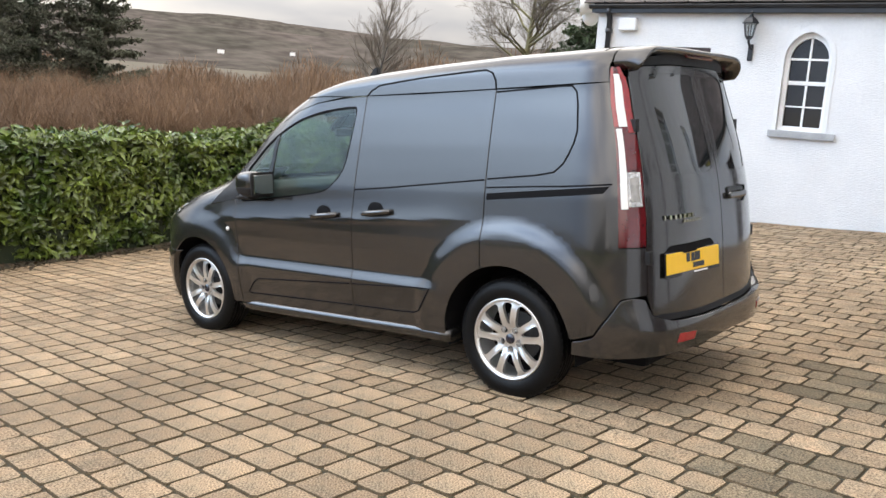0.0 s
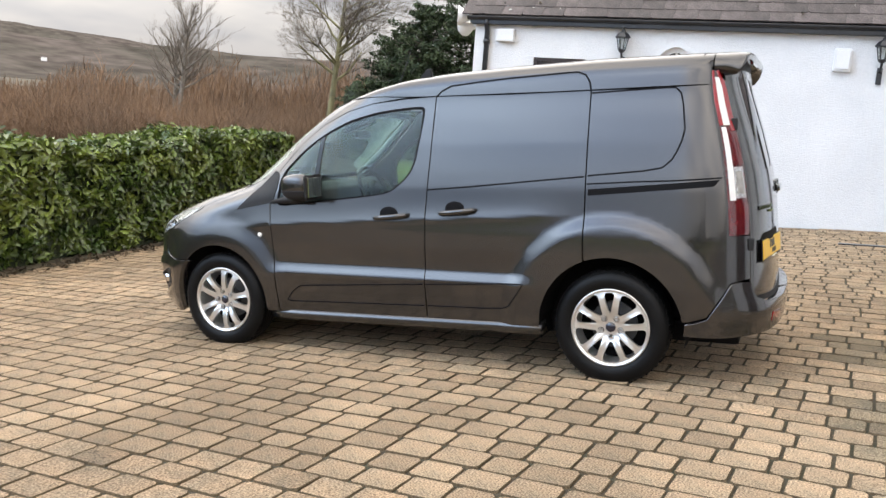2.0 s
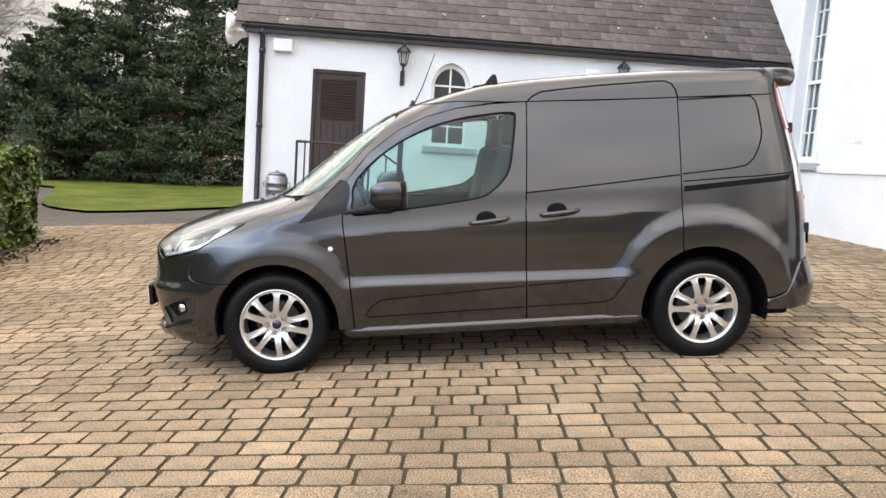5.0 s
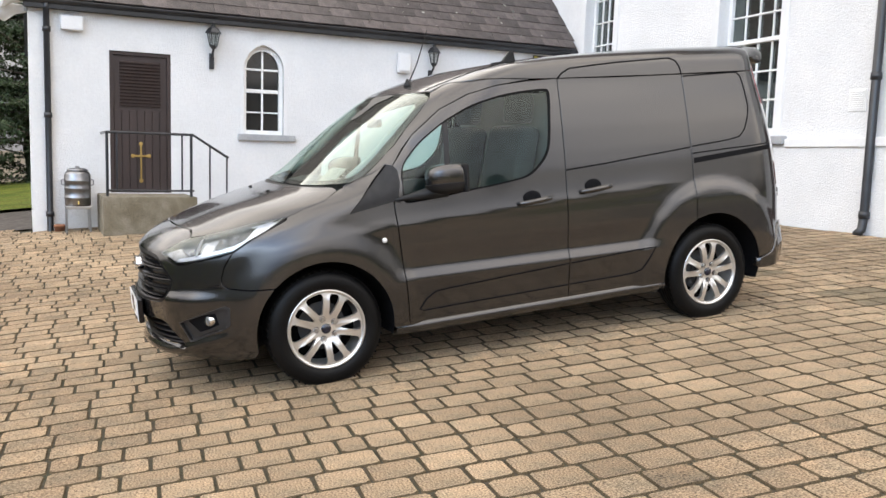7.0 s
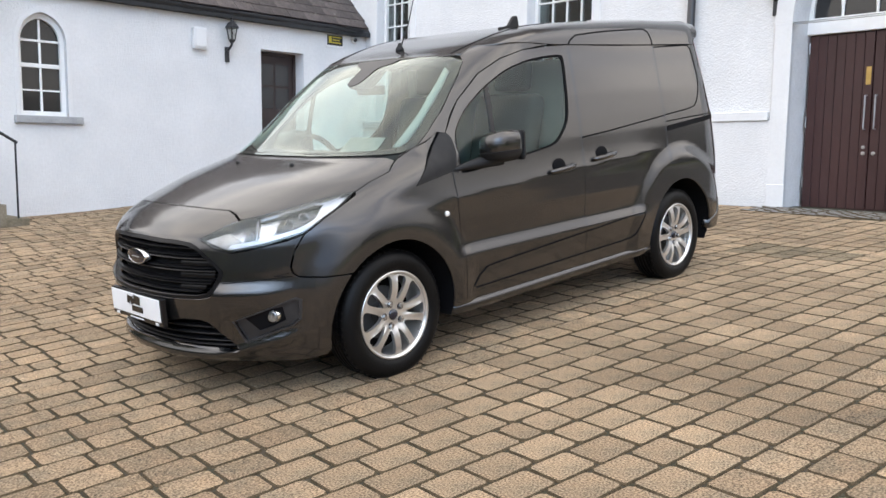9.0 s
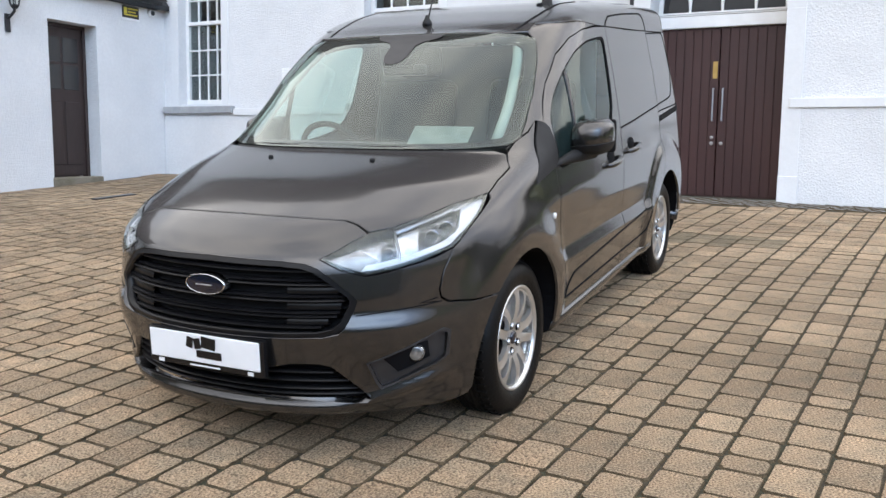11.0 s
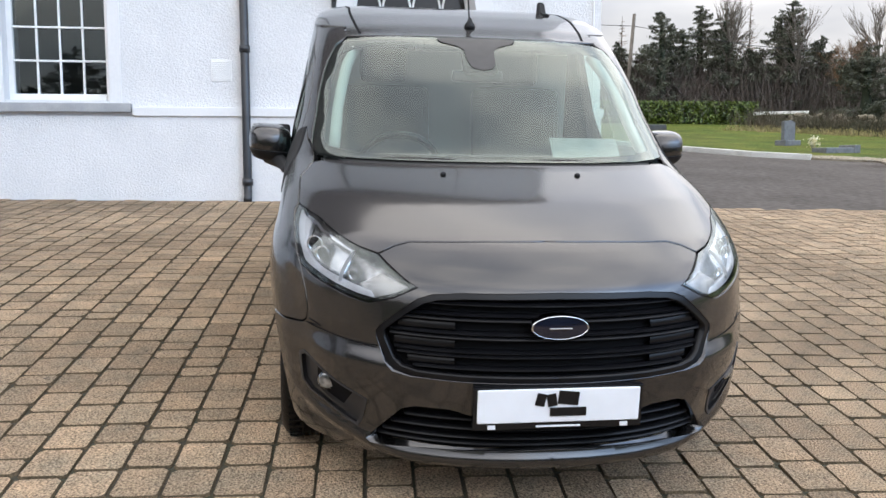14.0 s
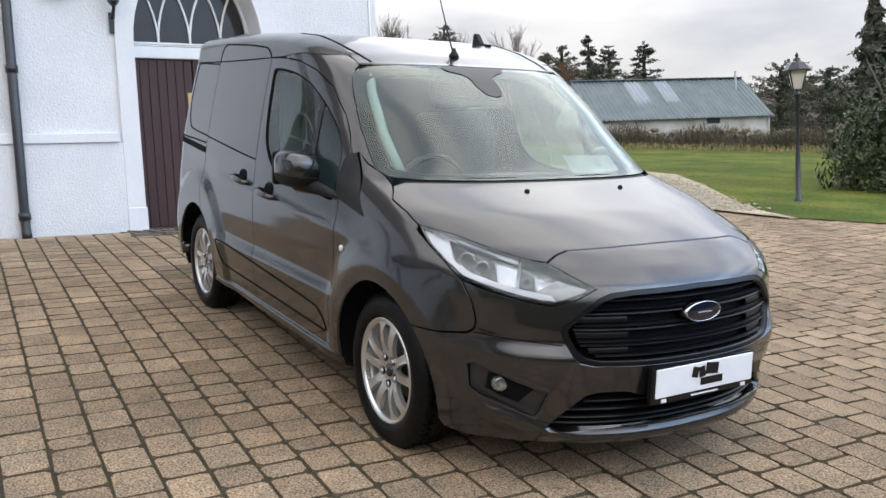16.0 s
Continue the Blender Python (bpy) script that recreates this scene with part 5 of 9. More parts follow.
# field wall of rough stones with bramble in front
fw = thing("field_wall", "tumbled dry stone field wall", "wall", kind="structure")
random.seed(14)
stones = 0
for k in range(260):
    u = random.random()
    x, y = 13.5 + 23.0 * u, -30.8 + 7.6 * u * 1.05
    z = ground_z(x, y) + random.uniform(0.0, 0.85)
    s = random.uniform(0.12, 0.22)
    m = pose(x + random.uniform(-0.25, 0.25), y + random.uniform(-0.25, 0.25), z, random.uniform(-20, 20), random.uniform(-20, 20), 18 + random.uniform(-25, 25)) @ Matrix.Diagonal((s * 1.5, s, s * 0.75, 1))
    ob = bmesh.new()
    bmesh.ops.create_icosphere(ob, subdivisions=1, radius=1.0, matrix=m)
    part("stone", ob, M_STONE, fw)


def bramble(r, n):
    u = r.random(n)
    return 13 + 24 * u, -29.6 + 8.0 * u + r.normal(0, 0.6, n), 0.9 + 0.2 * np.sin(u * 40)


M_BRAMBLE = shade("dull_bramble", (0.090, 0.070, 0.045), (0.062, 0.060, 0.034), scale=0.4, rough=0.9, vary=0.4)
twig_scrub("bramble_bank", "dull bramble and dead grass along the wall", 20000, bramble, 0.6, 1.3, M_BRAMBLE, 31, 0.6, 0.014)


def rough_edge(r, n):
    u = r.random(n)
    return 12.5 + 24 * u, -28.2 + 8.0 * u + r.normal(0, 0.5, n), 1.0 + 0 * u


M_STRAW = shade("straw_grass", (0.30, 0.24, 0.11), (0.20, 0.19, 0.07), scale=1.5, rough=0.9, vary=0.3)
twig_scrub("rough_grass", "straw-coloured rough grass at the lawn's edge", 7000, rough_edge, 0.2, 0.5, M_STRAW, 32, 0.35, 0.015)

# lamp post on the lawn
lp = thing("street_lamp", "black iron lamp post with a frosted lantern head", "lamp", at=(4.5, -9.77, ground_z(4.5, -9.77)))
part("post", lathe([(0.075, -0.1), (0.075, 0.05), (0.042, 0.08), (0.040, 0.75), (0.034, 0.8), (0.03, 1.0), (0.03, 1.72), (0.05, 1.75), (0.05, 1.78), (0.03, 1.8), (0.03, 1.84)], 14), M_BLACK, lp, smooth=True)
M_FROST = shade("frosted_lamp_pane", (0.62, 0.60, 0.50), (0.55, 0.53, 0.45), scale=6, rough=0.5)
part("pane", lathe([(0.0, 1.845), (0.09, 1.85), (0.17, 2.13), (0.0, 2.13)], 4), M_FROST, lp, "frosted cream lantern panes")
for k in range(4):
    a = math.pi / 2 * k
    part("lantern_bar", tube([(0.095 * math.cos(a), 0.095 * math.sin(a), 1.84), (0.178 * math.cos(a), 0.178 * math.sin(a), 2.13)], 0.011, 6), M_BLACK, lp)
part("roof", lathe([(0.0, 2.13), (0.23, 2.13), (0.23, 2.15), (0.12, 2.27), (0.06, 2.30), (0.05, 2.34), (0.02, 2.36), (0.03, 2.39), (0.0, 2.44)], 8), M_BLACK, lp)
copy_thing(lp, pose(23.0, -7.25, ground_z(23.0, -7.25) + 0.1) @ Matrix.Scale(0.86, 4))

# shrub by the lamp
def shrub(name, label, x, y, h, r, seed, n, mat):
    t = thing(name, label, "shrub", at=(x, y, ground_z(x, y)))
    q = np.random.default_rng(seed)
    d = q.normal(size=(n, 3))
    d /= np.linalg.norm(d, axis=1, keepdims=True)
    d[:, 2] = np.abs(d[:, 2])
    lump = 0.8 + 0.2 * np.sin(d[:, 0] * 7 + 1) * np.sin(d[:, 1] * 6) + 0.12 * np.sin(d[:, 2] * 17 + d[:, 0] * 9)
    c = d * (q.uniform(0.72, 1.0, n) * lump)[:, None] * [r, r, h]
    f = leaves("foliage", c, d + q.normal(size=(n, 3)) * 0.6, q.uniform(0.09, 0.18, n), 0.35, mat, seed)
    f.parent = t
    tagged(f, kind="stuff")
    for k in range(6):
        bm = bmesh.new()
        a = k * 1.05
        tube([(0.1 * math.cos(a), 0.1 * math.sin(a), -0.1), (0.35 * r * math.cos(a), 0.35 * r * math.sin(a), 0.5 * h), (0.6 * r * math.cos(a), 0.6 * r * math.sin(a), 0.85 * h)], 0, 6, bm, [0.05, 0.035, 0.012])
        part("stem", bm, M_BARK, t)
    return t


shrub("rhododendron", "broad dark evergreen shrub on the lawn", 4.75, -13.95, 3.0, 1.95, 7, 13000, M_SHRUB)
shrub("rhododendron", "broad dark evergreen shrub on the lawn", 3.4, -15.9, 2.7, 1.9, 8, 7000, M_SHRUB)

evergreen("spruce_tree", "dark conifer behind the lawn shrubs", 7.6, -16.8, 4.5, 1.3, 77, 5000, M_PINE, (0.12, 0.28), 0.8, 0.03)

# gravestones and beds on the lawn
M_GRANITE = shade("polished_grey_granite", (0.10, 0.105, 0.11), (0.16, 0.165, 0.17), scale=8, rough=0.3, fine=0.2)
gs = thing("gravestone", "polished grey gravestone on a plinth", "gravestone", at=(21.9, -14.75, ground_z(21.9, -14.75)), rot=(0, 0, -62))
part("headstone", prism([(-0.32, 0.2), (0.32, 0.2), (0.32, 0.78), (0.1, 0.86), (-0.32, 0.82)], -0.06, 0.06, "Y", None, 0.01), M_GRANITE, gs)
part("plinth", box(-0.45, 0.45, -0.2, 0.2, -0.1, 0.2, 0.02), M_GRANITE, gs)
gk = thing("grave_kerb", "low dark stone grave kerb on the lawn", "gravestone", at=(18.0, -13.9, ground_z(18.0, -13.9)), rot=(0, 0, 8))
part("slab", box(-0.3, 0.3, -0.5, 0.5, -0.1, 0.17, 0.02), M_GRANITE, gk)
part("end_block", box(-0.32, 0.32, -0.66, -0.45, -0.1, 0.25, 0.02), M_GRANITE, gk)
fl = thing("grave_flowers", "pale flowers in a small vase", "flowers", at=(20.4, -14.75, ground_z(20.4, -14.75)))
part("vase", lathe([(0.0, 0.0), (0.06, 0.0), (0.08, 0.12), (0.0, 0.12)], 12), M_STEEL, fl)
q = np.random.default_rng(2)
f = leaves("bloom", q.normal(0, 0.09, (120, 3)) + [0, 0, 0.22], q.normal(size=(120, 3)), q.uniform(0.04, 0.08, 120), 0.8, shade("pale_petal", (0.7, 0.62, 0.35), (0.75, 0.72, 0.66), scale=5), 2)
f.parent = fl
bd = thing("grave_bed", "low dark stone grave surround on the lawn", "gravestone", at=(36.5, -15.6, ground_z(36.5, -15.6)), rot=(0, 0, -70))
part("kerb", box(-0.85, 0.85, -0.5, 0.5, -0.2, 0.30, 0.04), shade("dark_wet_stone", (0.035, 0.034, 0.032), (0.06, 0.058, 0.053), scale=5, rough=0.6, bump=0.3, fine=0.2), bd)
bn = thing("table_tomb", "pale flat table tomb on the lawn", "tomb", at=(42.0, -25.9, ground_z(42.0, -25.9)), rot=(0, 0, 60))
part("slab", box(-1.5, 1.5, -0.5, 0.5, 0.76, 0.92, 0.02), M_WHITE, bn)
for s in (-1, 1):
    part("support", box(s * 0.9 - 0.15, s * 0.9 + 0.15, -0.35, 0.35, -0.2, 0.76, 0.02), M_STONE, bn)

# clipped hedge and wood beyond the lawn
random.seed(3)
h2 = thing("box_hedge", "long clipped green hedge beyond the lawn", "hedge")
q = np.random.default_rng(12)
n = 16000
u = q.random(n)
x, y = 52.5 - 5.8 * u + q.normal(0, 0.25, n), -8.0 - 18.7 * u + q.normal(0, 0.25, n)
z = np.array([ground_z(a, b) for a, b in zip(x, y)]) + q.uniform(0, 1.5, n)
f = leaves("foliage", np.stack([x, y, z], 1), q.normal(size=(n, 3)) + [-0.8, 0.2, 0.5], q.uniform(0.12, 0.24, n), 0.6, M_LEAF, 13)
f.parent = h2
tagged(f, kind="stuff")
# added dark core, painted as the shade inside this hedge
bm = bmesh.new()
vs = [[bm.verts.new((52.6 - 5.8 * k / 20 + o, -8.0 - 18.7 * k / 20, ground_z(52.6 - 5.8 * k / 20, -8 - 18.7 * k / 20) + zz)) for o, zz in ((-0.15, -0.3), (-0.15, 1.35), (0.3, 1.35), (0.3, -0.3))] for k in range(21)]
for a, b in zip(vs, vs[1:]):
    for k in range(3):
        bm.faces.new((a[k], b[k], b[k + 1], a[k + 1]))
part("inner_growth", bm, M_CORESHADE, h2)

for k in range(16):
    random.seed(200 + k)
    u = k / 15
    x, y = 58 - 14 * u + random.uniform(-2, 2), -10 - 30 * u
    h = random.choice((5.2, 6.0, 6.6, 7.2, 5.6)) + random.uniform(-0.5, 0.5)
    evergreen("spruce_tree", "dark spruce in the shelter belt", x, y, h * 1.10, h * 0.42, 210 + k, 8000, M_PINE, (0.12, 0.27), 0.66, 0.03, 130)
for k, (x, y, h) in enumerate(((54, -17, 8.0), (50, -27, 8.2), (47, -30, 7.0), (44, -34, 7.4), (57, -13, 7.6))):
    bare_tree("larch_tree", "thin leafless larch above the shelter belt", x, y, h, 0.35, 300 + k, M_BARK, M_BARETWIG, 3)


def wood_place(r, n):
    u = r.random(n)
    return 60 - 16 * u + r.normal(0, 1.5, n), -6 - 36 * u + r.normal(0, 1.5, n), 0.8 + 0.25 * np.sin(u * 60)


M_WOOD = shade("grey_brown_wood_twig", (0.105, 0.082, 0.069), (0.070, 0.057, 0.050), scale=0.3, rough=0.9, vary=0.4)
twig_scrub("wood_understorey", "brown leafless wood beyond the hedge", 110000, wood_place, 2.2, 5.2, M_WOOD, 41, 0.5, 0.016)
for k, (x, y, h, r) in enumerate(((52.3, -23.4, 6.5, 1.3), (51.5, -25.2, 7.4, 1.9), (50.8, -26.7, 7.2, 2.0), (49.2, -29.8, 6.6, 1.9), (47.8, -32.2, 4.3, 2.2), (46.0, -34.6, 3.2, 2.0), (53.2, -21.6, 4.4, 2.2), (54.0, -18.6, 5.0, 2.0), (55.2, -14.5, 5.6, 2.0), (49.8, -28.3, 4.6, 2.0), (55.8, -11.5, 4.8, 2.2))):
    evergreen("spruce_tree", "dark conifer in the wood beyond the hedge", x, y, h * 1.12, r * 1.5 + 0.3, 700 + k, 9500, M_PINE, (0.11, 0.25), 0.66, 0.03, 150)
for k, (x, y, h) in enumerate(((50.1, -28.1, 8.4), (48.5, -30.9, 6.8), (53.6, -20.4, 7.5))):
    random.seed(760 + k)
    lt = thing("larch_tree", "tall thin leafless larch beyond the hedge", "tree", at=(x, y, ground_z(x, y) - 0.2))
    part("trunk", tube([(0, 0, 0), (0.06, 0.03, h * 0.5), (0, 0, h)], 0, 7, None, [0.10, 0.065, 0.012]), M_BARK, lt)
    tw = bmesh.new()
    for j in range(150):
        f, a = random.uniform(0.2, 0.97), random.uniform(0, 2 * math.pi)
        ln = (1.04 - f) * random.uniform(0.9, 2.0)
        tube([(0, 0, f * h), (ln * 0.5 * math.cos(a), ln * 0.5 * math.sin(a), f * h + 0.06 * ln), (ln * math.cos(a), ln * math.sin(a), f * h + random.uniform(-0.1, 0.3) * ln)], 0, 3, tw, [0.022, 0.014, 0.006])
    tagged(part("twigs", tw, M_TWIG, lt), kind="stuff")
for k, (x, y, h, r) in enumerate(((34.0, -31.0, 6.6, 1.7), (32.2, -33.6, 6.0, 2.0), (36.5, -27.5, 4.6, 2.4), (27.0, -39.0, 4.6, 3.4), (23.5, -38.0, 4.2, 3.0), (38, -35, 5.0, 3.0), (12.0, -34, 5.6, 2.6), (9.5, -29, 5.4, 2.4))):
    evergreen("spruce_tree", "dark conifer behind the shed", x, y, h, r * (1.25 if k < 2 else 1.0), 400 + k, 7000, M_PINE, (0.11, 0.25), 0.8 if k < 2 else 0.45, 0.03, 100)
bare_tree("bare_tree", "reddish leafless tree beside the shed", 38.0, -27.5, 4.7, 0.7, 501, M_BARK, M_TWIG, 4)
bare_tree("bare_tree", "reddish leafless tree beside the shed", 36.0, -30.5, 4.6, 0.7, 502, M_BARK, M_TWIG, 4)
pole = thing("utility_pole", "leaning wooden utility pole with a cable behind the hedge", "pole", at=(51.5, -19.9, ground_z(51.5, -19.9)), rot=(4.6, 0, 0))
part("mast", tube([(0, 0, -0.5), (0, 0, 7.3)], 0, 10, None, [0.15, 0.11]), shade("weathered_pole", (0.25, 0.215, 0.18), (0.18, 0.155, 0.13), scale=2, rough=0.9, fine=0.2), pole)
part("cable", tube([(1.5, 16.0, 5.6), (0, 0, 6.5), (-3.4, -6.6, 5.4), (-7.0, -13.2, 4.85), (-12.0, -24.0, 4.6)], 0.022, 5), M_BLACK, pole, "sagging black cable")

# blue car parked far down the drive
M_BLUE = shade("blue_car_paint", (0.012, 0.030, 0.105), (0.011, 0.027, 0.090), scale=5, rough=0.3, coat=0.8)
M_RUBBER0 = shade("tyre", (0.018, 0.018, 0.018), (0.026, 0.026, 0.025), scale=8, rough=0.75, bump=0.1)
car = thing("parked_car", "blue hatchback parked far down the drive", "car", at=(21.6, -4.82, ground_z(21.6, -4.82) + 0.02), rot=(0, -4, 8))


def car_top(x):
    return float(np.interp(x, [-2.18, -2.10, -1.95, -1.25, -0.55, -0.1, 0.5, 1.3, 1.85, 2.0, 2.06], [0.62, 0.76, 0.84, 0.99, 1.44, 1.52, 1.54, 1.47, 1.12, 0.95, 0.70]))


def car_side(x, z):
    """Half width of the car's side at a height."""
    top = car_top(x)
    end = 1 - 0.16 * min(1.0, abs(x / 2.18)) ** 7
    roof_half = float(np.interp(top, [0.9, 1.15, 1.5], [0.76, 0.70, 0.58]))
    return end * float(np.interp(z, [0.22, 0.34, 0.62, min(0.90, top - 0.10), top - 0.035], [0.74, 0.82, 0.86, 0.85, roof_half]))


bm = bmesh.new()
rows = []
for k in range(45):
    x = -2.18 + 4.24 * k / 44
    top = car_top(x)
    levels = [0.22, 0.34, 0.48, 0.58, min(0.86, top - 0.11), (min(0.86, top - 0.11) + top) / 2, top - 0.06, top - 0.02]
    half = [(car_side(x, z), z) for z in levels] + [(car_side(x, top - 0.02) * 0.6, top)]
    rows.append([bm.verts.new((x, w, z)) for w, z in half] + [bm.verts.new((x, -w, z)) for w, z in half[::-1]])
for a, b in zip(rows, rows[1:]):
    for k in range(len(a)):
        bm.faces.new((a[k], b[k], b[(k + 1) % len(a)], a[(k + 1) % len(a)]))
bm.faces.new(rows[0])
bm.faces.new(rows[-1])
bmesh.ops.recalc_face_normals(bm, faces=list(bm.faces))
part("body", bm, M_BLUE, car, smooth=True)
part("windscreen", prism([(-1.21, 1.03), (-0.60, 1.422), (-0.585, 1.40), (-1.19, 1.00)], -0.60, 0.60, "Y"), M_WINGLASS, car)
part("grille", box(-2.205, -2.15, -0.48, 0.48, 0.54, 0.63, 0.012), M_BLACK, car)
part("lower_intake", box(-2.205, -2.15, -0.50, 0.50, 0.27, 0.35, 0.012), M_BLACK, car)
part("badge", lathe([(0.0, 0.0), (0.055, 0.0), (0.06, 0.012), (0.0, 0.016)], 16, None, "X", (-2.222, 0, 0.60)), M_STEEL, car)
part("number_plate", box(-2.222, -2.19, -0.26, 0.26, 0.385, 0.49, 0.004), M_WHITE, car)
for s in (-1, 1):
    part("headlight", prism([(-2.16, 0.60), (-2.13, 0.72), (-1.92, 0.79), (-1.86, 0.70)], s * 0.66 - 0.10, s * 0.66 + 0.115, "Y", None, 0.02), M_STEEL, car)
    bm = bmesh.new()
    ring = [bm.verts.new((x, s * (car_side(x, z) + 0.008), z)) for x, z in ((-0.85, 0.98), (-0.50, 1.33), (-0.1, 1.42), (0.5, 1.43), (1.25, 1.36), (1.55, 1.02), (0.5, 0.97))]
    bm.faces.new(ring)
    part("side_window", bm, M_WINGLASS, car)
    for x in (-1.35, 1.35):
        part("wheel", lathe([(0.0, -0.1), (0.18, -0.1), (0.30, -0.1), (0.32, 0.0), (0.30, 0.1), (0.18, 0.1), (0.0, 0.1)], 22, None, "Y", (x, s * 0.765, 0.32)), M_RUBBER0, car)


# ---- the van: shape of its skin ----
def table(zs, vs, blur):
    """A smooth curve through rough values: dense samples, softened."""
    g = np.linspace(0.0, 2.0, 1001)
    v = np.interp(g, zs, vs)
    k = np.exp(-0.5 * (np.arange(-60, 61) * 0.002 / blur) ** 2)
    v = np.convolve(np.pad(v, 60, mode="edge"), k / k.sum(), mode="valid")
    return lambda z: float(np.interp(z, g, v))


HALF = table([.15, .20, .30, .40, .50, .55, .60, .66, .74, .84, .92, 1.02, 1.10, 1.20, 1.35, 1.50, 1.60, 1.64, 1.67, 1.70, 1.735, 1.76], [.815, .838, .866, .881, .888, .890, .890, .889, .889, .887, .879, .868, .860, .843, .815, .783, .760, .752, .748, .741, .728, .712], 0.013)
NOSE = table([.15, .18, .24, .28, .35, .45, .545, .60, .65, .75, .80, .85, .90, .95, 1.0, 1.05, 1.09, 1.15, 1.28, 1.415, 1.55, 1.60, 1.64, 1.66], [-2.11, -2.15, -2.208, -2.205, -2.222, -2.237, -2.248, -2.236, -2.234, -2.215, -2.19, -2.13, -2.04, -1.90, -1.74, -1.53, -1.36, -1.26, -1.09, -.90, -.69, -.60, -.50, -.43], 0.010)
BEND = table([.15, .80, .90, .95, 1.0, 1.05, 1.09, 1.28, 1.415, 1.55, 1.62], [-1.34, -1.34, -1.25, -1.18, -1.0, -.75, -.6, -.35, -.22, -.07, 0.0], 0.02)
BOXY = table([.15, .85, .95, 1.0, 1.05, 1.09, 1.28, 1.415, 1.55], [2.3, 2.3, 2.2, 2.5, 2.8, 3.0, 3.1, 3.5, 3.7], 0.02)
TAIL = table([.15, .5, .8, 1.0, 1.2, 1.4, 1.6, 1.7], [2.165, 2.165, 2.155, 2.14, 2.11, 2.06, 2.0, 1.97], 0.03)
AXLE, HUBZ, X_BACK = 1.331, 0.322, 1.65


CREASE = table([0, .40, .50, .545, .605, .66, .74, 2], [0, 0, .008, .014, -.008, -.006, 0, 0], 0.007)


def flare(x, z):
    """How far the wing swells out over the wheels."""
    out = CREASE(z) * sstep(-0.98, -0.76, x) * (1 - sstep(0.74, 0.96, x)) if -0.98 < x < 0.96 else 0.0
    for xw, r0, r1, h in ((-AXLE, 0.43, 0.60, 0.024), (AXLE, 0.55, 0.66, 0.023)):
        r = math.hypot(x - xw, z - HUBZ)
        if r < r1:
            out += h * (1 - sstep(r0, r1, r))
    # pressed line along the doors, through the handles
    if -1.25 < x < 1.2:
        k = sstep(-1.25, -0.95, x) * (1 - sstep(0.8, 1.2, x))
        out += 0.0095 * k * math.exp(-math.hypot(z - 0.902 - 0.047 * x, 0.005) / 0.055)
    return out


def half_width(x, z):
    """The body's half width at a place along the van and a height."""
    w = HALF(z)
    xc = BEND(z)
    if x < xc:
        u = min(1.0, (xc - x) / (xc - NOSE(z)))
        p = BOXY(z)
        w *= max(0.0, 1 - u ** p) ** (1 / p)
    elif x > X_BACK:
        u = min(1.0, (x - X_BACK) / (TAIL(z) - X_BACK))
        w *= max(0.0, 1 - u ** 3) ** (1 / 3)
    return w + flare(x, z) * min(1.0, w / 0.8)


def nose_x(y, z):
    u = min(1.0, abs(y) / HALF(z))
    p = BOXY(z)
    return BEND(z) - (BEND(z) - NOSE(z)) * max(0.0, 1 - u ** p) ** (1 / p)


def tail_x(y, z):
    u = min(1.0, abs(y) / HALF(z))
    return X_BACK + (TAIL(z) - X_BACK) * max(0.0, 1 - u ** 3) ** (1 / 3)


ROOF_C = table([0, .2, .366, .6, .8, 1.1, 1.5, 1.9, 2.0], [1.60, 1.60, 1.661, 1.725, 1.765, 1.795, 1.818, 1.832, 1.836], 0.03)
ROOF_E = table([0, .2, .4, .6, .8, 1.1, 1.8, 2.0], [1.49, 1.50, 1.55, 1.60, 1.625, 1.636, 1.642, 1.644], 0.03)


def roof_c(x):
    return ROOF_C(x + 0.8) if x < 1.2 else 1.836 + 0.004 * min(1, x - 1.2)


def roof_e(x):
    return ROOF_E(x + 0.8) if x < 1.2 else 1.644 + 0.01 * (x - 1.2)


def roof_w(x):
    """Half width of the roof at its edge."""
    return half_width(min(x, 1.87), roof_e(x))


def roof_p(x):
    """How square the roof's shoulder is: soft over the windscreen, tight along the load space."""
    return 3.2 + 2.8 * sstep(-0.55, 0.15, x)


def roof_z(x, y):
    ze, zc = roof_e(x), roof_c(x)
    u = min(1.0, abs(y) / roof_w(x))
    p = roof_p(x)
    return ze + (zc - ze) * max(0.0, 1 - u ** p) ** (1 / p)


def roof_q(x, y):
    """Share of the way from the roof's middle to its edge, by arc."""
    u = min(1.0, abs(y) / roof_w(x))
    p = roof_p(x)
    return math.copysign(0.9 / (math.pi / 2) * math.atan2(u, max(0.0, 1 - u ** p) ** (1 / p)), y)


SPAN = 0.9 * math.pi / 2


def skin(X, z):
    """The van's outer skin, near side: X runs along the side and wraps round both ends."""
    b = BEND(z)
    w = HALF(z)
    if X < b:
        a = (b - X) / 0.9
        p = BOXY(z)
        s, c = math.sin(a), math.cos(a)
        r = (abs(s) ** p + abs(c) ** p) ** (-1 / p)
        x, y = b - (b - NOSE(z)) * r * s, w * r * c
    elif X > X_BACK:
        a = (X - X_BACK) / 0.9
        s, c = math.sin(a), math.cos(a)
        r = (abs(s) ** 3 + abs(c) ** 3) ** (-1 / 3)
        x, y = X_BACK + (TAIL(z) - X_BACK) * r * s, w * r * c
    else:
        x, y = X, w
    return Vector((x, -(y + flare(x, z) * max(-1.0, min(1.0, y / 0.8))), z))


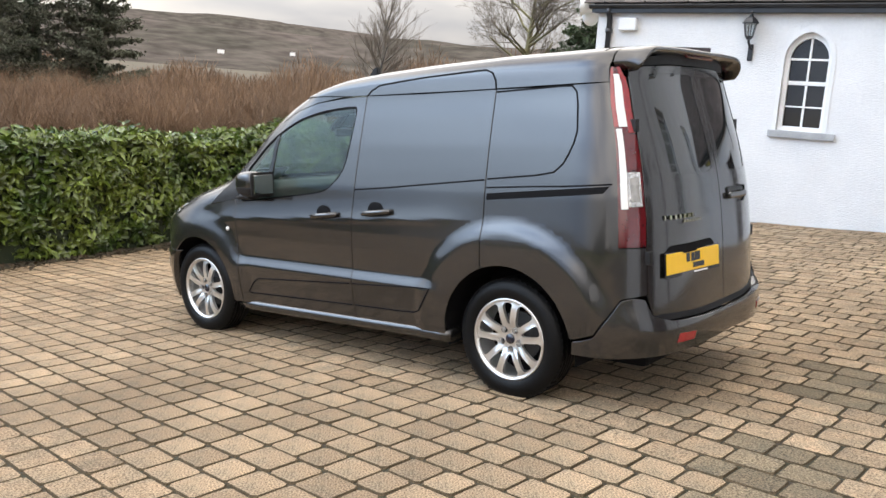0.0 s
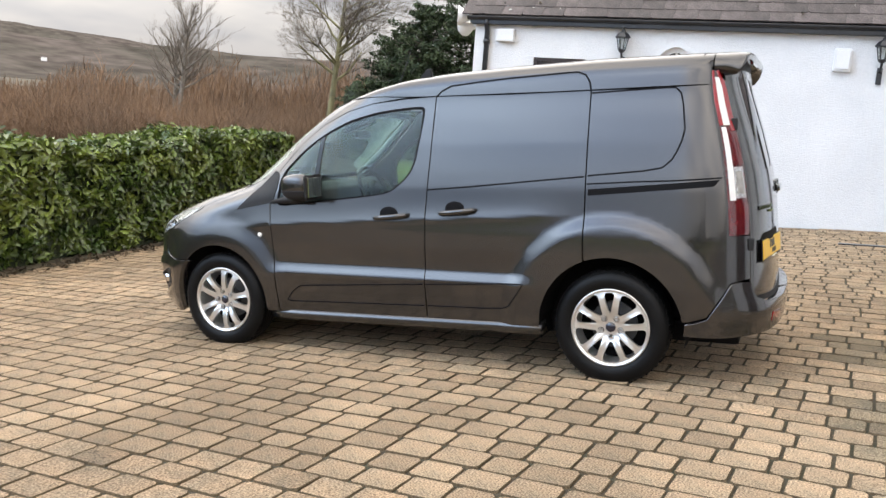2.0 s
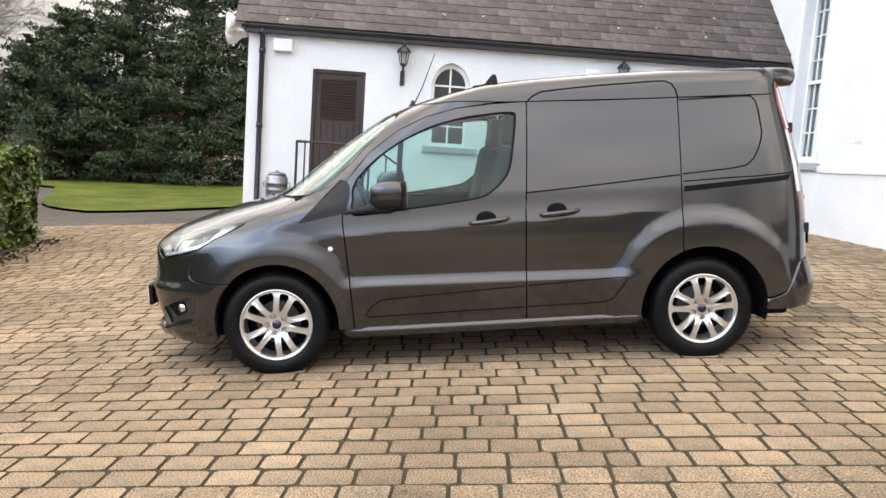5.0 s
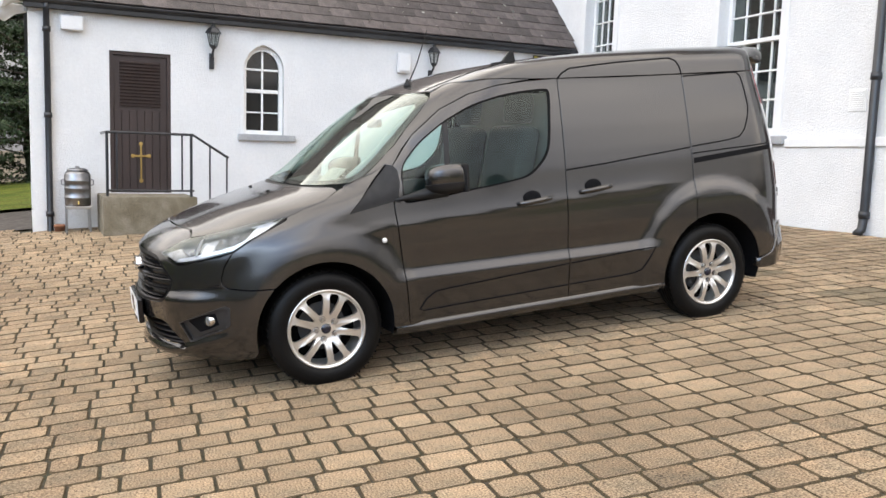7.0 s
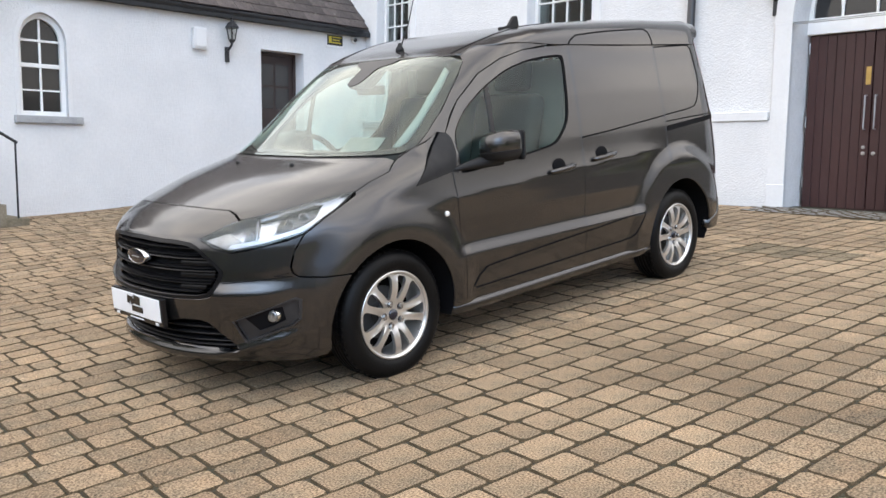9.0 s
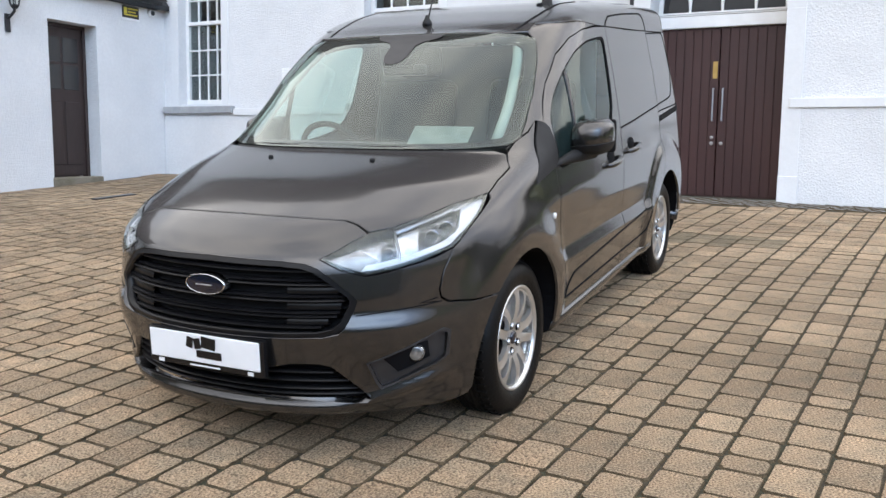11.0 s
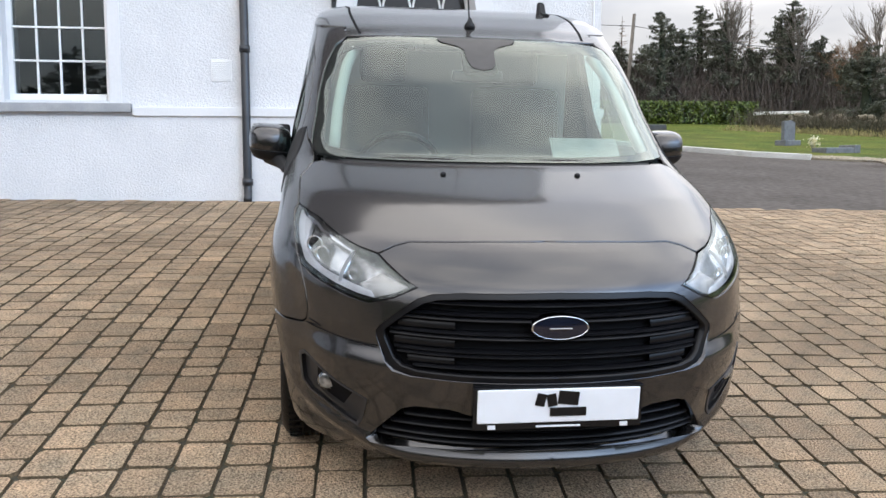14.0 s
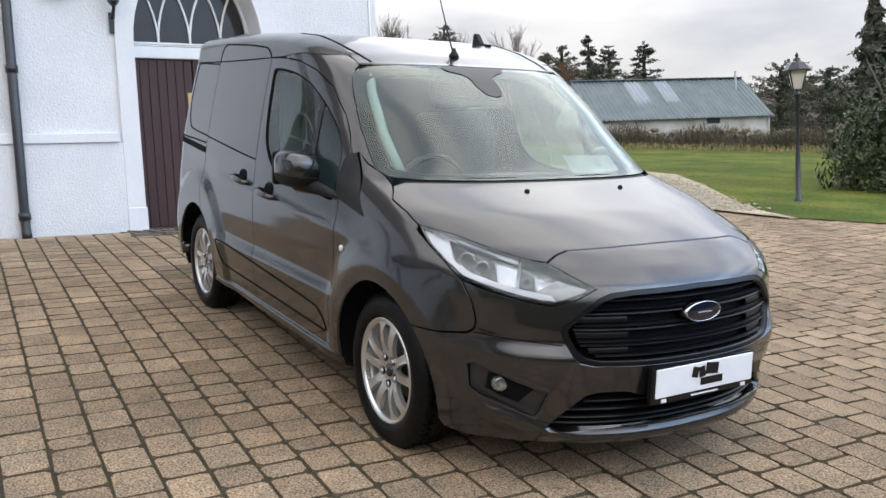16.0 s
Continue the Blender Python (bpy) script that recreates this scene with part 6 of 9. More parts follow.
def on_skin(x, y, z):
    """Where a place lies on the skin, as (X, z)."""
    b = BEND(z)
    if x < b:
        return b - 0.9 * math.atan2((b - x) / (b - NOSE(z)), y / HALF(z)), z
    if x > X_BACK:
        return X_BACK + 0.9 * math.atan2((x - X_BACK) / (TAIL(z) - X_BACK), y / HALF(z)), z
    return x, z


def at_xz(x, z):
    return on_skin(x, half_width(x, z) - flare(x, z), z)


def nose_yz(y, z):
    return on_skin(nose_x(y, z), y, z)


def tail_yz(y, z):
    return on_skin(tail_x(y, z), y, z)


def hood_skin(X, t):
    return skin(X, 0.88 + 0.30 * t)


def roof_skin(x, q):
    ze, zc = roof_e(x), roof_c(x)
    a = q / 0.9 * math.pi / 2
    s, c = math.sin(a), math.cos(a)
    p = roof_p(x)
    r = (abs(s) ** p + abs(c) ** p) ** (-1 / p)
    z = ze + (zc - ze) * r * c
    lean = 0.19 * sstep(-0.55, 0.15, x) * (z - ze)
    return Vector((x, (roof_w(x) - lean) * r * s, z))


def frame_at(fn, a, b, e=0.003):
    p = fn(a, b)
    n = (fn(a + e, b) - fn(a - e, b)).cross(fn(a, b + e) - fn(a, b - e))
    if n.length < 1e-12:
        n = Vector((0, 0, 1))
    n.normalize()
    core = Vector((max(-1.2, min(1.5, p.x)), 0, 0.75 if p.z < 1.2 else 1.1))
    return p, (n if n.dot(p - core) > 0 else -n)


def panel(name, poly, fn, material, parent, step=0.032, flange=0.014, lift=0.0, holes=(), label="", sides=(1,), both=False, rim=0.0025):
    """Sheet metal or glass of a given outline on the skin, with turned-in edges. sides: 1 near, -1 far; both: one piece across the middle."""
    v, tris, rims = tri2d(poly, holes, step)
    fr = [frame_at(fn, a, b) for a, b in v]
    co, no = [p + n * lift for p, n in fr], [n for _, n in fr]
    faces = []
    for t in tris:
        a, b, c = (co[k] for k in t)
        faces.append(tuple(t) if (b - a).cross(c - a).dot(no[t[0]]) > 0 else tuple(t[::-1]))
    if flange:
        for r in rims:
            f2 = [frame_at(fn, a, b) for a, b in r]
            pts, m, s = [p + n * lift for p, n in f2], len(r), len(co)
            outs = []
            for k in range(m):
                d = (pts[(k + 1) % m] - pts[k - 1]).normalized()
                o = d.cross(f2[k][1]).normalized()
                outs.append(o)
            # which way is out of the sheet
            test = Vector(r[0])
            mid = pts[0] + outs[0] * 0.01
            q = min(range(len(v)), key=lambda i: (co[i] - mid).length if (co[i] - pts[0]).length > 0.004 else 9)
            sgn = -1.0 if (co[q] - pts[0]).dot(outs[0]) > 0 else 1.0
            for k in range(m):
                n, o = f2[k][1], outs[k] * sgn
                co += [pts[k], pts[k] - n * rim, pts[k] - n * flange]
                no += [n, (n + o).normalized(), o]
            for k in range(m):
                a, b = s + 3 * k, s + 3 * ((k + 1) % m)
                for j in (0, 1):
                    qd = (a + j, b + j, b + j + 1, a + j + 1)
                    nn = (co[qd[1]] - co[qd[0]]).cross(co[qd[2]] - co[qd[0]])
                    faces.append(qd if nn.dot(no[a + j + 1]) > 0 else qd[::-1])
    made = []
    for s in sides:
        cs = [Vector((p.x, p.y * s, p.z)) for p in co]
        ns = [Vector((n.x, n.y * s, n.z)) for n in no]
        fs = faces if s > 0 else [f[::-1] for f in faces]
        if both:
            k = len(cs)
            fs = fs + [tuple(i + k for i in f[::-1]) for f in fs]
            cs, ns = cs + [Vector((p.x, -p.y, p.z)) for p in cs], ns + [Vector((n.x, -n.y, n.z)) for n in ns]
        me = bpy.data.meshes.new(name)
        me.from_pydata([tuple(p) for p in cs], [], fs)
        me.materials.append(material)
        me.shade_smooth()
        me.normals_split_custom_set_from_vertices([tuple(n) for n in ns])
        ob = new(name, me)
        ob.parent = parent
        if label:
            tagged(ob, label)
        made.append(ob)
    return made


def seam(name, line, fn, parent, width=0.010, lift=0.002, material=None, sides=(1,), closed=False):
    """A strip along the skin; black ones draw the shade in shut lines and grooves."""
    pts = []
    seq = line + ([line[0]] if closed else [])
    for (ax, ay), (bx, by) in zip(seq, seq[1:]):
        n = max(1, int(math.hypot(bx - ax, by - ay) / 0.03))
        pts += [(ax + (bx - ax) * k / n, ay + (by - ay) * k / n) for k in range(n)]
    pts.append(seq[-1])
    fr = [frame_at(fn, *p) for p in pts]
    for s in sides:
        bm = bmesh.new()
        rows = []
        for k, (p, n) in enumerate(fr):
            d = (fr[min(k + 1, len(fr) - 1)][0] - fr[max(0, k - 1)][0]).normalized()
            o = d.cross(n).normalized() * width / 2
            rows.append([bm.verts.new((q.x, q.y * s, q.z)) for q in (p - o - n * 0.002, p - o * 0.85 + n * lift, p + o * 0.85 + n * lift, p + o - n * 0.002)])
        for a, b in zip(rows, rows[1:]):
            for k in range(3):
                bm.faces.new((a[k], b[k], b[k + 1], a[k + 1]))
        bmesh.ops.recalc_face_normals(bm, faces=list(bm.faces))
        part(name, bm, material or M_GAP, parent)


# van materials
M_PAINT = shade("dark_grey_metallic_paint", (0.047, 0.0456, 0.046), (0.042, 0.0408, 0.0414), scale=900, rough=0.26, metal=0.8, coat=1.0)
M_PAINT.node_tree.nodes["Principled BSDF"].inputs["Coat IOR"].default_value = 1.53
M_PAINT.node_tree.nodes["Principled BSDF"].inputs["Specular Tint"].default_value = (0.65, 0.65, 0.65, 1)
M_PAINT.node_tree.nodes["Principled BSDF"].inputs["Coat Roughness"].default_value = 0.095
M_GAP = shade("shut_line_black", (0.005, 0.005, 0.006), rough=0.8, spec=0.12)
M_PLASTIC = shade("black_textured_plastic", (0.010, 0.010, 0.011), (0.016, 0.016, 0.017), scale=20, rough=0.6, spec=0.3, bump=0.08)
M_GLOSSBLK = shade("gloss_black_trim", (0.007, 0.007, 0.008), rough=0.22, spec=0.35)
M_FOGTRIM = shade("dark_grey_bumper_trim", (0.026, 0.025, 0.026), (0.032, 0.031, 0.032), scale=20, rough=0.38, spec=0.4)
M_GRILLE = shade("satin_black_grille", (0.004, 0.004, 0.005), (0.007, 0.007, 0.008), scale=12, rough=0.34, spec=0.25)
M_RUBBER = shade("tyre_rubber", (0.0035, 0.0035, 0.0038), (0.0055, 0.0055, 0.0055), scale=6, rough=0.45, spec=0.15, bump=0.12)
M_ALLOY = shade("silver_alloy", (0.72, 0.715, 0.70), (0.64, 0.635, 0.625), scale=8, rough=0.30, metal=0.85, coat=0.4)
M_CHROME = shade("chrome", (0.72, 0.73, 0.75), rough=0.08, metal=1.0)
M_REFL = shade("headlight_reflector", (0.62, 0.62, 0.62), (0.42, 0.42, 0.43), scale=40, rough=0.2, metal=0.85, bump=0.5, bump_scale=70)
M_DRL = shade("white_light_guide", (0.66, 0.67, 0.69), (0.54, 0.55, 0.57), scale=14, rough=0.28, metal=0.35)
M_LAMPDARK = shade("smoked_chrome", (0.03, 0.03, 0.032), (0.16, 0.16, 0.165), scale=45, rough=0.16, metal=0.85, bump=0.6, bump_scale=60, spread=0.08)
M_CHROME2 = shade("satin_reflector", (0.62, 0.64, 0.66), (0.40, 0.42, 0.44), scale=18, rough=0.22, metal=0.9)
M_LENS = glass("headlight_lens", (0.97, 0.98, 1.0), 0.0, 0.97)
M_GLASS = glass("green_tinted_glass", (0.66, 0.84, 0.80), 0.0, 0.92, 0.95)
M_SCREEN = glass("windscreen_glass", (0.80, 0.94, 0.88), 0.0, 0.93, 1.7, 0.40)
M_DARKGLASS = shade("privacy_glass", (0.008, 0.009, 0.010), rough=0.04, coat=0.6)
M_FOG = shade("fog_lamp_glass", (0.42, 0.43, 0.44), (0.20, 0.21, 0.22), scale=60, rough=0.12, metal=0.7)
M_AMBERED = shade("grey_indicator_lens", (0.22, 0.21, 0.20), (0.34, 0.33, 0.31), scale=30, rough=0.15, coat=1.0)
M_RED = shade("red_lens", (0.27, 0.006, 0.010), (0.22, 0.004, 0.008), scale=20, rough=0.12, coat=1.0)
M_DARKRED = shade("deep_red_lens", (0.10, 0.004, 0.007), (0.075, 0.003, 0.006), scale=20, rough=0.10, coat=1.0)
M_CLEARLENS = shade("clear_white_lens", (0.76, 0.75, 0.73), (0.72, 0.70, 0.69), scale=12, rough=0.12, coat=1.0)
M_YELLOW = shade("yellow_plate", (0.83, 0.50, 0.015), (0.80, 0.47, 0.012), scale=10, rough=0.35)
M_PLATE = shade("white_plate", (0.80, 0.81, 0.83), (0.76, 0.77, 0.79), scale=10, rough=0.3)
M_BADGE = shade("dark_blue_badge", (0.007, 0.009, 0.020), rough=0.15, coat=0.6)
M_CABIN = shade("grey_cabin_trim", (0.045, 0.046, 0.048), (0.06, 0.06, 0.062), scale=6, rough=0.75, bump=0.1)
M_SEAT = shade("dark_seat_cloth", (0.050, 0.050, 0.053), (0.065, 0.065, 0.069), scale=9, rough=0.9, bump=0.06, fine=0.05)
M_BULK = shade("grey_bulkhead", (0.34, 0.345, 0.335), (0.30, 0.305, 0.295), scale=3, rough=0.6)
M_TRIM = shade("pale_pillar_trim", (0.40, 0.41, 0.39), (0.36, 0.37, 0.35), scale=6, rough=0.8)
M_PAPER = shade("printed_paper", (0.26, 0.27, 0.26), (0.20, 0.21, 0.20), scale=20, rough=0.7)

M_VAN = Matrix(((0.993942, -0.001614, -0.109892, 0), (0.0, 0.999892, -0.014690, 0), (0.109904, 0.014601, 0.993835, 0), (0, 0, 0, 1)))
van = thing("panel_van", "dark grey metallic panel van parked on block paving", "van")
BOTH = (1, -1)


def arc(cx, cz, r, a0, a1, n=18):
    return [(cx + r * math.cos(radians(a0 + (a1 - a0) * k / n)), cz + r * math.sin(radians(a0 + (a1 - a0) * k / n))) for k in range(n + 1)]


def xz(points):
    """Side outline in metres along and up, laid on the skin, with extra points so that bends follow it."""
    out = []
    for (ax, az), (bx, bz) in zip(points, points[1:] + points[:1]):
        n = max(1, int(math.hypot(bx - ax, bz - az) / 0.06))
        out += [at_xz(ax + (bx - ax) * k / n, az + (bz - az) * k / n) for k in range(n)]
    return out


def xz_open(points):
    out = []
    for (ax, az), (bx, bz) in zip(points, points[1:]):
        n = max(1, int(math.hypot(bx - ax, bz - az) / 0.06))
        out += [at_xz(ax + (bx - ax) * k / n, az + (bz - az) * k / n) for k in range(n)]
    return out + [at_xz(*points[-1])]


FR, RR = 0.385, 0.405
# --- body sides ---
door_rear = [(0.246, 1.640), (0.232, 1.30), (0.213, 0.95), (0.208, 0.60), (0.208, 0.285)]
door_front = [(-0.846, 0.285), (-0.866, 0.585), (-0.895, 0.938), (-0.888, 1.030)]
door_top = [(-0.872, 1.185), (-0.725, 1.353), (-0.545, 1.486), (-0.362, 1.566), (-0.175, 1.611), (0.05, 1.632)]
side_glass = [(-0.838, 1.175), (-0.70, 1.315), (-0.544, 1.420), (-0.351, 1.510), (-0.139, 1.562), (0.10, 1.585), (0.183, 1.582), (0.178, 1.50), (0.142, 1.261), (0.115, 1.195), (0.07, 1.14), (-0.027, 1.066), (-0.20, 1.040), (-0.527, 1.005), (-0.80, 0.975), (-0.848, 0.985)]
def rounded(poly, n=2):
    """Corner cutting, so that a coarse outline bends smoothly."""
    for _ in range(n):
        poly = [q for a, b in zip(poly, poly[1:] + poly[:1]) for q in ((a[0] * 0.8 + b[0] * 0.2, a[1] * 0.8 + b[1] * 0.2), (a[0] * 0.2 + b[0] * 0.8, a[1] * 0.2 + b[1] * 0.8))]
    return poly


side_glass = rounded(side_glass)
door_poly = door_front + door_top + door_rear
panel("front_door", xz(door_poly), skin, M_PAINT, van, step=0.022, sides=BOTH, holes=[xz(side_glass)], label="grey front door skin")
panel("sliding_door", xz([(0.216, 0.285), (0.216, 0.60), (0.221, 0.95), (0.240, 1.30), (0.254, 1.640), (0.70, 1.636), (1.190, 1.640), (1.186, 1.30), (1.184, 0.95), (1.182, 0.718)] + arc(AXLE, HUBZ, RR, 111, 186, 12) + [(0.94, 0.285)]), skin, M_PAINT, van, step=0.022, sides=BOTH, label="grey sliding side door")
tail_in = [(1.832, 1.70), (1.850, 1.558), (1.880, 1.436), (1.902, 1.33), (1.926, 1.152), (1.938, 1.044), (1.946, 0.92)]
quarter = [(1.190, 0.722), (1.192, 0.95), (1.194, 1.30), (1.198, 1.640), (1.50, 1.640), (1.80, 1.648)]
q_path = quarter + [(1.835, 1.652)] + tail_in[1:] + [(1.950, 0.853)]
q_rear = [tail_yz(0.709, z) for z in (0.848, 0.79, 0.74, 0.69, 0.64, 0.618)]
q_foot = [(1.966, 0.605), (1.915, 0.523), (1.853, 0.425), (1.76, 0.395)] + arc(AXLE, HUBZ, RR, 10, 109, 16)
panel("quarter_panel", xz_open(q_path) + q_rear + xz_open(q_foot), skin, M_PAINT, van, sides=BOTH, label="grey rear quarter panel over the wheel arch")
hood_edge = [(-1.49, 0.955), (-1.40, 0.990), (-1.268, 1.028), (-1.19, 1.070)]
fender = [(-0.854, 0.285), (-0.874, 0.585), (-0.903, 0.938), (-0.905, 0.998), (-1.165, 0.948), (-0.915, 1.195), (-0.985, 1.152), (-1.08, 1.118), (-1.172, 1.078)] + hood_edge[::-1][1:] + [(-1.50, 0.94), (-1.60, 0.895), (-1.69, 0.852), (-1.79, 0.792), (-1.838, 0.720), (-1.858, 0.655), (-1.852, 0.625), (-1.83, 0.608), (-1.736, 0.595), (-1.650, 0.594)] + arc(-AXLE, HUBZ, FR, 135, -4, 20) + [(-0.94, 0.285)]
panel("front_wing", xz(fender), skin, M_PAINT, van, sides=BOTH, label="grey front wing over the wheel arch")
panel("mirror_sail", xz([(-1.160, 0.948), (-1.03, 1.071), (-0.900, 1.194), (-0.868, 1.186), (-0.852, 1.165), (-0.856, 1.08), (-0.860, 0.985), (-0.905, 0.994)]), skin, M_PLASTIC, van, sides=BOTH, lift=0.004, flange=0.012, step=0.02, label="black triangular trim ahead of the window")
# window surround, glass and divider
inner = [(-0.40 + (x + 0.40) * 0.976, 1.27 + (z - 1.27) * 0.960) for x, z in side_glass]
panel("window_seal", xz(side_glass), skin, M_GAP, van, sides=BOTH, holes=[xz(inner)], lift=-0.003, flange=0.01, step=0.05, label="black window rubber")
panel("side_window", xz(inner), skin, M_GLASS, van, sides=BOTH, lift=-0.008, flange=0.0, label="tinted cab side window")
panel("window_divider", xz([(-0.545, 1.405), (-0.515, 1.418), (-0.552, 1.020), (-0.585, 1.016)]), skin, M_GLOSSBLK, van, sides=BOTH, lift=-0.002, flange=0.01)
# pressed panels and mouldings: black strips paint the shade of their grooves
seam("load_panel_groove", [at_xz(x, z) for x, z in [(0.228, 1.088), (0.5, 1.108), (0.8, 1.135), (1.18, 1.168)]], skin, van, 0.010, sides=BOTH)
qp = [(1.200, 1.628), (1.60, 1.642), (1.655, 1.640), (1.684, 1.612), (1.698, 1.55), (1.712, 1.42), (1.700, 1.36), (1.675, 1.30), (1.602, 1.215), (1.50, 1.198), (1.200, 1.173)]
seam("quarter_panel_groove", [at_xz(x, z) for x, z in qp], skin, van, 0.010, sides=BOTH)
mould = [(0.20, 0.385), (-0.60, 0.362), (-0.76, 0.356), (-0.785, 0.368), (-0.74, 0.425), (-0.684, 0.462), (-0.60, 0.470), (0.20, 0.520)]
seam("moulding_groove", [at_xz(x, z) for x, z in mould], skin, van, 0.008, lift=0.0035, sides=BOTH)
seam("moulding_groove", [at_xz(x, z) for x, z in [(0.222, 0.521), (0.60, 0.543), (0.842, 0.556), (0.79, 0.478), (0.745, 0.418), (0.70, 0.400), (0.60, 0.394), (0.222, 0.386)]], skin, van, 0.008, lift=0.0035, sides=BOTH)
rail = [(1.205, 1.064), (1.870, 1.116), (1.895, 1.150), (1.205, 1.098)]
panel("slide_rail", xz(rail), skin, M_GAP, van, sides=BOTH, lift=0.005, flange=0.006, label="black sliding door rail")
seam("rail_groove", [at_xz(x, z) for x, z in [(1.200, 1.128), (1.5, 1.142), (1.905, 1.160)]], skin, van, 0.009, lift=0.004, sides=BOTH)
# sills
for s in BOTH:
    bm = bmesh.new()
    rows = []
    for k in range(25):
        x = -0.925 + 1.86 * k / 24
        z = 0.228 + 0.030 * (x + 0.945) / 1.88
        w = HALF(0.3) + flare(x, 0.26) * 0.6 - 0.012 - 0.03 * (1 - sstep(0.0, 0.10, k / 24))
        rows.append([bm.verts.new((x, -s * yy, z + dz)) for yy, dz in ((w - 0.10, 0.07), (w + 0.006, 0.068), (w + 0.022, 0.052), (w + 0.026, 0.030), (w + 0.014, 0.006), (w - 0.03, -0.012), (w - 0.12, 0.0))])
    for a, b in zip(rows, rows[1:]):
        for k in range(6):
            bm.faces.new((a[k], b[k], b[k + 1], a[k + 1]))
    bm.faces.new(rows[0])
    bm.faces.new(rows[-1][::-1])
    bmesh.ops.recalc_face_normals(bm, faces=list(bm.faces))
    part("sill_skirt", bm, M_PAINT, van, "grey side skirt under the doors", True)


def door_handle(x, z, s):
    w = half_width(x + 0.08, z)
    # shallow black disc on the door: the finger recess's shade as colour
    bowl = lathe([(0.0, -0.004), (0.036, -0.004), (0.044, -0.001), (0.047, 0.004)], 20, None, "Y", caps=False)
    bmesh.ops.transform(bowl, matrix=Matrix.Translation((x + 0.10, -s * (w - 0.001), z + 0.014)) @ Matrix.Diagonal((1.35, s, 1.0, 1)), verts=list(bowl.verts))
    part("handle_bowl_shade", bowl, M_GAP, van, "dark disc painted as the shade of the finger recess", True)
    pts = [(x, w - 0.004, z - 0.012), (x + 0.02, w + 0.022, z - 0.010), (x + 0.08, w + 0.032, z - 0.004), (x + 0.16, w + 0.032, z + 0.004), (x + 0.215, w + 0.022, z + 0.010), (x + 0.235, w - 0.004, z + 0.012)]
    h = tube([(a, -s * b, c) for a, b, c in pts], 0, 10, None, [0.012, 0.015, 0.016, 0.016, 0.015, 0.012])
    part("door_handle", h, M_PAINT, van, "body-coloured pull handle", True)


for s in BOTH:
    door_handle(-0.128, 0.925, s)
    door_handle(0.308, 0.962, s)
    d = lathe([(0.0, 0.010), (0.011, 0.009), (0.0145, 0.004), (0.0155, -0.003)], 18, None, "Y")
    bmesh.ops.transform(d, matrix=Matrix.Translation((-0.977, -s * (half_width(-0.977, 0.786) + 0.001), 0.786)) @ Matrix.Diagonal((1, -s, 1, 1)), verts=list(d.verts))
    part("side_repeater", d, M_CLEARLENS, van, "small clear side repeater lamp", True)

# --- nose: bumper with its openings, bonnet, lamps ---
def mid_line(z0, z1):
    n = max(2, int(abs(z1 - z0) / 0.012))
    return [(0.0, z0 + (z1 - z0) * k / n) for k in range(n + 1)]


grille_o = [(0.0, 0.790), (0.30, 0.784), (0.385, 0.776), (0.430, 0.760), (0.480, 0.722), (0.545, 0.662), (0.556, 0.645), (0.552, 0.622), (0.524, 0.556), (0.500, 0.530), (0.45, 0.517), (0.30, 0.513), (0.0, 0.512)]
low_o = [(0.0, 0.398), (0.26, 0.400), (0.33, 0.418), (0.43, 0.418), (0.47, 0.405), (0.57, 0.275), (0.555, 0.262), (0.40, 0.270), (0.0, 0.280)]
fog_o = [(0.572, 0.415), (0.70, 0.474), (0.772, 0.512), (0.784, 0.500), (0.772, 0.405), (0.748, 0.376), (0.70, 0.352), (0.64, 0.322), (0.60, 0.306), (0.590, 0.330)]
hl_low = [(0.425, 0.790), (0.50, 0.752), (0.578, 0.726), (0.641, 0.735)]
bump = mid_line(0.790, 0.910)[1:] + [(0.0, 0.910), (0.20, 0.908), (0.36, 0.903), (0.435, 0.900), (0.485, 0.888), (0.535, 0.866), (0.50, 0.838), (0.455, 0.806)] + hl_low
bump_n = [nose_yz(y, z) for y, z in bump]
seam_x = [(-2.0, 0.738), (-1.93, 0.755), (-1.86, 0.770), (-1.800, 0.790), (-1.846, 0.718), (-1.866, 0.655), (-1.860, 0.620), (-1.834, 0.600), (-1.736, 0.587), (-1.650, 0.586)]
bump_n += [at_xz(x, z) for x, z in seam_x] + [at_xz(x, z) for x, z in arc(-AXLE, HUBZ, FR, 137, 192, 8)]
bump_n += [at_xz(x, z) for x, z in ((-1.72, 0.215), (-1.80, 0.200))] + [nose_yz(y, z) for y, z in ((0.72, 0.198), (0.62, 0.203), (0.53, 0.208), (0.45, 0.216), (0.30, 0.228), (0.0, 0.234))]


def dense(poly, step=0.05):
    return resample(poly, step)


def front_skin(X, z):
    """The skin with the bumper's pressed edges: a lip low down and a shelf beside the grille."""
    p, n = frame_at(skin, X, z)
    y = abs(p.y)
    lip = 0.238 + 0.095 * max(0.0, (y - 0.42) / 0.33) ** 1.4
    out = 0.019 * math.exp(-((z - lip) / 0.027) ** 2) * (1 - sstep(0.70, 0.83, y))
    shelf = (1 - sstep(0.530, 0.606, z)) * sstep(0.33, 0.50, z)
    out += 0.017 * shelf * sstep(0.40, 0.56, y) * (1 - sstep(0.66, 0.82, y))
    return p + n * out


hole_f = dense([nose_yz(y, z) for y, z in fog_o])
cut = lambda pts: [nose_yz(max(y, 0.0), z) for y, z in pts]
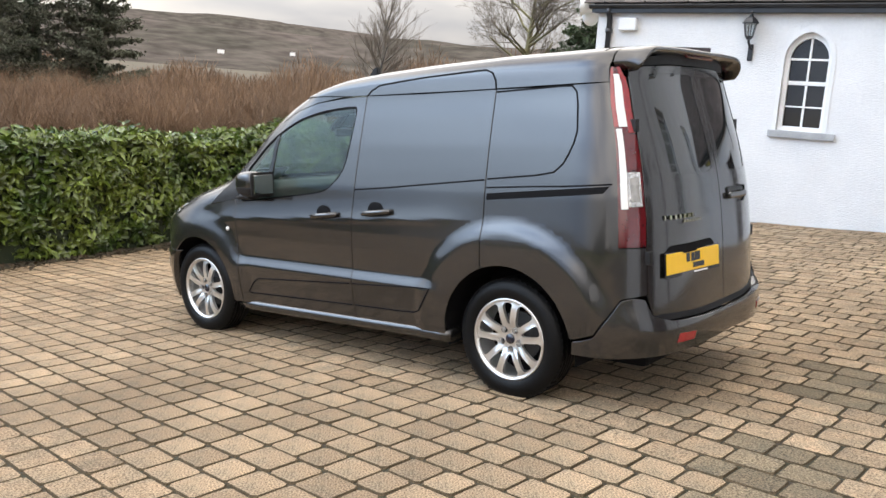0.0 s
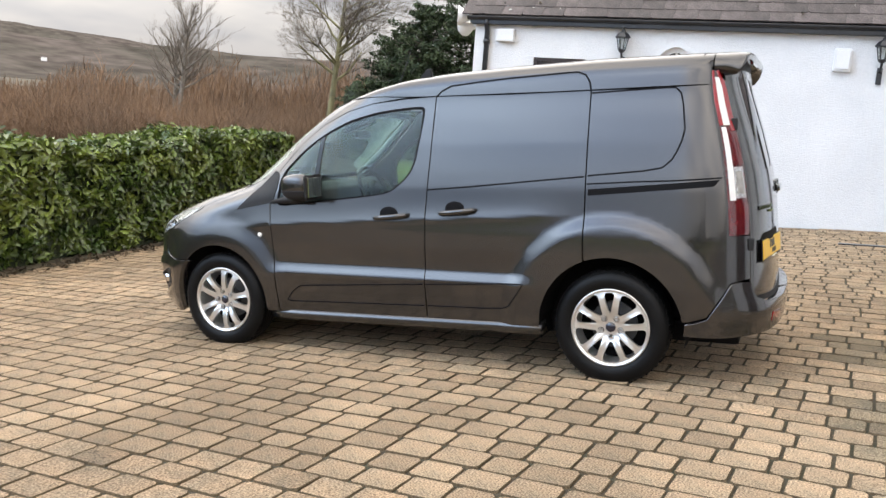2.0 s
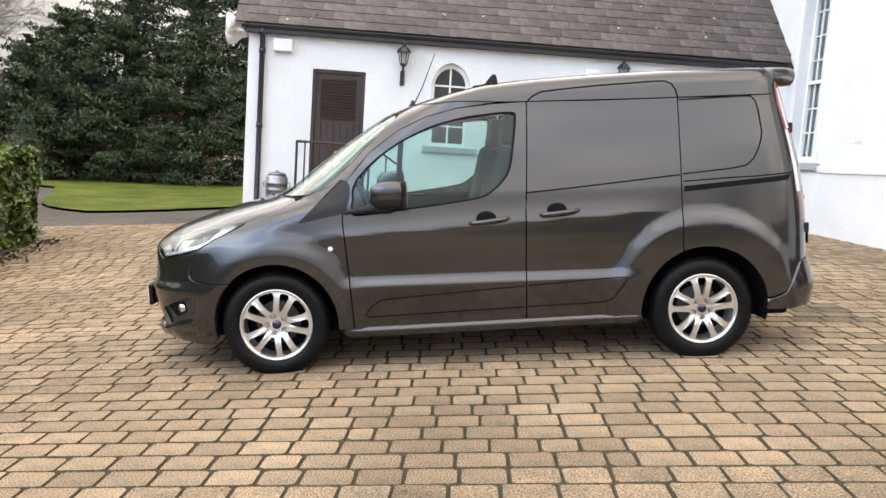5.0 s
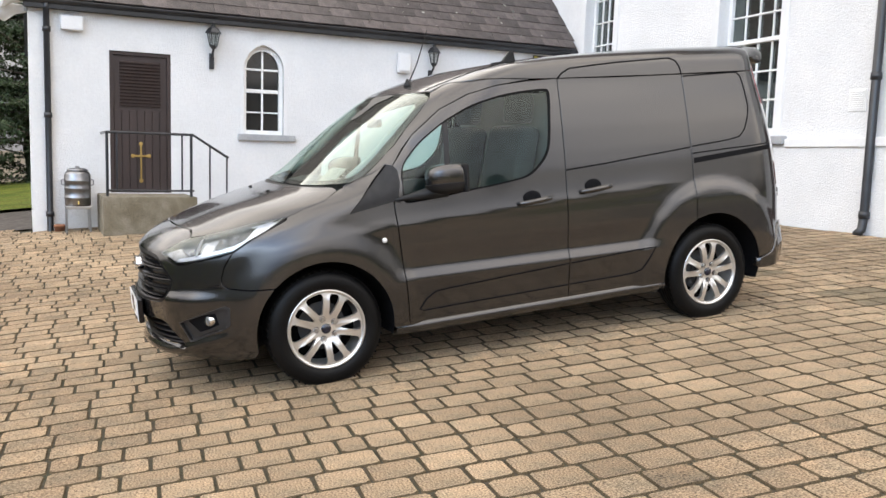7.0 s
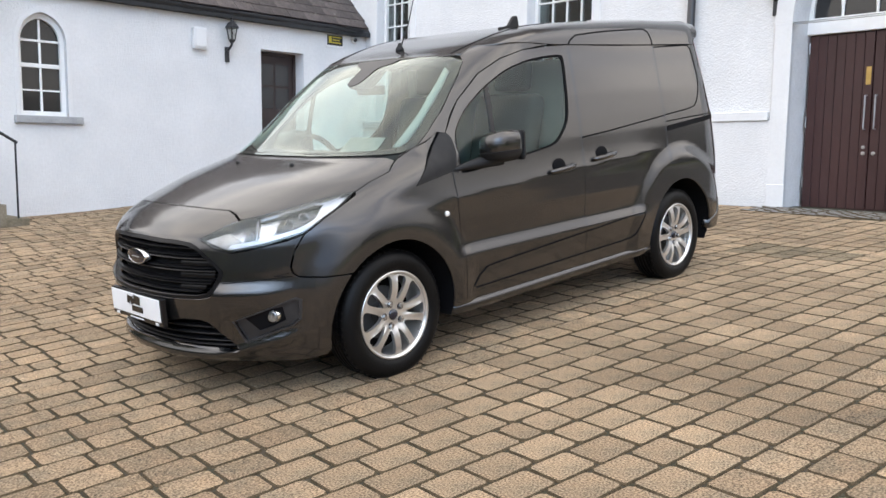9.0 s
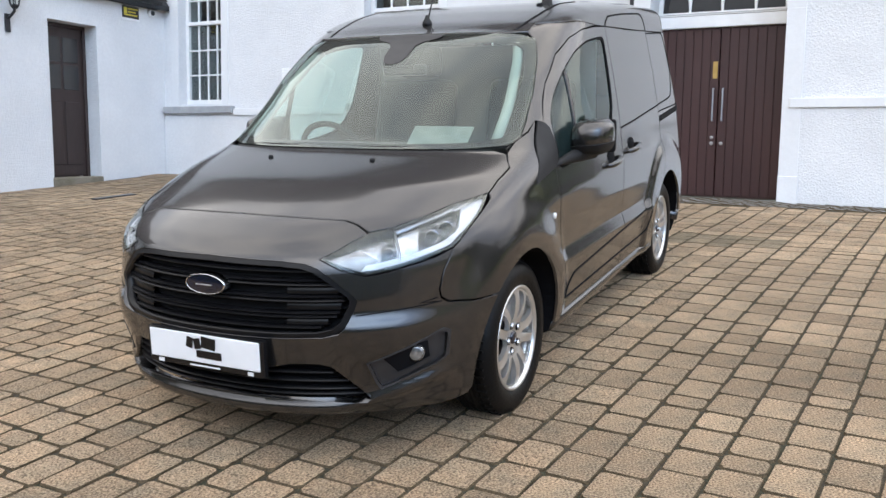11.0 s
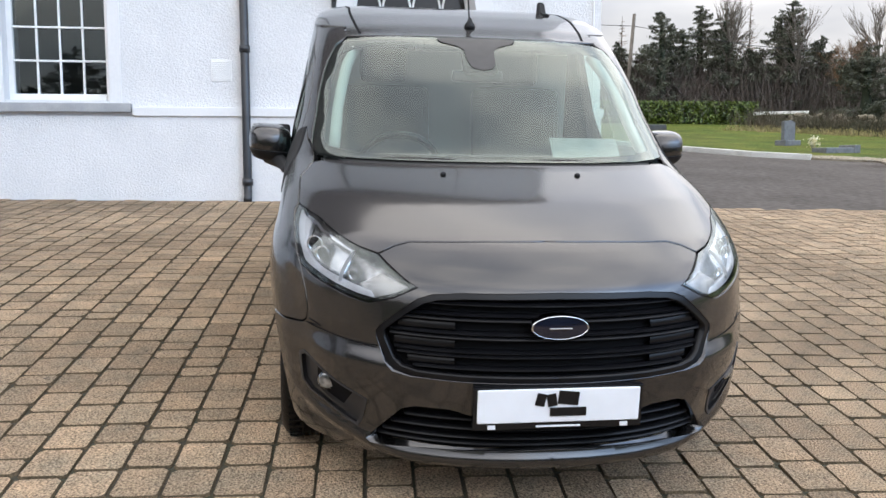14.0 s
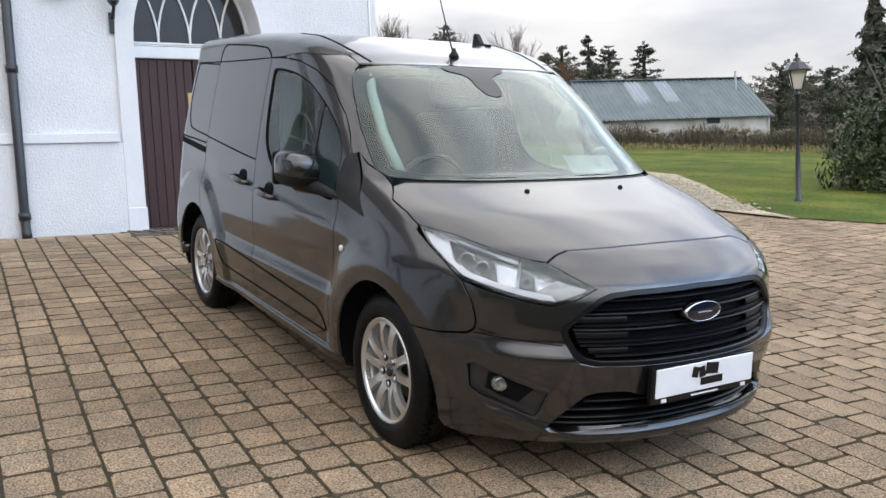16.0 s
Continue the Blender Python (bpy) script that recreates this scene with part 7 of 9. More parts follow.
# the near half is cut round grille and intake along the centre line, then mirrored
outline = list(bump_n) + [nose_yz(y, z) for y, z in mid_line(0.234, 0.280)[1:]] + [nose_yz(y, z) for y, z in low_o[::-1] + mid_line(0.398, 0.512)[1:] + grille_o[::-1]]
panel("front_bumper", dense(outline, 0.03), front_skin, M_PAINT, van, holes=[hole_f], both=True, step=0.015, flange=0.062, label="grey front bumper with grille openings")
seam("bumper_seam", [nose_yz(y, z) for y, z in ((0.552, 0.592), (0.62, 0.598), (0.70, 0.604), (0.77, 0.610))] + [at_xz(x, z) for x, z in ((-1.93, 0.616), (-1.872, 0.626))], front_skin, van, 0.0045, lift=0.0015, sides=BOTH)
# bonnet
hood_poly = [(0.0, 0.914), (0.20, 0.912), (0.36, 0.907), (0.44, 0.904), (0.49, 0.892), (0.54, 0.870), (0.60, 0.880), (0.66, 0.902), (0.723, 0.934)]
hd = [nose_yz(y, z) for y, z in hood_poly] + [at_xz(x, z + 0.004) for x, z in hood_edge] + [nose_yz(y, z) for y, z in [(0.70, 1.088), (0.55, 1.089), (0.30, 1.089), (0.0, 1.089)] + mid_line(1.089, 0.914)[1:-1]]
panel("bonnet", [(X, (z - 0.88) / 0.30) for X, z in dense(hd, 0.04)], hood_skin, M_PAINT, van, both=True, step=0.05, label="grey bonnet")
# headlights
hl = [(0.430, 0.792), (0.460, 0.803), (0.505, 0.834), (0.541, 0.863), (0.60, 0.875), (0.66, 0.897)]
hl_n = [nose_yz(y, z) for y, z in hl] + [at_xz(x, z) for x, z in ((-1.76, 0.910), (-1.66, 0.932), (-1.503, 0.953), (-1.60, 0.900), (-1.69, 0.857), (-1.79, 0.800), (-1.93, 0.762), (-2.0, 0.745))] + [nose_yz(y, z) for y, z in ((0.578, 0.730), (0.50, 0.756))]
panel("headlight", dense(hl_n, 0.03), skin, M_LENS, van, sides=BOTH, step=0.04, lift=0.002, flange=0.0, label="clear headlight lens")
panel("headlight_bowl", dense(hl_n, 0.03), skin, M_REFL, van, sides=BOTH, step=0.05, lift=-0.050, flange=0.0, label="chromed headlight reflector")
panel("headlight_rim", dense(hl_n, 0.03), skin, M_GLOSSBLK, van, sides=BOTH, step=0.03, lift=-0.002, flange=0.045, holes=[dense([(X0 + (X1 - X0) * 0.05, z0 + (z1 - z0) * 0.05) for (X0, z0), (X1, z1) in zip(hl_n, [(sum(p[0] for p in hl_n) / len(hl_n), sum(p[1] for p in hl_n) / len(hl_n))] * len(hl_n))], 0.03)], label="black headlight bezel")


def along(pts, f):
    """A place part of the way along a line, by its length."""
    d = [math.hypot(b[0] - a[0], b[1] - a[1]) for a, b in zip(pts, pts[1:])]
    t = f * sum(d)
    for (a, b), w in zip(zip(pts, pts[1:]), d):
        if t <= w or b is pts[-1]:
            k = min(1.0, t / w)
            return a[0] + (b[0] - a[0]) * k, a[1] + (b[1] - a[1]) * k
        t -= w


lamp_up = hl_n[:9]
lamp_lo = [hl_n[0]] + hl_n[:8:-1] + [hl_n[8]]


def in_lamp(pairs):
    """Outline inside the headlight: u from its inner tip to its outer end, v from its lower to its upper edge."""
    out = []
    for u, v in pairs:
        (a, b), (c, d) = along(lamp_lo, u), along(lamp_up, u)
        out.append((a + (c - a) * v, b + (d - b) * v))
    return dense(out, 0.02)


lamp_us = lambda u0, u1, v, n=7: [(u0 + (u1 - u0) * k / n, v) for k in range(n + 1)]
panel("light_guide", in_lamp(lamp_us(0.20, 0.72, 0.10) + [(0.80, 0.06), (0.95, 0.08), (0.965, 0.80), (0.86, 0.90), (0.79, 0.86), (0.735, 0.30)] + lamp_us(0.70, 0.27, 0.27, 5) + [(0.22, 0.30)]), skin, M_DRL, van, sides=BOTH, step=0.025, lift=-0.014, flange=0.02, label="white daytime light strip")
panel("main_beam_chamber", in_lamp(lamp_us(0.475, 0.725, 0.29, 4) + [(0.775, 0.86)] + lamp_us(0.74, 0.52, 0.80, 4)), skin, M_LAMPDARK, van, sides=BOTH, step=0.03, lift=-0.030, flange=0.0, label="dark chamber of the main beam")
panel("reflector_web", in_lamp([(0.385, 0.29), (0.47, 0.29), (0.515, 0.82), (0.40, 0.86)]), skin, M_CHROME2, van, sides=BOTH, step=0.02, lift=-0.024, flange=0.02, label="bright reflector web")
panel("indicator_chamber", in_lamp([(0.29, 0.30), (0.365, 0.29), (0.38, 0.84), (0.305, 0.70)]), skin, M_LAMPDARK, van, sides=BOTH, step=0.02, lift=-0.028, flange=0.0)
seam("lamp_divider", in_lamp([(0.372, 0.20), (0.388, 0.92)]), skin, van, 0.008, lift=-0.012, material=M_DRL, sides=BOTH)
seam("lamp_brow", in_lamp(lamp_us(0.40, 0.90, 0.90, 6))[:-12], skin, van, 0.010, lift=-0.012, material=M_CHROME, sides=BOTH)
panel("marker_lens", in_lamp([(0.03, 0.35), (0.21, 0.10), (0.28, 0.34), (0.20, 0.80), (0.06, 0.75)]), skin, M_AMBERED, van, sides=BOTH, step=0.02, lift=-0.018, flange=0.012, label="smoky marker lens at the lamp's inner tip")
for s in BOTH:
    for u, v, r in ((0.665, 0.58, 0.030), (0.575, 0.56, 0.026), (0.338, 0.55, 0.017)):
        (a, b), (c, d) = along(lamp_lo, u), along(lamp_up, u)
        p, n = frame_at(skin, a + (c - a) * v, b + (d - b) * v)
        m = Matrix.Translation((p.x - n.x * 0.026, s * (p.y - n.y * 0.026), p.z - n.z * 0.026)) @ pose(0, 0, 0, 0, 0, s * 24)
        bw = lathe([(r, -0.010), (r * 0.93, -0.012), (r * 0.80, 0.004), (r * 0.45, 0.016), (0.0, 0.020)], 20, None, "X", caps=False)
        bmesh.ops.transform(bw, matrix=m, verts=list(bw.verts))
        part("headlight_projector", bw, M_CHROME, van, smooth=True)
        bl = lathe([(0.0, -0.010), (r * 0.22, -0.008), (r * 0.28, 0.014)], 10, None, "X")
        bmesh.ops.transform(bl, matrix=m, verts=list(bl.verts))
        part("headlight_bulb", bl, M_GLOSSBLK, van, smooth=True)
# grille: frame, slats, badge
panel("grille_back", [nose_yz(y, z) for y, z in [(0.0, 0.80)] + [(y * 1.10, 0.65 + (z - 0.65) * 1.10) for y, z in grille_o[1:-1]] + [(0.0, 0.505)] + mid_line(0.505, 0.80)[1:-1]], skin, M_GAP, van, both=True, lift=-0.055, flange=0.0, step=0.06)
ring_in = [(y * 0.963, 0.65 + (z - 0.65) * 0.88) for y, z in grille_o]
panel("grille_surround", dense([nose_yz(y, z) for y, z in grille_o] + [nose_yz(y, z) for y, z in ring_in[::-1]], 0.03), skin, M_GRILLE, van, both=True, lift=-0.004, flange=0.03, step=0.03, label="satin black grille surround")


def slat(name, y0, y1, z0, z1, depth, lift, mat, label="", ends=(1, -1)):
    bm = bmesh.new()
    for s in ends:
        rows = []
        for k in range(15):
            y = y0 + (y1 - y0) * k / 14
            row = []
            for z, d in ((z0, -depth), (z0 + 0.001, -0.004), (z0 + 0.005, 0.0), (z1 - 0.005, -0.001), (z1, -0.005), (z1, -depth)):
                row.append(bm.verts.new((nose_x(y, z) - lift - d, -s * y, z)))
            rows.append(row)
        for a, b in zip(rows, rows[1:]):
            for k in range(5):
                bm.faces.new((a[k], b[k], b[k + 1], a[k + 1]) if s > 0 else (a[k + 1], b[k + 1], b[k], a[k]))
    bmesh.ops.remove_doubles(bm, verts=list(bm.verts), dist=1e-5)
    bmesh.ops.recalc_face_normals(bm, faces=list(bm.faces))
    part(name, bm, mat, van, label, True)


for z0, z1, yw in ((0.742, 0.752, 0.41), (0.708, 0.717, 0.468), (0.694, 0.705, 0.480), (0.652, 0.661, 0.508), (0.638, 0.649, 0.510), (0.596, 0.604, 0.495), (0.583, 0.593, 0.488), (0.546, 0.553, 0.44)):
    slat("grille_slat", 0.0, yw, z0, z1, 0.045, -0.016, M_GRILLE)
for z0, z1, y1 in ((0.663, 0.692, 0.485), (0.606, 0.636, 0.495), (0.555, 0.581, 0.455)):
    for s in BOTH:
        slat("grille_blank", 0.315, y1, z0, z1, 0.03, -0.030, M_GRILLE, ends=(s,))
el = lathe([(0.092, 0.03), (0.092, -0.006), (0.0885, -0.011), (0.086, -0.008)], 36, None, "X", caps=False)
bmesh.ops.transform(el, matrix=Matrix.Translation((NOSE(0.688) + 0.004, 0, 0.688)) @ Matrix.Diagonal((1, 1, 0.41, 1)), verts=list(el.verts))
badge = part("badge", el, M_CHROME, van, "chrome-rimmed oval badge", True)
el = lathe([(0.0865, -0.008), (0.05, -0.011), (0.0, -0.012)], 36, None, "X", caps=False)
bmesh.ops.transform(el, matrix=Matrix.Translation((NOSE(0.688) + 0.004, 0, 0.688)) @ Matrix.Diagonal((1, 1, 0.41, 1)), verts=list(el.verts))
part("badge_field", el, M_BADGE, badge, "dark blue badge field", True)
part("badge_mark", box(NOSE(0.688) - 0.012, NOSE(0.688) - 0.004, -0.036, 0.036, 0.6845, 0.689, 0.001, 1), M_STEEL, badge)
# lower intake, plate, fog lamps, lip
panel("intake_back", [nose_yz(y, z) for y, z in [(0.0, 0.41)] + [(y * 1.14, 0.34 + (z - 0.34) * 1.25) for y, z in low_o[1:-1]] + [(0.0, 0.27)] + mid_line(0.27, 0.41)[1:-1]], skin, M_GAP, van, both=True, lift=-0.06, flange=0.0, step=0.06)
for z0, yw in ((0.372, 0.46), (0.338, 0.50), (0.305, 0.525), (0.283, 0.54)):
    slat("intake_slat", 0.0, yw, z0, z0 + 0.011, 0.04, -0.018, M_GRILLE)
panel("fog_recess", hole_f, front_skin, M_FOGTRIM, van, sides=BOTH, lift=-0.014, flange=0.0, step=0.03)
# flat black sheet paints the shade of the hollow beside the fog lamp
panel("fog_pocket", dense([nose_yz(y, z) for y, z in ((0.738, 0.470), (0.69, 0.460), (0.632, 0.437), (0.618, 0.424), (0.648, 0.374), (0.655, 0.360), (0.70, 0.380), (0.738, 0.405))], 0.03), front_skin, M_GAP, van, sides=BOTH, lift=-0.0125, flange=0.0, step=0.03, label="dark sheet painted as the shade in the fog lamp pocket")
seam("fog_ledge", [nose_yz(y, z) for y, z in ((0.748, 0.428), (0.742, 0.402), (0.70, 0.374), (0.65, 0.352), (0.634, 0.350))], front_skin, van, 0.012, lift=-0.002, material=M_FOGTRIM, sides=BOTH)
panel("fog_bezel", dense([nose_yz(y, z) for y, z in fog_o], 0.03), front_skin, M_FOGTRIM, van, sides=BOTH, lift=0.003, flange=0.03, step=0.02, holes=[dense([nose_yz(0.69 + (y - 0.69) * 0.93, 0.41 + (z - 0.41) * 0.90) for y, z in fog_o], 0.03)], label="dark grey fog lamp bezel")
for s in BOTH:
    x = nose_x(0.705, 0.43)
    b = lathe([(0.033, 0.05), (0.033, 0.0), (0.029, -0.005)], 20, None, "X", caps=False)
    bmesh.ops.transform(b, matrix=pose(x + 0.002, -s * 0.703, 0.430, 0, 0, s * 22), verts=list(b.verts))
    fog = part("fog_lamp", b, M_CHROME, van, "round fog lamp", True)
    b = lathe([(0.032, -0.004), (0.022, -0.009), (0.0, -0.012)], 20, None, "X")
    bmesh.ops.transform(b, matrix=pose(x + 0.002, -s * 0.703, 0.430, 0, 0, s * 22), verts=list(b.verts))
    part("fog_lens", b, M_FOG, fog, smooth=True)


xp = -2.262
holder = part("plate_holder", box(xp + 0.002, xp + 0.03, -0.268, 0.268, 0.374, 0.512, 0.006), M_GLOSSBLK, van, "black plate holder")
plate = part("number_plate", box(xp - 0.004, xp + 0.001, -0.256, 0.256, 0.398, 0.506, 0.003, 1), M_PLATE, van, "plain white number plate with a dark logo")
bm = bmesh.new()
for y0, y1, z0, z1, a in ((0.075, 0.045, 0.452, 0.492, 12), (0.040, 0.010, 0.450, 0.490, -10), (0.005, -0.060, 0.455, 0.498, 6), (0.03, -0.085, 0.418, 0.446, 0)):
    b = box(-0.001, 0.001, (y1 - y0) / 2, (y0 - y1) / 2, -(z1 - z0) / 2, (z1 - z0) / 2, 0.0)
    bmesh.ops.transform(b, matrix=pose(xp - 0.006, (y0 + y1) / 2, (z0 + z1) / 2, a), verts=list(b.verts))
    join(bm, b)
part("logo_mark", bm, M_GLOSSBLK, plate)
part("text_bar", box(xp - 0.002, xp + 0.002, -0.07, 0.07, 0.3815, 0.3865), M_PLATE, holder)
for y in (0.21, -0.21):
    part("corner_mark", box(xp - 0.002, xp + 0.002, y - 0.012, y + 0.012, 0.378, 0.391), M_PLATE, holder)

# --- windscreen, pillars, roof ---
ws_top = [(0.0, 1.604), (0.25, 1.603), (0.45, 1.597), (0.575, 1.586), (0.645, 1.564)]
ws_side = [(0.686, 1.48), (0.711, 1.40), (0.733, 1.30), (0.749, 1.20), (0.756, 1.135), (0.735, 1.108)]
ws = [nose_yz(y, z) for y, z in ws_top + ws_side + [(0.62, 1.102), (0.30, 1.100), (0.0, 1.100)] + mid_line(1.10, 1.604)[1:-1]]
ws_in = [nose_yz(y, z) for y, z in [(0.0, 1.555), (0.09, 1.555), (0.13, 1.572), (0.45, 1.562), (0.575, 1.545), (0.622, 1.52), (0.660, 1.44), (0.682, 1.36), (0.700, 1.26), (0.712, 1.17), (0.697, 1.145), (0.58, 1.132), (0.30, 1.128), (0.0, 1.128)]]
panel("windscreen", dense(ws, 0.04), skin, M_SCREEN, van, both=True, lift=-0.001, flange=0.0, step=0.05, label="clear laminated windscreen")
ws_n = [nose_yz(y, z) for y, z in ws_top + ws_side + [(0.62, 1.102), (0.30, 1.100), (0.0, 1.100)] + mid_line(1.10, 1.128)[1:-1]]
panel("windscreen_band", dense(ws_n + ws_in[::-1] + [nose_yz(y, z) for y, z in mid_line(1.555, 1.604)[1:-1]], 0.03), skin, M_GAP, van, both=True, lift=-0.015, flange=0.0, step=0.03, label="black edge band of the windscreen")
patch_out = [nose_yz(y, z) for y, z in [(0.0, 1.600), (0.10, 1.600), (0.19, 1.597), (0.165, 1.577), (0.10, 1.562), (0.070, 1.545), (0.066, 1.495), (0.046, 1.464), (0.0, 1.454)] + mid_line(1.454, 1.600)[1:-1]]
panel("sensor_patch", dense(patch_out, 0.02), skin, M_FOGTRIM, van, both=True, lift=0.0015, flange=0.0, step=0.02, label="black patch for the camera behind the windscreen")
# A pillar: between screen and door
pil = [nose_yz(y, z) for y, z in [(0.737, 1.104), (0.760, 1.135), (0.753, 1.20), (0.737, 1.30), (0.715, 1.40), (0.690, 1.48), (0.648, 1.56), (0.595, 1.597)]]
pil += [at_xz(x, z) for x, z in [(-0.42, 1.640), (-0.25, 1.652), (-0.10, 1.650), (0.05, 1.642), (-0.175, 1.617), (-0.362, 1.572), (-0.545, 1.492), (-0.725, 1.359), (-0.872, 1.191), (-0.908, 1.200), (-0.985, 1.158), (-1.08, 1.124), (-1.150, 1.092)]]
lining = pil[:8] + [at_xz(x, z) for x, z in [(-0.42, 1.640), (-0.25, 1.652), (0.05, 1.642), (0.10, 1.600), (-0.14, 1.576), (-0.355, 1.524), (-0.55, 1.434), (-0.71, 1.330), (-0.850, 1.192), (-0.870, 1.0), (-1.150, 0.955), (-1.150, 1.085)]]
panel("pillar_lining", dense(lining, 0.035), skin, M_GAP, van, sides=BOTH, step=0.04, lift=-0.022, flange=0.0)
panel("windscreen_pillar", dense(pil, 0.035), skin, M_PAINT, van, sides=BOTH, step=0.035, label="grey windscreen pillar")
panel("cowl", [nose_yz(y, z) for y, z in [(0.0, 1.0985), (0.30, 1.0985), (0.60, 1.0985), (0.655, 1.096), (0.60, 1.0915), (0.30, 1.0915), (0.0, 1.0915)]], skin, M_PLASTIC, van, both=True, lift=-0.006, flange=0.02, step=0.006, label="black scuttle under the windscreen")
roof_out = []
for k in range(9):
    y = 0.60 * k / 8
    roof_out.append((nose_x(y, 1.602 - 0.010 * (k / 8) ** 3) + 0.004, -y))
roof_out = [(x, roof_q(x, y)) for x, y in roof_out]


def q_at(x, z):
    """Arc share at which the roof has a given height."""
    lo, hi = 0.0, 0.9
    for _ in range(30):
        m = (lo + hi) / 2
        lo, hi = (m, hi) if roof_skin(x, m).z > z else (lo, m)
    return lo


for k in range(57):
    x = -0.42 + (1.838 + 0.42) * k / 56
    edge = float(np.interp(x, [-0.42, -0.25, -0.10, 0.05, 0.20], [1.645, 1.657, 1.655, 1.648, 1.646]))
    roof_out.append((x, -min(0.888, q_at(x, edge))))
roof_out += [(1.832, -q_at(1.832, 1.68)), (1.829, -q_at(1.829, 1.71)), (1.830, -q_at(1.83, 1.742)), (1.836, -q_at(1.836, 1.752))]
roof_out += [(1.836, -q_at(1.836, 1.752) * (9 - k) / 9) for k in range(1, 10)]
panel("roof", dense(roof_out, 0.03), roof_skin, M_PAINT, van, both=True, step=0.040, flange=0.012, label="grey roof panel")
for s in BOTH:
    seam("roof_gutter", [(x, roof_q(x, y)) for x, y in [(nose_x(0.52, 1.60) + 0.02, -0.535), (-0.35, -0.56), (0.0, -0.585), (0.24, -0.60)]], roof_skin, van, 0.014, sides=(s,))
    top = [(0.252, 1.642), (0.285, 1.672), (0.343, 1.700), (0.50, 1.715), (0.681, 1.729), (1.05, 1.747), (1.115, 1.748), (1.16, 1.730), (1.185, 1.69), (1.193, 1.642)]
    pts = [(x, -q_at(x, z)) for x, z in top]
    seam("slide_door_seam", pts, roof_skin, van, 0.011, sides=(s,))
seam("roof_cross_seam", [(x, roof_q(x, y)) for x, y in [(1.80, 0.0), (1.80, -0.3), (1.795, -0.55), (1.785, -0.68)]], roof_skin, van, 0.006, sides=BOTH)
# spoiler over the rear doors
bm = bmesh.new()
for s in BOTH:
    rows = []
    qm = q_at(1.842, 1.750)
    for k in range(19):
        f = k / 18
        q = qm * f
        a, b = roof_skin(1.842, q), roof_skin(1.90, q)
        tip = 2.022 - 0.055 * f ** 5
        ear = 0.010 * math.exp(-((f - 0.72) / 0.10) ** 2)
        zt = b.z - 0.010 - 0.012 * f ** 4 + ear
        rows.append([bm.verts.new((x, -s * y, z)) for x, y, z in ((a.x, a.y, a.z), (b.x, b.y, b.z + 0.002), (1.96 - 0.03 * f ** 4, b.y, (b.z + zt) / 2 + 0.003), (tip - 0.006, b.y, zt), (tip, b.y, zt - 0.010), (tip - 0.012, b.y * 0.995, zt - 0.024), (1.90, b.y * 0.97, b.z - 0.052), (a.x, a.y * 0.97, a.z - 0.03))])
    for a, b in zip(rows, rows[1:]):
        for k in range(7):
            bm.faces.new((a[k], b[k], b[k + 1], a[k + 1]) if s > 0 else (a[k + 1], b[k + 1], b[k], a[k]))
    bm.faces.new(rows[-1])
bmesh.ops.remove_doubles(bm, verts=list(bm.verts), dist=1e-5)
bmesh.ops.recalc_face_normals(bm, faces=list(bm.faces))
sp = part("roof_spoiler", bm, M_PAINT, van, "grey roof spoiler over the rear doors", True)
part("brake_light", box(1.985, 2.004, -0.17, 0.17, 1.786, 1.802, 0.004, 1), M_DARKRED, sp)

# --- rear: doors, lamps, bumper ---
panel("rear_header", dense([tail_yz(y, z) for y, z in ((0.0, 1.752), (0.30, 1.748), (0.52, 1.737), (0.60, 1.728), (0.60, 1.765), (0.30, 1.80), (0.0, 1.805))], 0.03), skin, M_PLASTIC, van, both=True, lift=-0.006, flange=0.0, step=0.03, label="black strip above the rear doors")
rd = [tail_yz(y, z) for y, z in [(0.004, 1.745), (0.30, 1.742), (0.52, 1.730), (0.618, 1.70), (0.646, 1.50), (0.664, 1.33), (0.678, 1.20), (0.690, 1.05), (0.702, 0.85), (0.703, 0.60), (0.675, 0.515), (0.60, 0.495), (0.30, 0.480), (0.004, 0.478)]]
rw = [tail_yz(y, z) for y, z in [(0.06, 1.70), (0.30, 1.705), (0.50, 1.695), (0.555, 1.66), (0.56, 1.50), (0.53, 1.28), (0.49, 1.20), (0.40, 1.19), (0.12, 1.195), (0.06, 1.215)]]
panel("rear_door", dense(rd, 0.04), skin, M_PAINT, van, sides=BOTH, holes=[dense(rw, 0.03)], label="grey rear door")
panel("rear_window", dense(rw, 0.03), skin, M_DARKGLASS, van, sides=BOTH, lift=-0.003, flange=0.006, label="dark tinted rear door window")
outer = [(0.655, 1.735), (0.635, 1.66), (0.650, 1.55), (0.665, 1.43), (0.672, 1.34), (0.684, 1.20), (0.695, 1.05), (0.706, 0.93), (0.710, 0.845)]
ti = [at_xz(x, z) for x, z in tail_in]
to = [tail_yz(y, z) for y, z in outer]
low = [at_xz(1.985, 0.865)]


def lamp_band(z0, z1, f0=0.0, f1=1.0, slope=0.0):
    """Part of the tail lamp between two heights and two shares of its width."""
    def edge(pts, z):
        zs = [p[1] for p in pts][::-1]
        return float(np.interp(z, zs, [p[0] for p in pts][::-1]))
    out = []
    n = max(2, int((z1 - z0) / 0.05))
    for k in range(n + 1):
        z = z0 + (z1 - z0) * k / n
        a, b = edge(ti, z), edge(to, z)
        out.append((a + (b - a) * f0, z))
    for k in range(n, -1, -1):
        z = z0 + (z1 - z0) * k / n
        a, b = edge(ti, z), edge(to, z)
        out.append((a + (b - a) * f1, z + slope * (f1 - f0)))
    return out


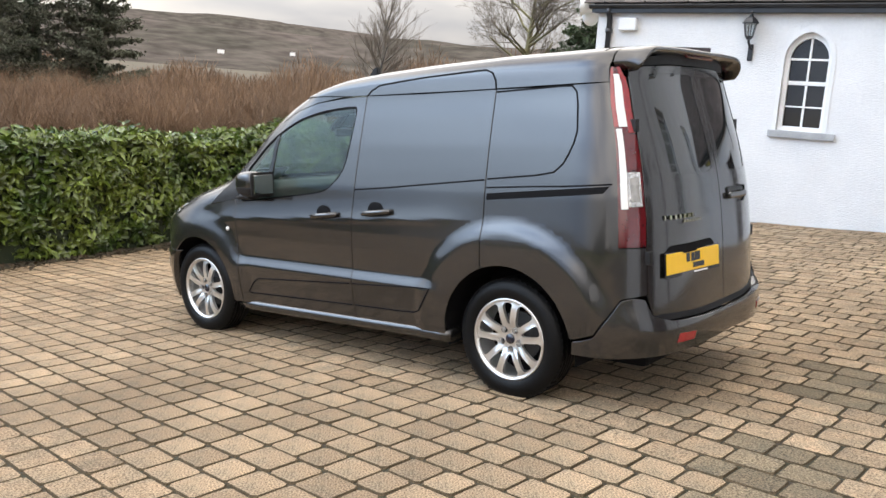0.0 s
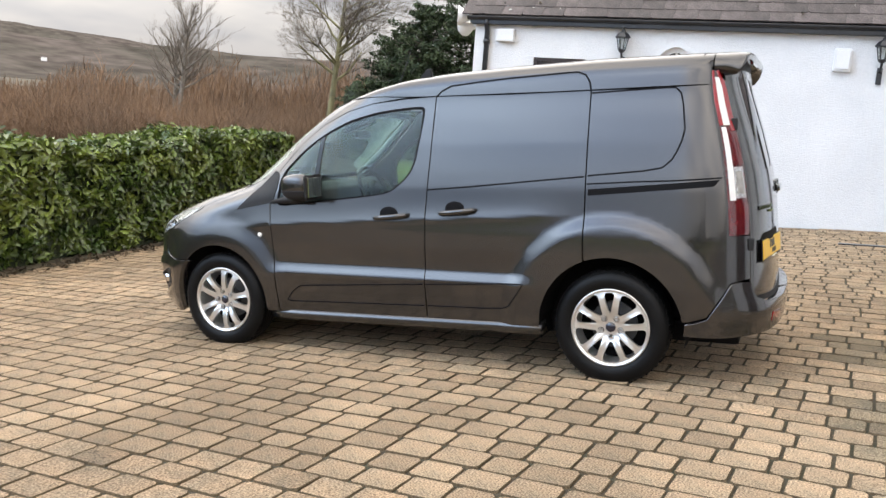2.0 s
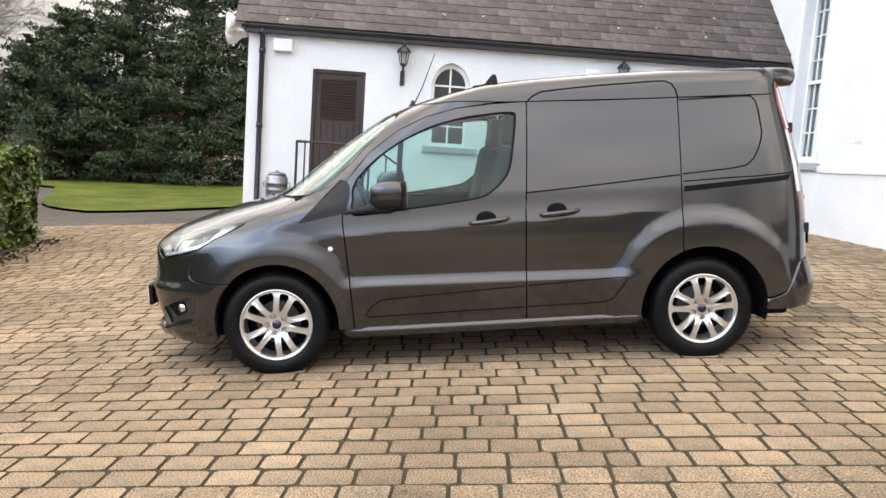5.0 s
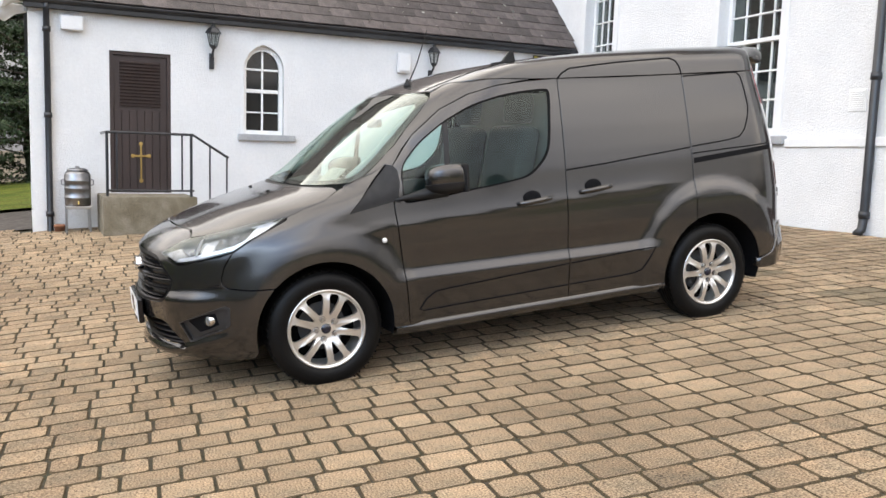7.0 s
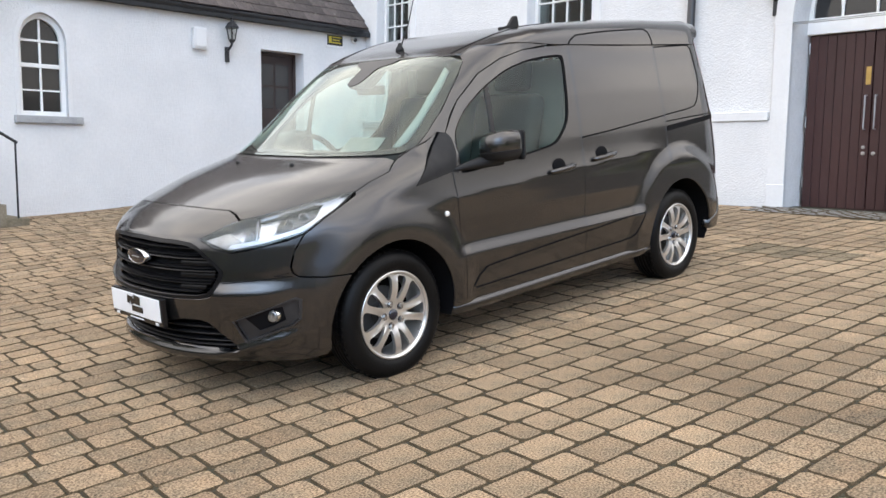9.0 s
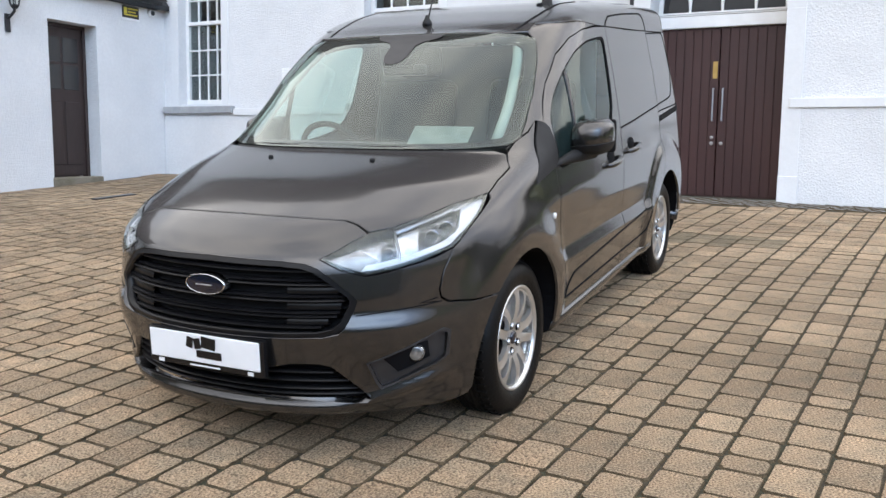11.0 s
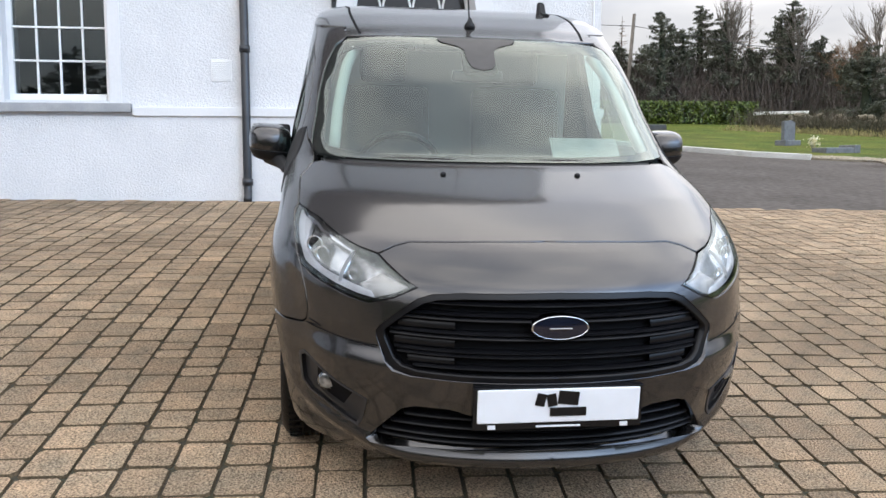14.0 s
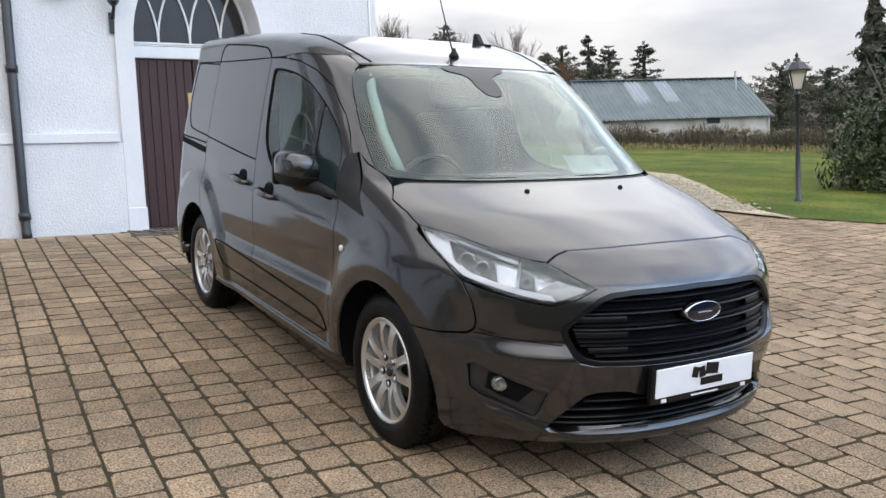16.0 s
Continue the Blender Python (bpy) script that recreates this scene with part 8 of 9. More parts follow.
for nm, args, mt, lb in (
    ("tail_light_reverse", (1.435, 1.69, 0.26, 0.66), M_CLEARLENS, "clear upper lens of the tail light"),
    ("tail_light_edge", (1.405, 1.725, 0.68, 0.99), M_RED, "red inner edge of the tail light"),
    ("tail_light_rim", (1.435, 1.725, 0.02, 0.24), M_RED, "red outer rim of the tail light"),
    ("tail_light_stop", (1.225, 1.395, 0.42, 0.99), M_DARKRED, "deep red stop lens"),
    ("tail_light_strip", (1.04, 1.425, 0.12, 0.38), M_CLEARLENS, "clear strip of the tail light"),
    ("tail_light_indicator", (1.05, 1.215, 0.40, 0.90), M_REFL, "clear indicator lens over a chrome reflector"),
    ("tail_light_foot", (0.865, 1.025, 0.03, 0.99), M_DARKRED, "deep red lower lens"),
):
    panel(nm, dense(lamp_band(*args), 0.03), skin, mt, van, sides=BOTH, lift=0.004, flange=0.012, step=0.035, label=lb)
panel("indicator_lamp", dense(lamp_band(1.075, 1.190, 0.50, 0.82), 0.03), skin, M_AMBERED, van, sides=BOTH, lift=0.006, flange=0.004, step=0.03)
panel("tail_light_body", dense(lamp_band(0.855, 1.725, 0.0, 1.0), 0.03), skin, M_DARKRED, van, sides=BOTH, lift=-0.002, flange=0.02, step=0.04, label="deep red tail light housing")
# plate recess shade, plate, badge bars, handle, hinges
rx = lambda y, z: tail_x(y, z)
# flat black sheet on the skin paints the shade in the plate recess
panel("plate_recess", dense([tail_yz(y, z) for y, z in ((0.605, 0.822), (0.56, 0.848), (0.18, 0.852), (0.13, 0.824), (0.14, 0.806), (0.60, 0.80))], 0.04), skin, M_GAP, van, lift=0.002, flange=0.0, label="painted shade of the recess above the rear plate")
p0, p1 = Vector((rx(0.615, 0.755) + 0.014, -0.615, 0)), Vector((rx(0.12, 0.755) + 0.014, -0.12, 0))
dirp = (p1 - p0).normalized()
mid = (p0 + p1) / 2
m = Matrix.Translation((mid.x, mid.y, 0.755)) @ Matrix(((dirp.y, dirp.x, 0, 0), (-dirp.x, dirp.y, 0, 0), (0, 0, 1, 0), (0, 0, 0, 1))) @ pose(0, 0, 0, 0, -3, 0)
b = box(-0.004, 0.003, -0.265, 0.265, -0.066, 0.060, 0.003, 1)
bmesh.ops.transform(b, matrix=m, verts=list(b.verts))
rh = part("plate_holder", b, M_GLOSSBLK, van, "black rear plate holder")
b = box(0.0035, 0.007, -0.256, 0.256, -0.048, 0.056, 0.002, 1)
bmesh.ops.transform(b, matrix=m, verts=list(b.verts))
rp = part("number_plate", b, M_YELLOW, van, "plain yellow rear number plate with a dark logo")
bm = bmesh.new()
for y, z, w, h, a in ((-0.055, 0.022, 0.034, 0.045, 12), (-0.01, 0.020, 0.034, 0.045, -10), (0.035, 0.022, 0.05, 0.045, 8), (0.045, -0.022, 0.11, 0.026, 0)):
    b = box(0.0072, 0.0082, y - w / 2, y + w / 2, z - h / 2, z + h / 2)
    join(bm, b)
bmesh.ops.transform(bm, matrix=m, verts=list(bm.verts))
part("logo_mark", bm, M_GLOSSBLK, rp)
b = box(0.0035, 0.0045, -0.03, 0.14, -0.062, -0.054)
bmesh.ops.transform(b, matrix=m, verts=list(b.verts))
part("text_bar", b, M_PLATE, rh)
for z0, y0, n, w in ((0.988, 0.585, 7, 0.034), (0.962, 0.44, 7, 0.022)):
    bm = bmesh.new()
    for k in range(n):
        y = y0 - k * (w + 0.004)
        b = box(-0.001, 0.005, -w / 2, w / 2, -w * 0.33, w * 0.33, 0.001, 1)
        bmesh.ops.transform(b, matrix=pose(rx(y, z0) + 0.001, -y, z0, 0, 0, 6), verts=list(b.verts))
        join(bm, b)
    part("chrome_lettering", bm, M_CHROME, van, "small chrome model badge")
part("rear_handle_bowl", box(rx(0.25, 1.05) - 0.012, rx(0.25, 1.05) + 0.004, 0.10, 0.36, 1.01, 1.10, 0.02), M_GLOSSBLK, van)
part("rear_handle", box(rx(0.25, 1.05) + 0.002, rx(0.25, 1.05) + 0.03, 0.09, 0.34, 1.035, 1.072, 0.012), M_PAINT, van, "rear door pull handle")
for s in BOTH:
    for z in (1.44, 0.80):
        y = 0.66 if z > 1 else 0.70
        part("door_hinge", box(rx(y, z) - 0.02, rx(y, z) + 0.016, -s * (y - 0.018), -s * (y + 0.018), z - 0.032, z + 0.032, 0.006), M_PLASTIC, van, "black rear door hinge")


def bumper_skin(X, t):
    p, n = frame_at(skin, X, min(0.62, max(0.25, t)))
    out = 0.055 * sstep(1.90, 2.50, X) * (0.75 + 0.25 * math.sin((t - 0.30) / 0.25 * math.pi)) * (1 - 0.35 * sstep(0.44, 0.60, t))
    return Vector((p.x + n.x * out, p.y + n.y * out, t))


XE = X_BACK + SPAN
rb = [at_xz(1.735, 0.312), at_xz(1.742, 0.375), at_xz(1.80, 0.388), at_xz(1.853, 0.408), at_xz(1.915, 0.508), at_xz(1.966, 0.595), at_xz(2.01, 0.606), tail_yz(0.73, 0.60), tail_yz(0.70, 0.52), tail_yz(0.60, 0.485), tail_yz(0.30, 0.472), (XE, 0.470), (XE, 0.345), tail_yz(0.30, 0.335), tail_yz(0.60, 0.318), at_xz(1.95, 0.308)]
panel("rear_bumper", dense(rb, 0.04), bumper_skin, M_PAINT, van, both=True, step=0.04, flange=0.06, label="grey rear bumper")
panel("bumper_step", dense([tail_yz(0.70, 0.505), tail_yz(0.60, 0.482), tail_yz(0.30, 0.470), (XE, 0.468), (XE, 0.50), tail_yz(0.30, 0.50), tail_yz(0.62, 0.515)], 0.03), skin, M_PLASTIC, van, both=True, step=0.03, lift=0.004, flange=0.03, label="black bumper step pad")
panel("rear_reflector", dense([tail_yz(y, z) for y, z in ((0.575, 0.372), (0.445, 0.372), (0.435, 0.412), (0.560, 0.418))], 0.03), bumper_skin, M_RED, van, sides=BOTH, step=0.03, lift=0.003, flange=0.006, label="red bumper reflector")

# --- dark inner body, floor and wheel housings ---
panel("inner_body", xz([(-1.74, 0.30)] + [(-1.85, 0.50), (-1.80, 0.75), (-1.55, 0.86), (-1.15, 0.90), (-0.90, 0.95), (1.85, 1.05), (1.88, 0.70), (1.80, 0.42)] + arc(AXLE, HUBZ, RR + 0.01, 12, 168, 14) + [(0.93, 0.27), (-0.93, 0.27)] + arc(-AXLE, HUBZ, FR + 0.01, 10, 170, 14)), skin, M_GAP, van, sides=BOTH, lift=-0.03, flange=0.0, step=0.09)
panel("load_lining", xz([(0.20, 1.04), (0.26, 1.66), (1.19, 1.665), (1.78, 1.67), (1.86, 1.35), (1.90, 1.04)]), skin, M_GAP, van, sides=BOTH, lift=-0.03, flange=0.0, step=0.12)
part("underbody", box(-1.95, 2.0, -0.60, 0.60, 0.215, 0.34, 0.03), M_GAP, van)
for x, r in ((-AXLE, FR), (AXLE, RR)):
    for s in BOTH:
        bm = bmesh.new()
        rows = []
        for k in range(25):
            a = radians(-12 + 204 * k / 24)
            rows.append([bm.verts.new((x + (r + 0.008) * math.cos(a), -s * y, HUBZ + (r + 0.008) * math.sin(a))) for y in (half_width(x + r * math.cos(a), HUBZ + r * math.sin(a)) - 0.018, 0.76, 0.55)])
        for a, b in zip(rows, rows[1:]):
            for k in range(2):
                bm.faces.new((a[k], b[k], b[k + 1], a[k + 1]))
        hub = bm.verts.new((x, -s * 0.55, HUBZ))
        for a, b in zip(rows, rows[1:]):
            bm.faces.new((a[2], b[2], hub))
        part("wheel_housing", bm, M_GAP, van)
# --- cab ---
part("dashboard", prism([(-1.08, 0.80), (-1.07, 1.075), (-1.00, 1.098), (-0.86, 1.075), (-0.80, 1.02), (-0.84, 0.86), (-0.90, 0.70)], -0.70, 0.70, "Y", None, 0.02), M_CABIN, van, "dark grey dashboard", True)
part("dash_top", prism([(-1.25, 0.95), (-1.24, 1.075), (-1.08, 1.098), (-1.05, 0.95)], -0.48, 0.48, "Y", None, 0.01), M_CABIN, van)
part("cab_floor", box(-0.90, 0.30, -0.80, 0.80, 0.34, 0.40), M_CABIN, van)
part("bulkhead", box(0.26, 0.285, -0.70, 0.70, 0.40, 1.56, 0.004, 1), M_BULK, van, "grey steel bulkhead behind the seats")
part("headlining", box(-0.42, 0.26, -0.60, 0.60, 1.60, 1.615), M_BULK, van)
st = tube([(-0.80 - 0.075 * math.sin(a), 0.37 + 0.185 * math.cos(a), 1.005 + 0.165 * math.sin(a)) for a in (2 * math.pi * k / 32 for k in range(33))], 0.016, 8)
wheel = part("steering_wheel", st, M_GLOSSBLK, van, "black steering wheel on the right", True)
part("steering_hub", lathe([(0.0, -0.03), (0.06, -0.028), (0.075, 0.0), (0.05, 0.03), (0.0, 0.03)], 18, None, "X", (-0.80, 0.37, 1.005)), M_GLOSSBLK, wheel, smooth=True)
for a in (0, 180, 270):
    part("steering_spoke", tube([(-0.80, 0.37, 1.005), (-0.80 - 0.075 * math.sin(radians(a)), 0.37 + 0.18 * math.cos(radians(a)), 1.005 + 0.16 * math.sin(radians(a)))], 0.014, 8), M_GLOSSBLK, wheel)
for y in (0.37, -0.37):
    cush = box(-0.52, 0.0, y - 0.25, y + 0.25, 0.62, 0.80, 0.06, 3)
    seat = part("seat", cush, M_SEAT, van, "dark cloth cab seat", True)
    bk = box(-0.07, 0.07, y - 0.25, y + 0.25, 0.0, 0.64, 0.06, 3)
    bmesh.ops.transform(bk, matrix=pose(0.0, 0, 0.74, 0, 14, 0), verts=list(bk.verts))
    part("seat_back", bk, M_SEAT, seat, smooth=True)
    hr = box(-0.05, 0.05, y - 0.13, y + 0.13, 0.0, 0.19, 0.04, 3)
    bmesh.ops.transform(hr, matrix=pose(0.17, 0, 1.38, 0, 8, 0), verts=list(hr.verts))
    part("headrest", hr, M_SEAT, seat, smooth=True)
    part("seat_base", box(-0.48, -0.02, y - 0.22, y + 0.22, 0.40, 0.63, 0.02), M_CABIN, seat)
bm = box(-0.148, 0.148, -0.001, 0.001, 0.0, 0.13)
bmesh.ops.transform(bm, matrix=pose(-1.16, -0.40, 1.094, 50, 0, 90), verts=list(bm.verts))
pp = part("dashboard_paper", bm, M_PAPER, van, "printed price sheet propped on the dashboard")
for k in range(3):
    b = box(-0.125 + 0.088 * k, -0.055 + 0.088 * k, -0.003, -0.001, 0.02, 0.11)
    bmesh.ops.transform(b, matrix=pose(-1.16, -0.40, 1.094, 50, 0, 90), verts=list(b.verts))
    part("text_bar", b, M_BULK, pp)
part("sensor_pod", prism([(-0.60, 1.59), (-0.69, 1.53), (-0.79, 1.465), (-0.80, 1.445), (-0.73, 1.43), (-0.58, 1.56)], -0.075, 0.075, "Y", None, 0.01), M_GAP, van, "black camera pod behind the windscreen")
part("rear_view_mirror", box(-0.70, -0.67, -0.12, 0.12, 1.40, 1.455, 0.015), M_BLACK, van)
part("pod_cover", prism([(-0.605, 1.59), (-0.665, 1.552), (-0.64, 1.54), (-0.57, 1.575)], -0.25, 0.25, "Y", None, 0.006), M_GAP, van)
for s in BOTH:
    part("pillar_trim", tube([(nose_x(y, z) + 0.075, -s * y, z) for y, z in ((0.665, 1.12), (0.655, 1.20), (0.645, 1.28), (0.625, 1.37), (0.60, 1.46), (0.565, 1.53))], 0.024, 10), M_TRIM, van, "pale inner pillar trim", True)
    part("door_card", box(-0.82, 0.20, -s * 0.80, -s * 0.83, 0.42, 0.985, 0.02), M_CABIN, van)

# --- mirrors, wipers, washers, aerials ---
for s in BOTH:
    m = Matrix.Translation((-0.575, -s * 0.948, 1.104)) @ Matrix.Diagonal((1.06, -s * 0.76, 1.0, 1))
    cap = bmesh.new()
    bmesh.ops.create_uvsphere(cap, u_segments=24, v_segments=14, radius=1.0)
    for v in cap.verts:
        x, y, z = v.co
        sx = 0.145 if x < 0 else 0.060
        v.co = Vector((math.copysign(abs(x) ** 0.75, x) * sx, math.copysign(abs(y) ** 0.62, y) * 0.126, math.copysign(abs(z) ** 0.62, z) * 0.084 + 0.012 * y))
    bmesh.ops.transform(cap, matrix=m, verts=list(cap.verts))
    mir = part("door_mirror", cap, M_PAINT, van, "body-coloured door mirror cap", True)
    low = bmesh.new()
    bmesh.ops.create_uvsphere(low, u_segments=24, v_segments=14, radius=1.0)
    for v in low.verts:
        x, y, z = v.co
        sx = 0.147 if x < 0 else 0.064
        v.co = Vector((math.copysign(abs(x) ** 0.75, x) * sx, math.copysign(abs(y) ** 0.62, y) * 0.128, min(-0.030, math.copysign(abs(z) ** 0.62, z) * 0.086) + 0.012 * y))
    bmesh.ops.transform(low, matrix=m, verts=list(low.verts))
    part("mirror_base", low, M_PLASTIC, mir, "black lower mirror shell", True)
    bz = box(0.040, 0.064, -0.116, 0.116, -0.078, 0.078, 0.022, 3)
    bmesh.ops.transform(bz, matrix=m, verts=list(bz.verts))
    part("mirror_bezel", bz, M_PLASTIC, mir, smooth=True)
    gl = box(0.060, 0.066, -0.100, 0.100, -0.062, 0.062, 0.0028, 1)
    bmesh.ops.transform(gl, matrix=m, verts=list(gl.verts))
    part("mirror_glass", gl, M_CHROME, mir)
    arm = tube([(-0.905, -s * 0.868, 0.998), (-0.84, -s * 0.872, 1.008), (-0.76, -s * 0.885, 1.018), (-0.69, -s * 0.905, 1.028), (-0.61, -s * 0.95, 1.044)], 0, 12, None, [0.006, 0.016, 0.026, 0.034, 0.042])
    part("mirror_arm", arm, M_PLASTIC, mir, smooth=True)
    nz = lathe([(0.012, 0.0), (0.010, 0.008), (0.005, 0.011), (0.0, 0.012)], 12, None, "Z", (-1.467, -s * 0.262, 1.062))
    part("washer_nozzle", nz, M_PLASTIC, van, "small black washer nozzle", True)
for y0, y1, dy in ((0.62, 0.02, 0), (0.05, -0.50, 0)):
    pts = [(nose_x(y0 + (y1 - y0) * k / 8, 1.112) - 0.004, y0 + (y1 - y0) * k / 8, 1.099 + 0.006 * math.sin(k / 8 * math.pi)) for k in range(9)]
    part("wiper_blade", tube(pts, 0.006, 6), M_PLASTIC, van, "black wiper resting on the scuttle")
wh = tube([(-0.434, 0, 1.662), (-0.36, 0.0, 1.80), (-0.27, 0.01, 2.02)], 0, 6, None, [0.005, 0.004, 0.0025])
aer = part("aerial", lathe([(0.028, -0.012), (0.026, 0.006), (0.014, 0.022), (0.008, 0.04), (0.0, 0.042)], 14, None, "Z", (-0.434, 0, 1.664)), M_PLASTIC, van, "black whip aerial", True)
part("aerial_whip", wh, M_PLASTIC, aer)
fin = prism([(-0.08, 0.0), (0.0, 0.008), (0.05, 0.068), (0.075, 0.070), (0.09, 0.0), (0.085, -0.015), (-0.075, -0.015)], -0.018, 0.018, "Y", None, 0.006)
bmesh.ops.transform(fin, matrix=Matrix.Translation((0.02, -0.48, roof_z(0.02, 0.48) - 0.002)), verts=list(fin.verts))
part("roof_fin", fin, M_PLASTIC, van, "small black roof fin")
panel("fuel_flap_seam", xz([(1.52, 0.80), (1.52, 0.81), (1.53, 0.81), (1.53, 0.80)]), skin, M_GAP, van, sides=(-1,), lift=0.0005, flange=0.0)


# --- wheels ---
def road_wheel(x, s):
    """Tyre with tread, rim barrel and five pairs of spokes; s: 1 near side."""
    rt, ri, yo, yi = 0.325, 0.222, 0.868, 0.665
    prof = [(ri - 0.008, yo - 0.030), (ri, yo - 0.014), (ri + 0.012, yo - 0.006), (ri + 0.030, yo), (ri + 0.060, yo + 0.001), (rt - 0.018, yo - 0.014), (rt - 0.006, yo - 0.026), (rt, yo - 0.040)]
    for k in range(1, 5):
        y = yo - 0.040 - (yo - yi - 0.075) * k / 5
        prof += [(rt, y + 0.006), (rt - 0.008, y + 0.005), (rt - 0.008, y - 0.005), (rt, y - 0.006)]
    prof += [(rt, yi + 0.035), (rt - 0.015, yi + 0.012), (ri + 0.04, yi), (ri, yi + 0.015)]
    ty = lathe(prof, 64, None, "Y", caps=False)
    hub = new("road_wheel")
    hub.parent = van
    tagged(hub, "silver alloy wheel with five twin spokes")
    def place(bm):
        bmesh.ops.transform(bm, matrix=Matrix.Translation((x, 0, HUBZ + 0.002)) @ Matrix.Diagonal((1, -s, 1, 1)), verts=list(bm.verts))
        if s > 0:
            bmesh.ops.reverse_faces(bm, faces=list(bm.faces))
        bmesh.ops.recalc_face_normals(bm, faces=list(bm.faces))
        return bm
    part("tyre", place(ty), M_RUBBER, hub, "black road tyre", True)
    tb = bmesh.new()
    for k in range(56):
        a = 2 * math.pi * k / 56
        b = box(-0.004, 0.004, yo - 0.075, yo - 0.028, rt - 0.004, rt + 0.0035)
        bmesh.ops.transform(b, matrix=Matrix.Rotation(a, 4, "Y"), verts=list(b.verts))
        join(tb, b)
    part("tread", place(tb), M_RUBBER, hub)["kind"] = "stuff"
    rim = lathe([(0.150, yi + 0.02), (0.198, yi + 0.05), (0.198, yo - 0.075), (0.207, yo - 0.040), (0.2165, yo - 0.022), (0.2225, yo - 0.016), (0.2225, yo - 0.010), (0.214, yo - 0.008), (0.207, yo - 0.018), (0.201, yo - 0.030)], 64, None, "Y", caps=False)
    part("rim", place(rim), M_ALLOY, hub, smooth=True)
    disc = lathe([(0.0, yo - 0.135), (0.135, yo - 0.135), (0.135, yo - 0.120), (0.07, yo - 0.120), (0.065, yo - 0.08), (0.0, yo - 0.08)], 40, None, "Y")
    part("brake_disc", place(disc), M_CABIN, hub, smooth=False)
    back = lathe([(0.0, yi + 0.055), (0.197, yi + 0.055)], 40, None, "Y")
    part("brake_backplate", place(back), M_GAP, hub)
    big = [(0.082, 0.0), (0.085, 0.009), (0.105, 0.019), (0.150, 0.039), (0.176, 0.049), (0.190, 0.047), (0.199, 0.036), (0.202, 0.0)]
    slot = [(0.080, 0.0), (0.088, 0.006), (0.118, 0.014), (0.150, 0.0225), (0.176, 0.0285), (0.189, 0.027), (0.197, 0.016)]
    for k in range(5):
        a0 = 2 * math.pi * k / 5 + (0.35 if x * s > 0 else 0.0)
        polar = lambda r, o, a: (r * math.cos(a) - o * math.sin(a), r * math.sin(a) + o * math.cos(a))
        h = math.pi / 5
        ring = [polar(0.024, 0, a0 - h + 2 * h * i / 8) for i in range(9)] + [polar(r, -o, a0 + h) for r, o in big]
        ring += [polar(0.2105, 0, a0 + h - 2 * h * i / 14) for i in range(15)] + [polar(r, o, a0 - h) for r, o in big[::-1]]
        hole = [polar(r, o, a0) for r, o in slot] + [polar(r, -o, a0) for r, o in slot[:0:-1]]
        v2, tris, rims = tri2d(ring, [hole], 0.009)

        def face_y(px, pz):
            r = math.hypot(px, pz)
            da = (math.atan2(pz, px) - a0 + math.pi) % (2 * math.pi) - math.pi
            ridge = math.exp(-((abs(r * math.sin(da)) - 0.016 - 0.08 * max(0.0, r - 0.07)) / 0.009) ** 2)
            return yo - 0.034 + 0.018 * sstep(0.04, 0.13, r) - 0.006 * sstep(0.16, 0.21, r) + 0.0045 * ridge * sstep(0.05, 0.09, r) * (1 - sstep(0.17, 0.20, r))

        vs = [(px, face_y(px, pz), pz) for px, pz in v2]
        fs = [tuple(t) for t in tris]
        for rim2 in rims:
            b0, nr = len(vs), len(rim2)
            for px, pz in rim2:
                y = face_y(px, pz)
                vs += [(px, y, pz), (px, y - 0.020, pz)]
            fs += [(b0 + 2 * i, b0 + 2 * ((i + 1) % nr), b0 + 2 * ((i + 1) % nr) + 1, b0 + 2 * i + 1) for i in range(nr)]
        me = bpy.data.meshes.new("twin_spoke")
        me.from_pydata([(px + x, -s * y, pz + HUBZ + 0.002) for px, y, pz in vs], [], fs)
        bm = bmesh.new()
        bm.from_mesh(me)
        bmesh.ops.recalc_face_normals(bm, faces=list(bm.faces))
        part("twin_spoke", bm, M_ALLOY, hub, smooth=True)
        an = a0 + h
        nut = lathe([(0.0, yo - 0.022), (0.010, yo - 0.021), (0.0125, yo - 0.028), (0.0125, yo - 0.045)], 6, None, "Y", (0.059 * math.cos(an), 0, 0.059 * math.sin(an)))
        part("wheel_nut", place(nut), M_STEEL, hub)
        well = lathe([(0.0155, yo - 0.028), (0.0165, yo - 0.0265), (0.0185, yo - 0.034)], 16, None, "Y", (0.059 * math.cos(an), 0, 0.059 * math.sin(an)), caps=False)
        part("nut_well", place(well), M_GLOSSBLK, hub)
    cap = lathe([(0.0, yo - 0.024), (0.024, yo - 0.025), (0.028, yo - 0.030), (0.028, yo - 0.05)], 28, None, "Y")
    part("centre_cap", place(cap), M_BADGE, hub, "dark blue centre cap", True)
    return hub


for x in (-AXLE, AXLE):
    for s in BOTH:
        road_wheel(x, s)
van.matrix_basis = M_VAN


# ---- driveway pavers ----
def row_y(v, x):
    """Courses run along the van, turned a little; v: distance across the courses."""
    turn = radians(-3.8 + 0.85 * max(-2.5, min(2.5, v)))
    return v + math.tan(turn) * x


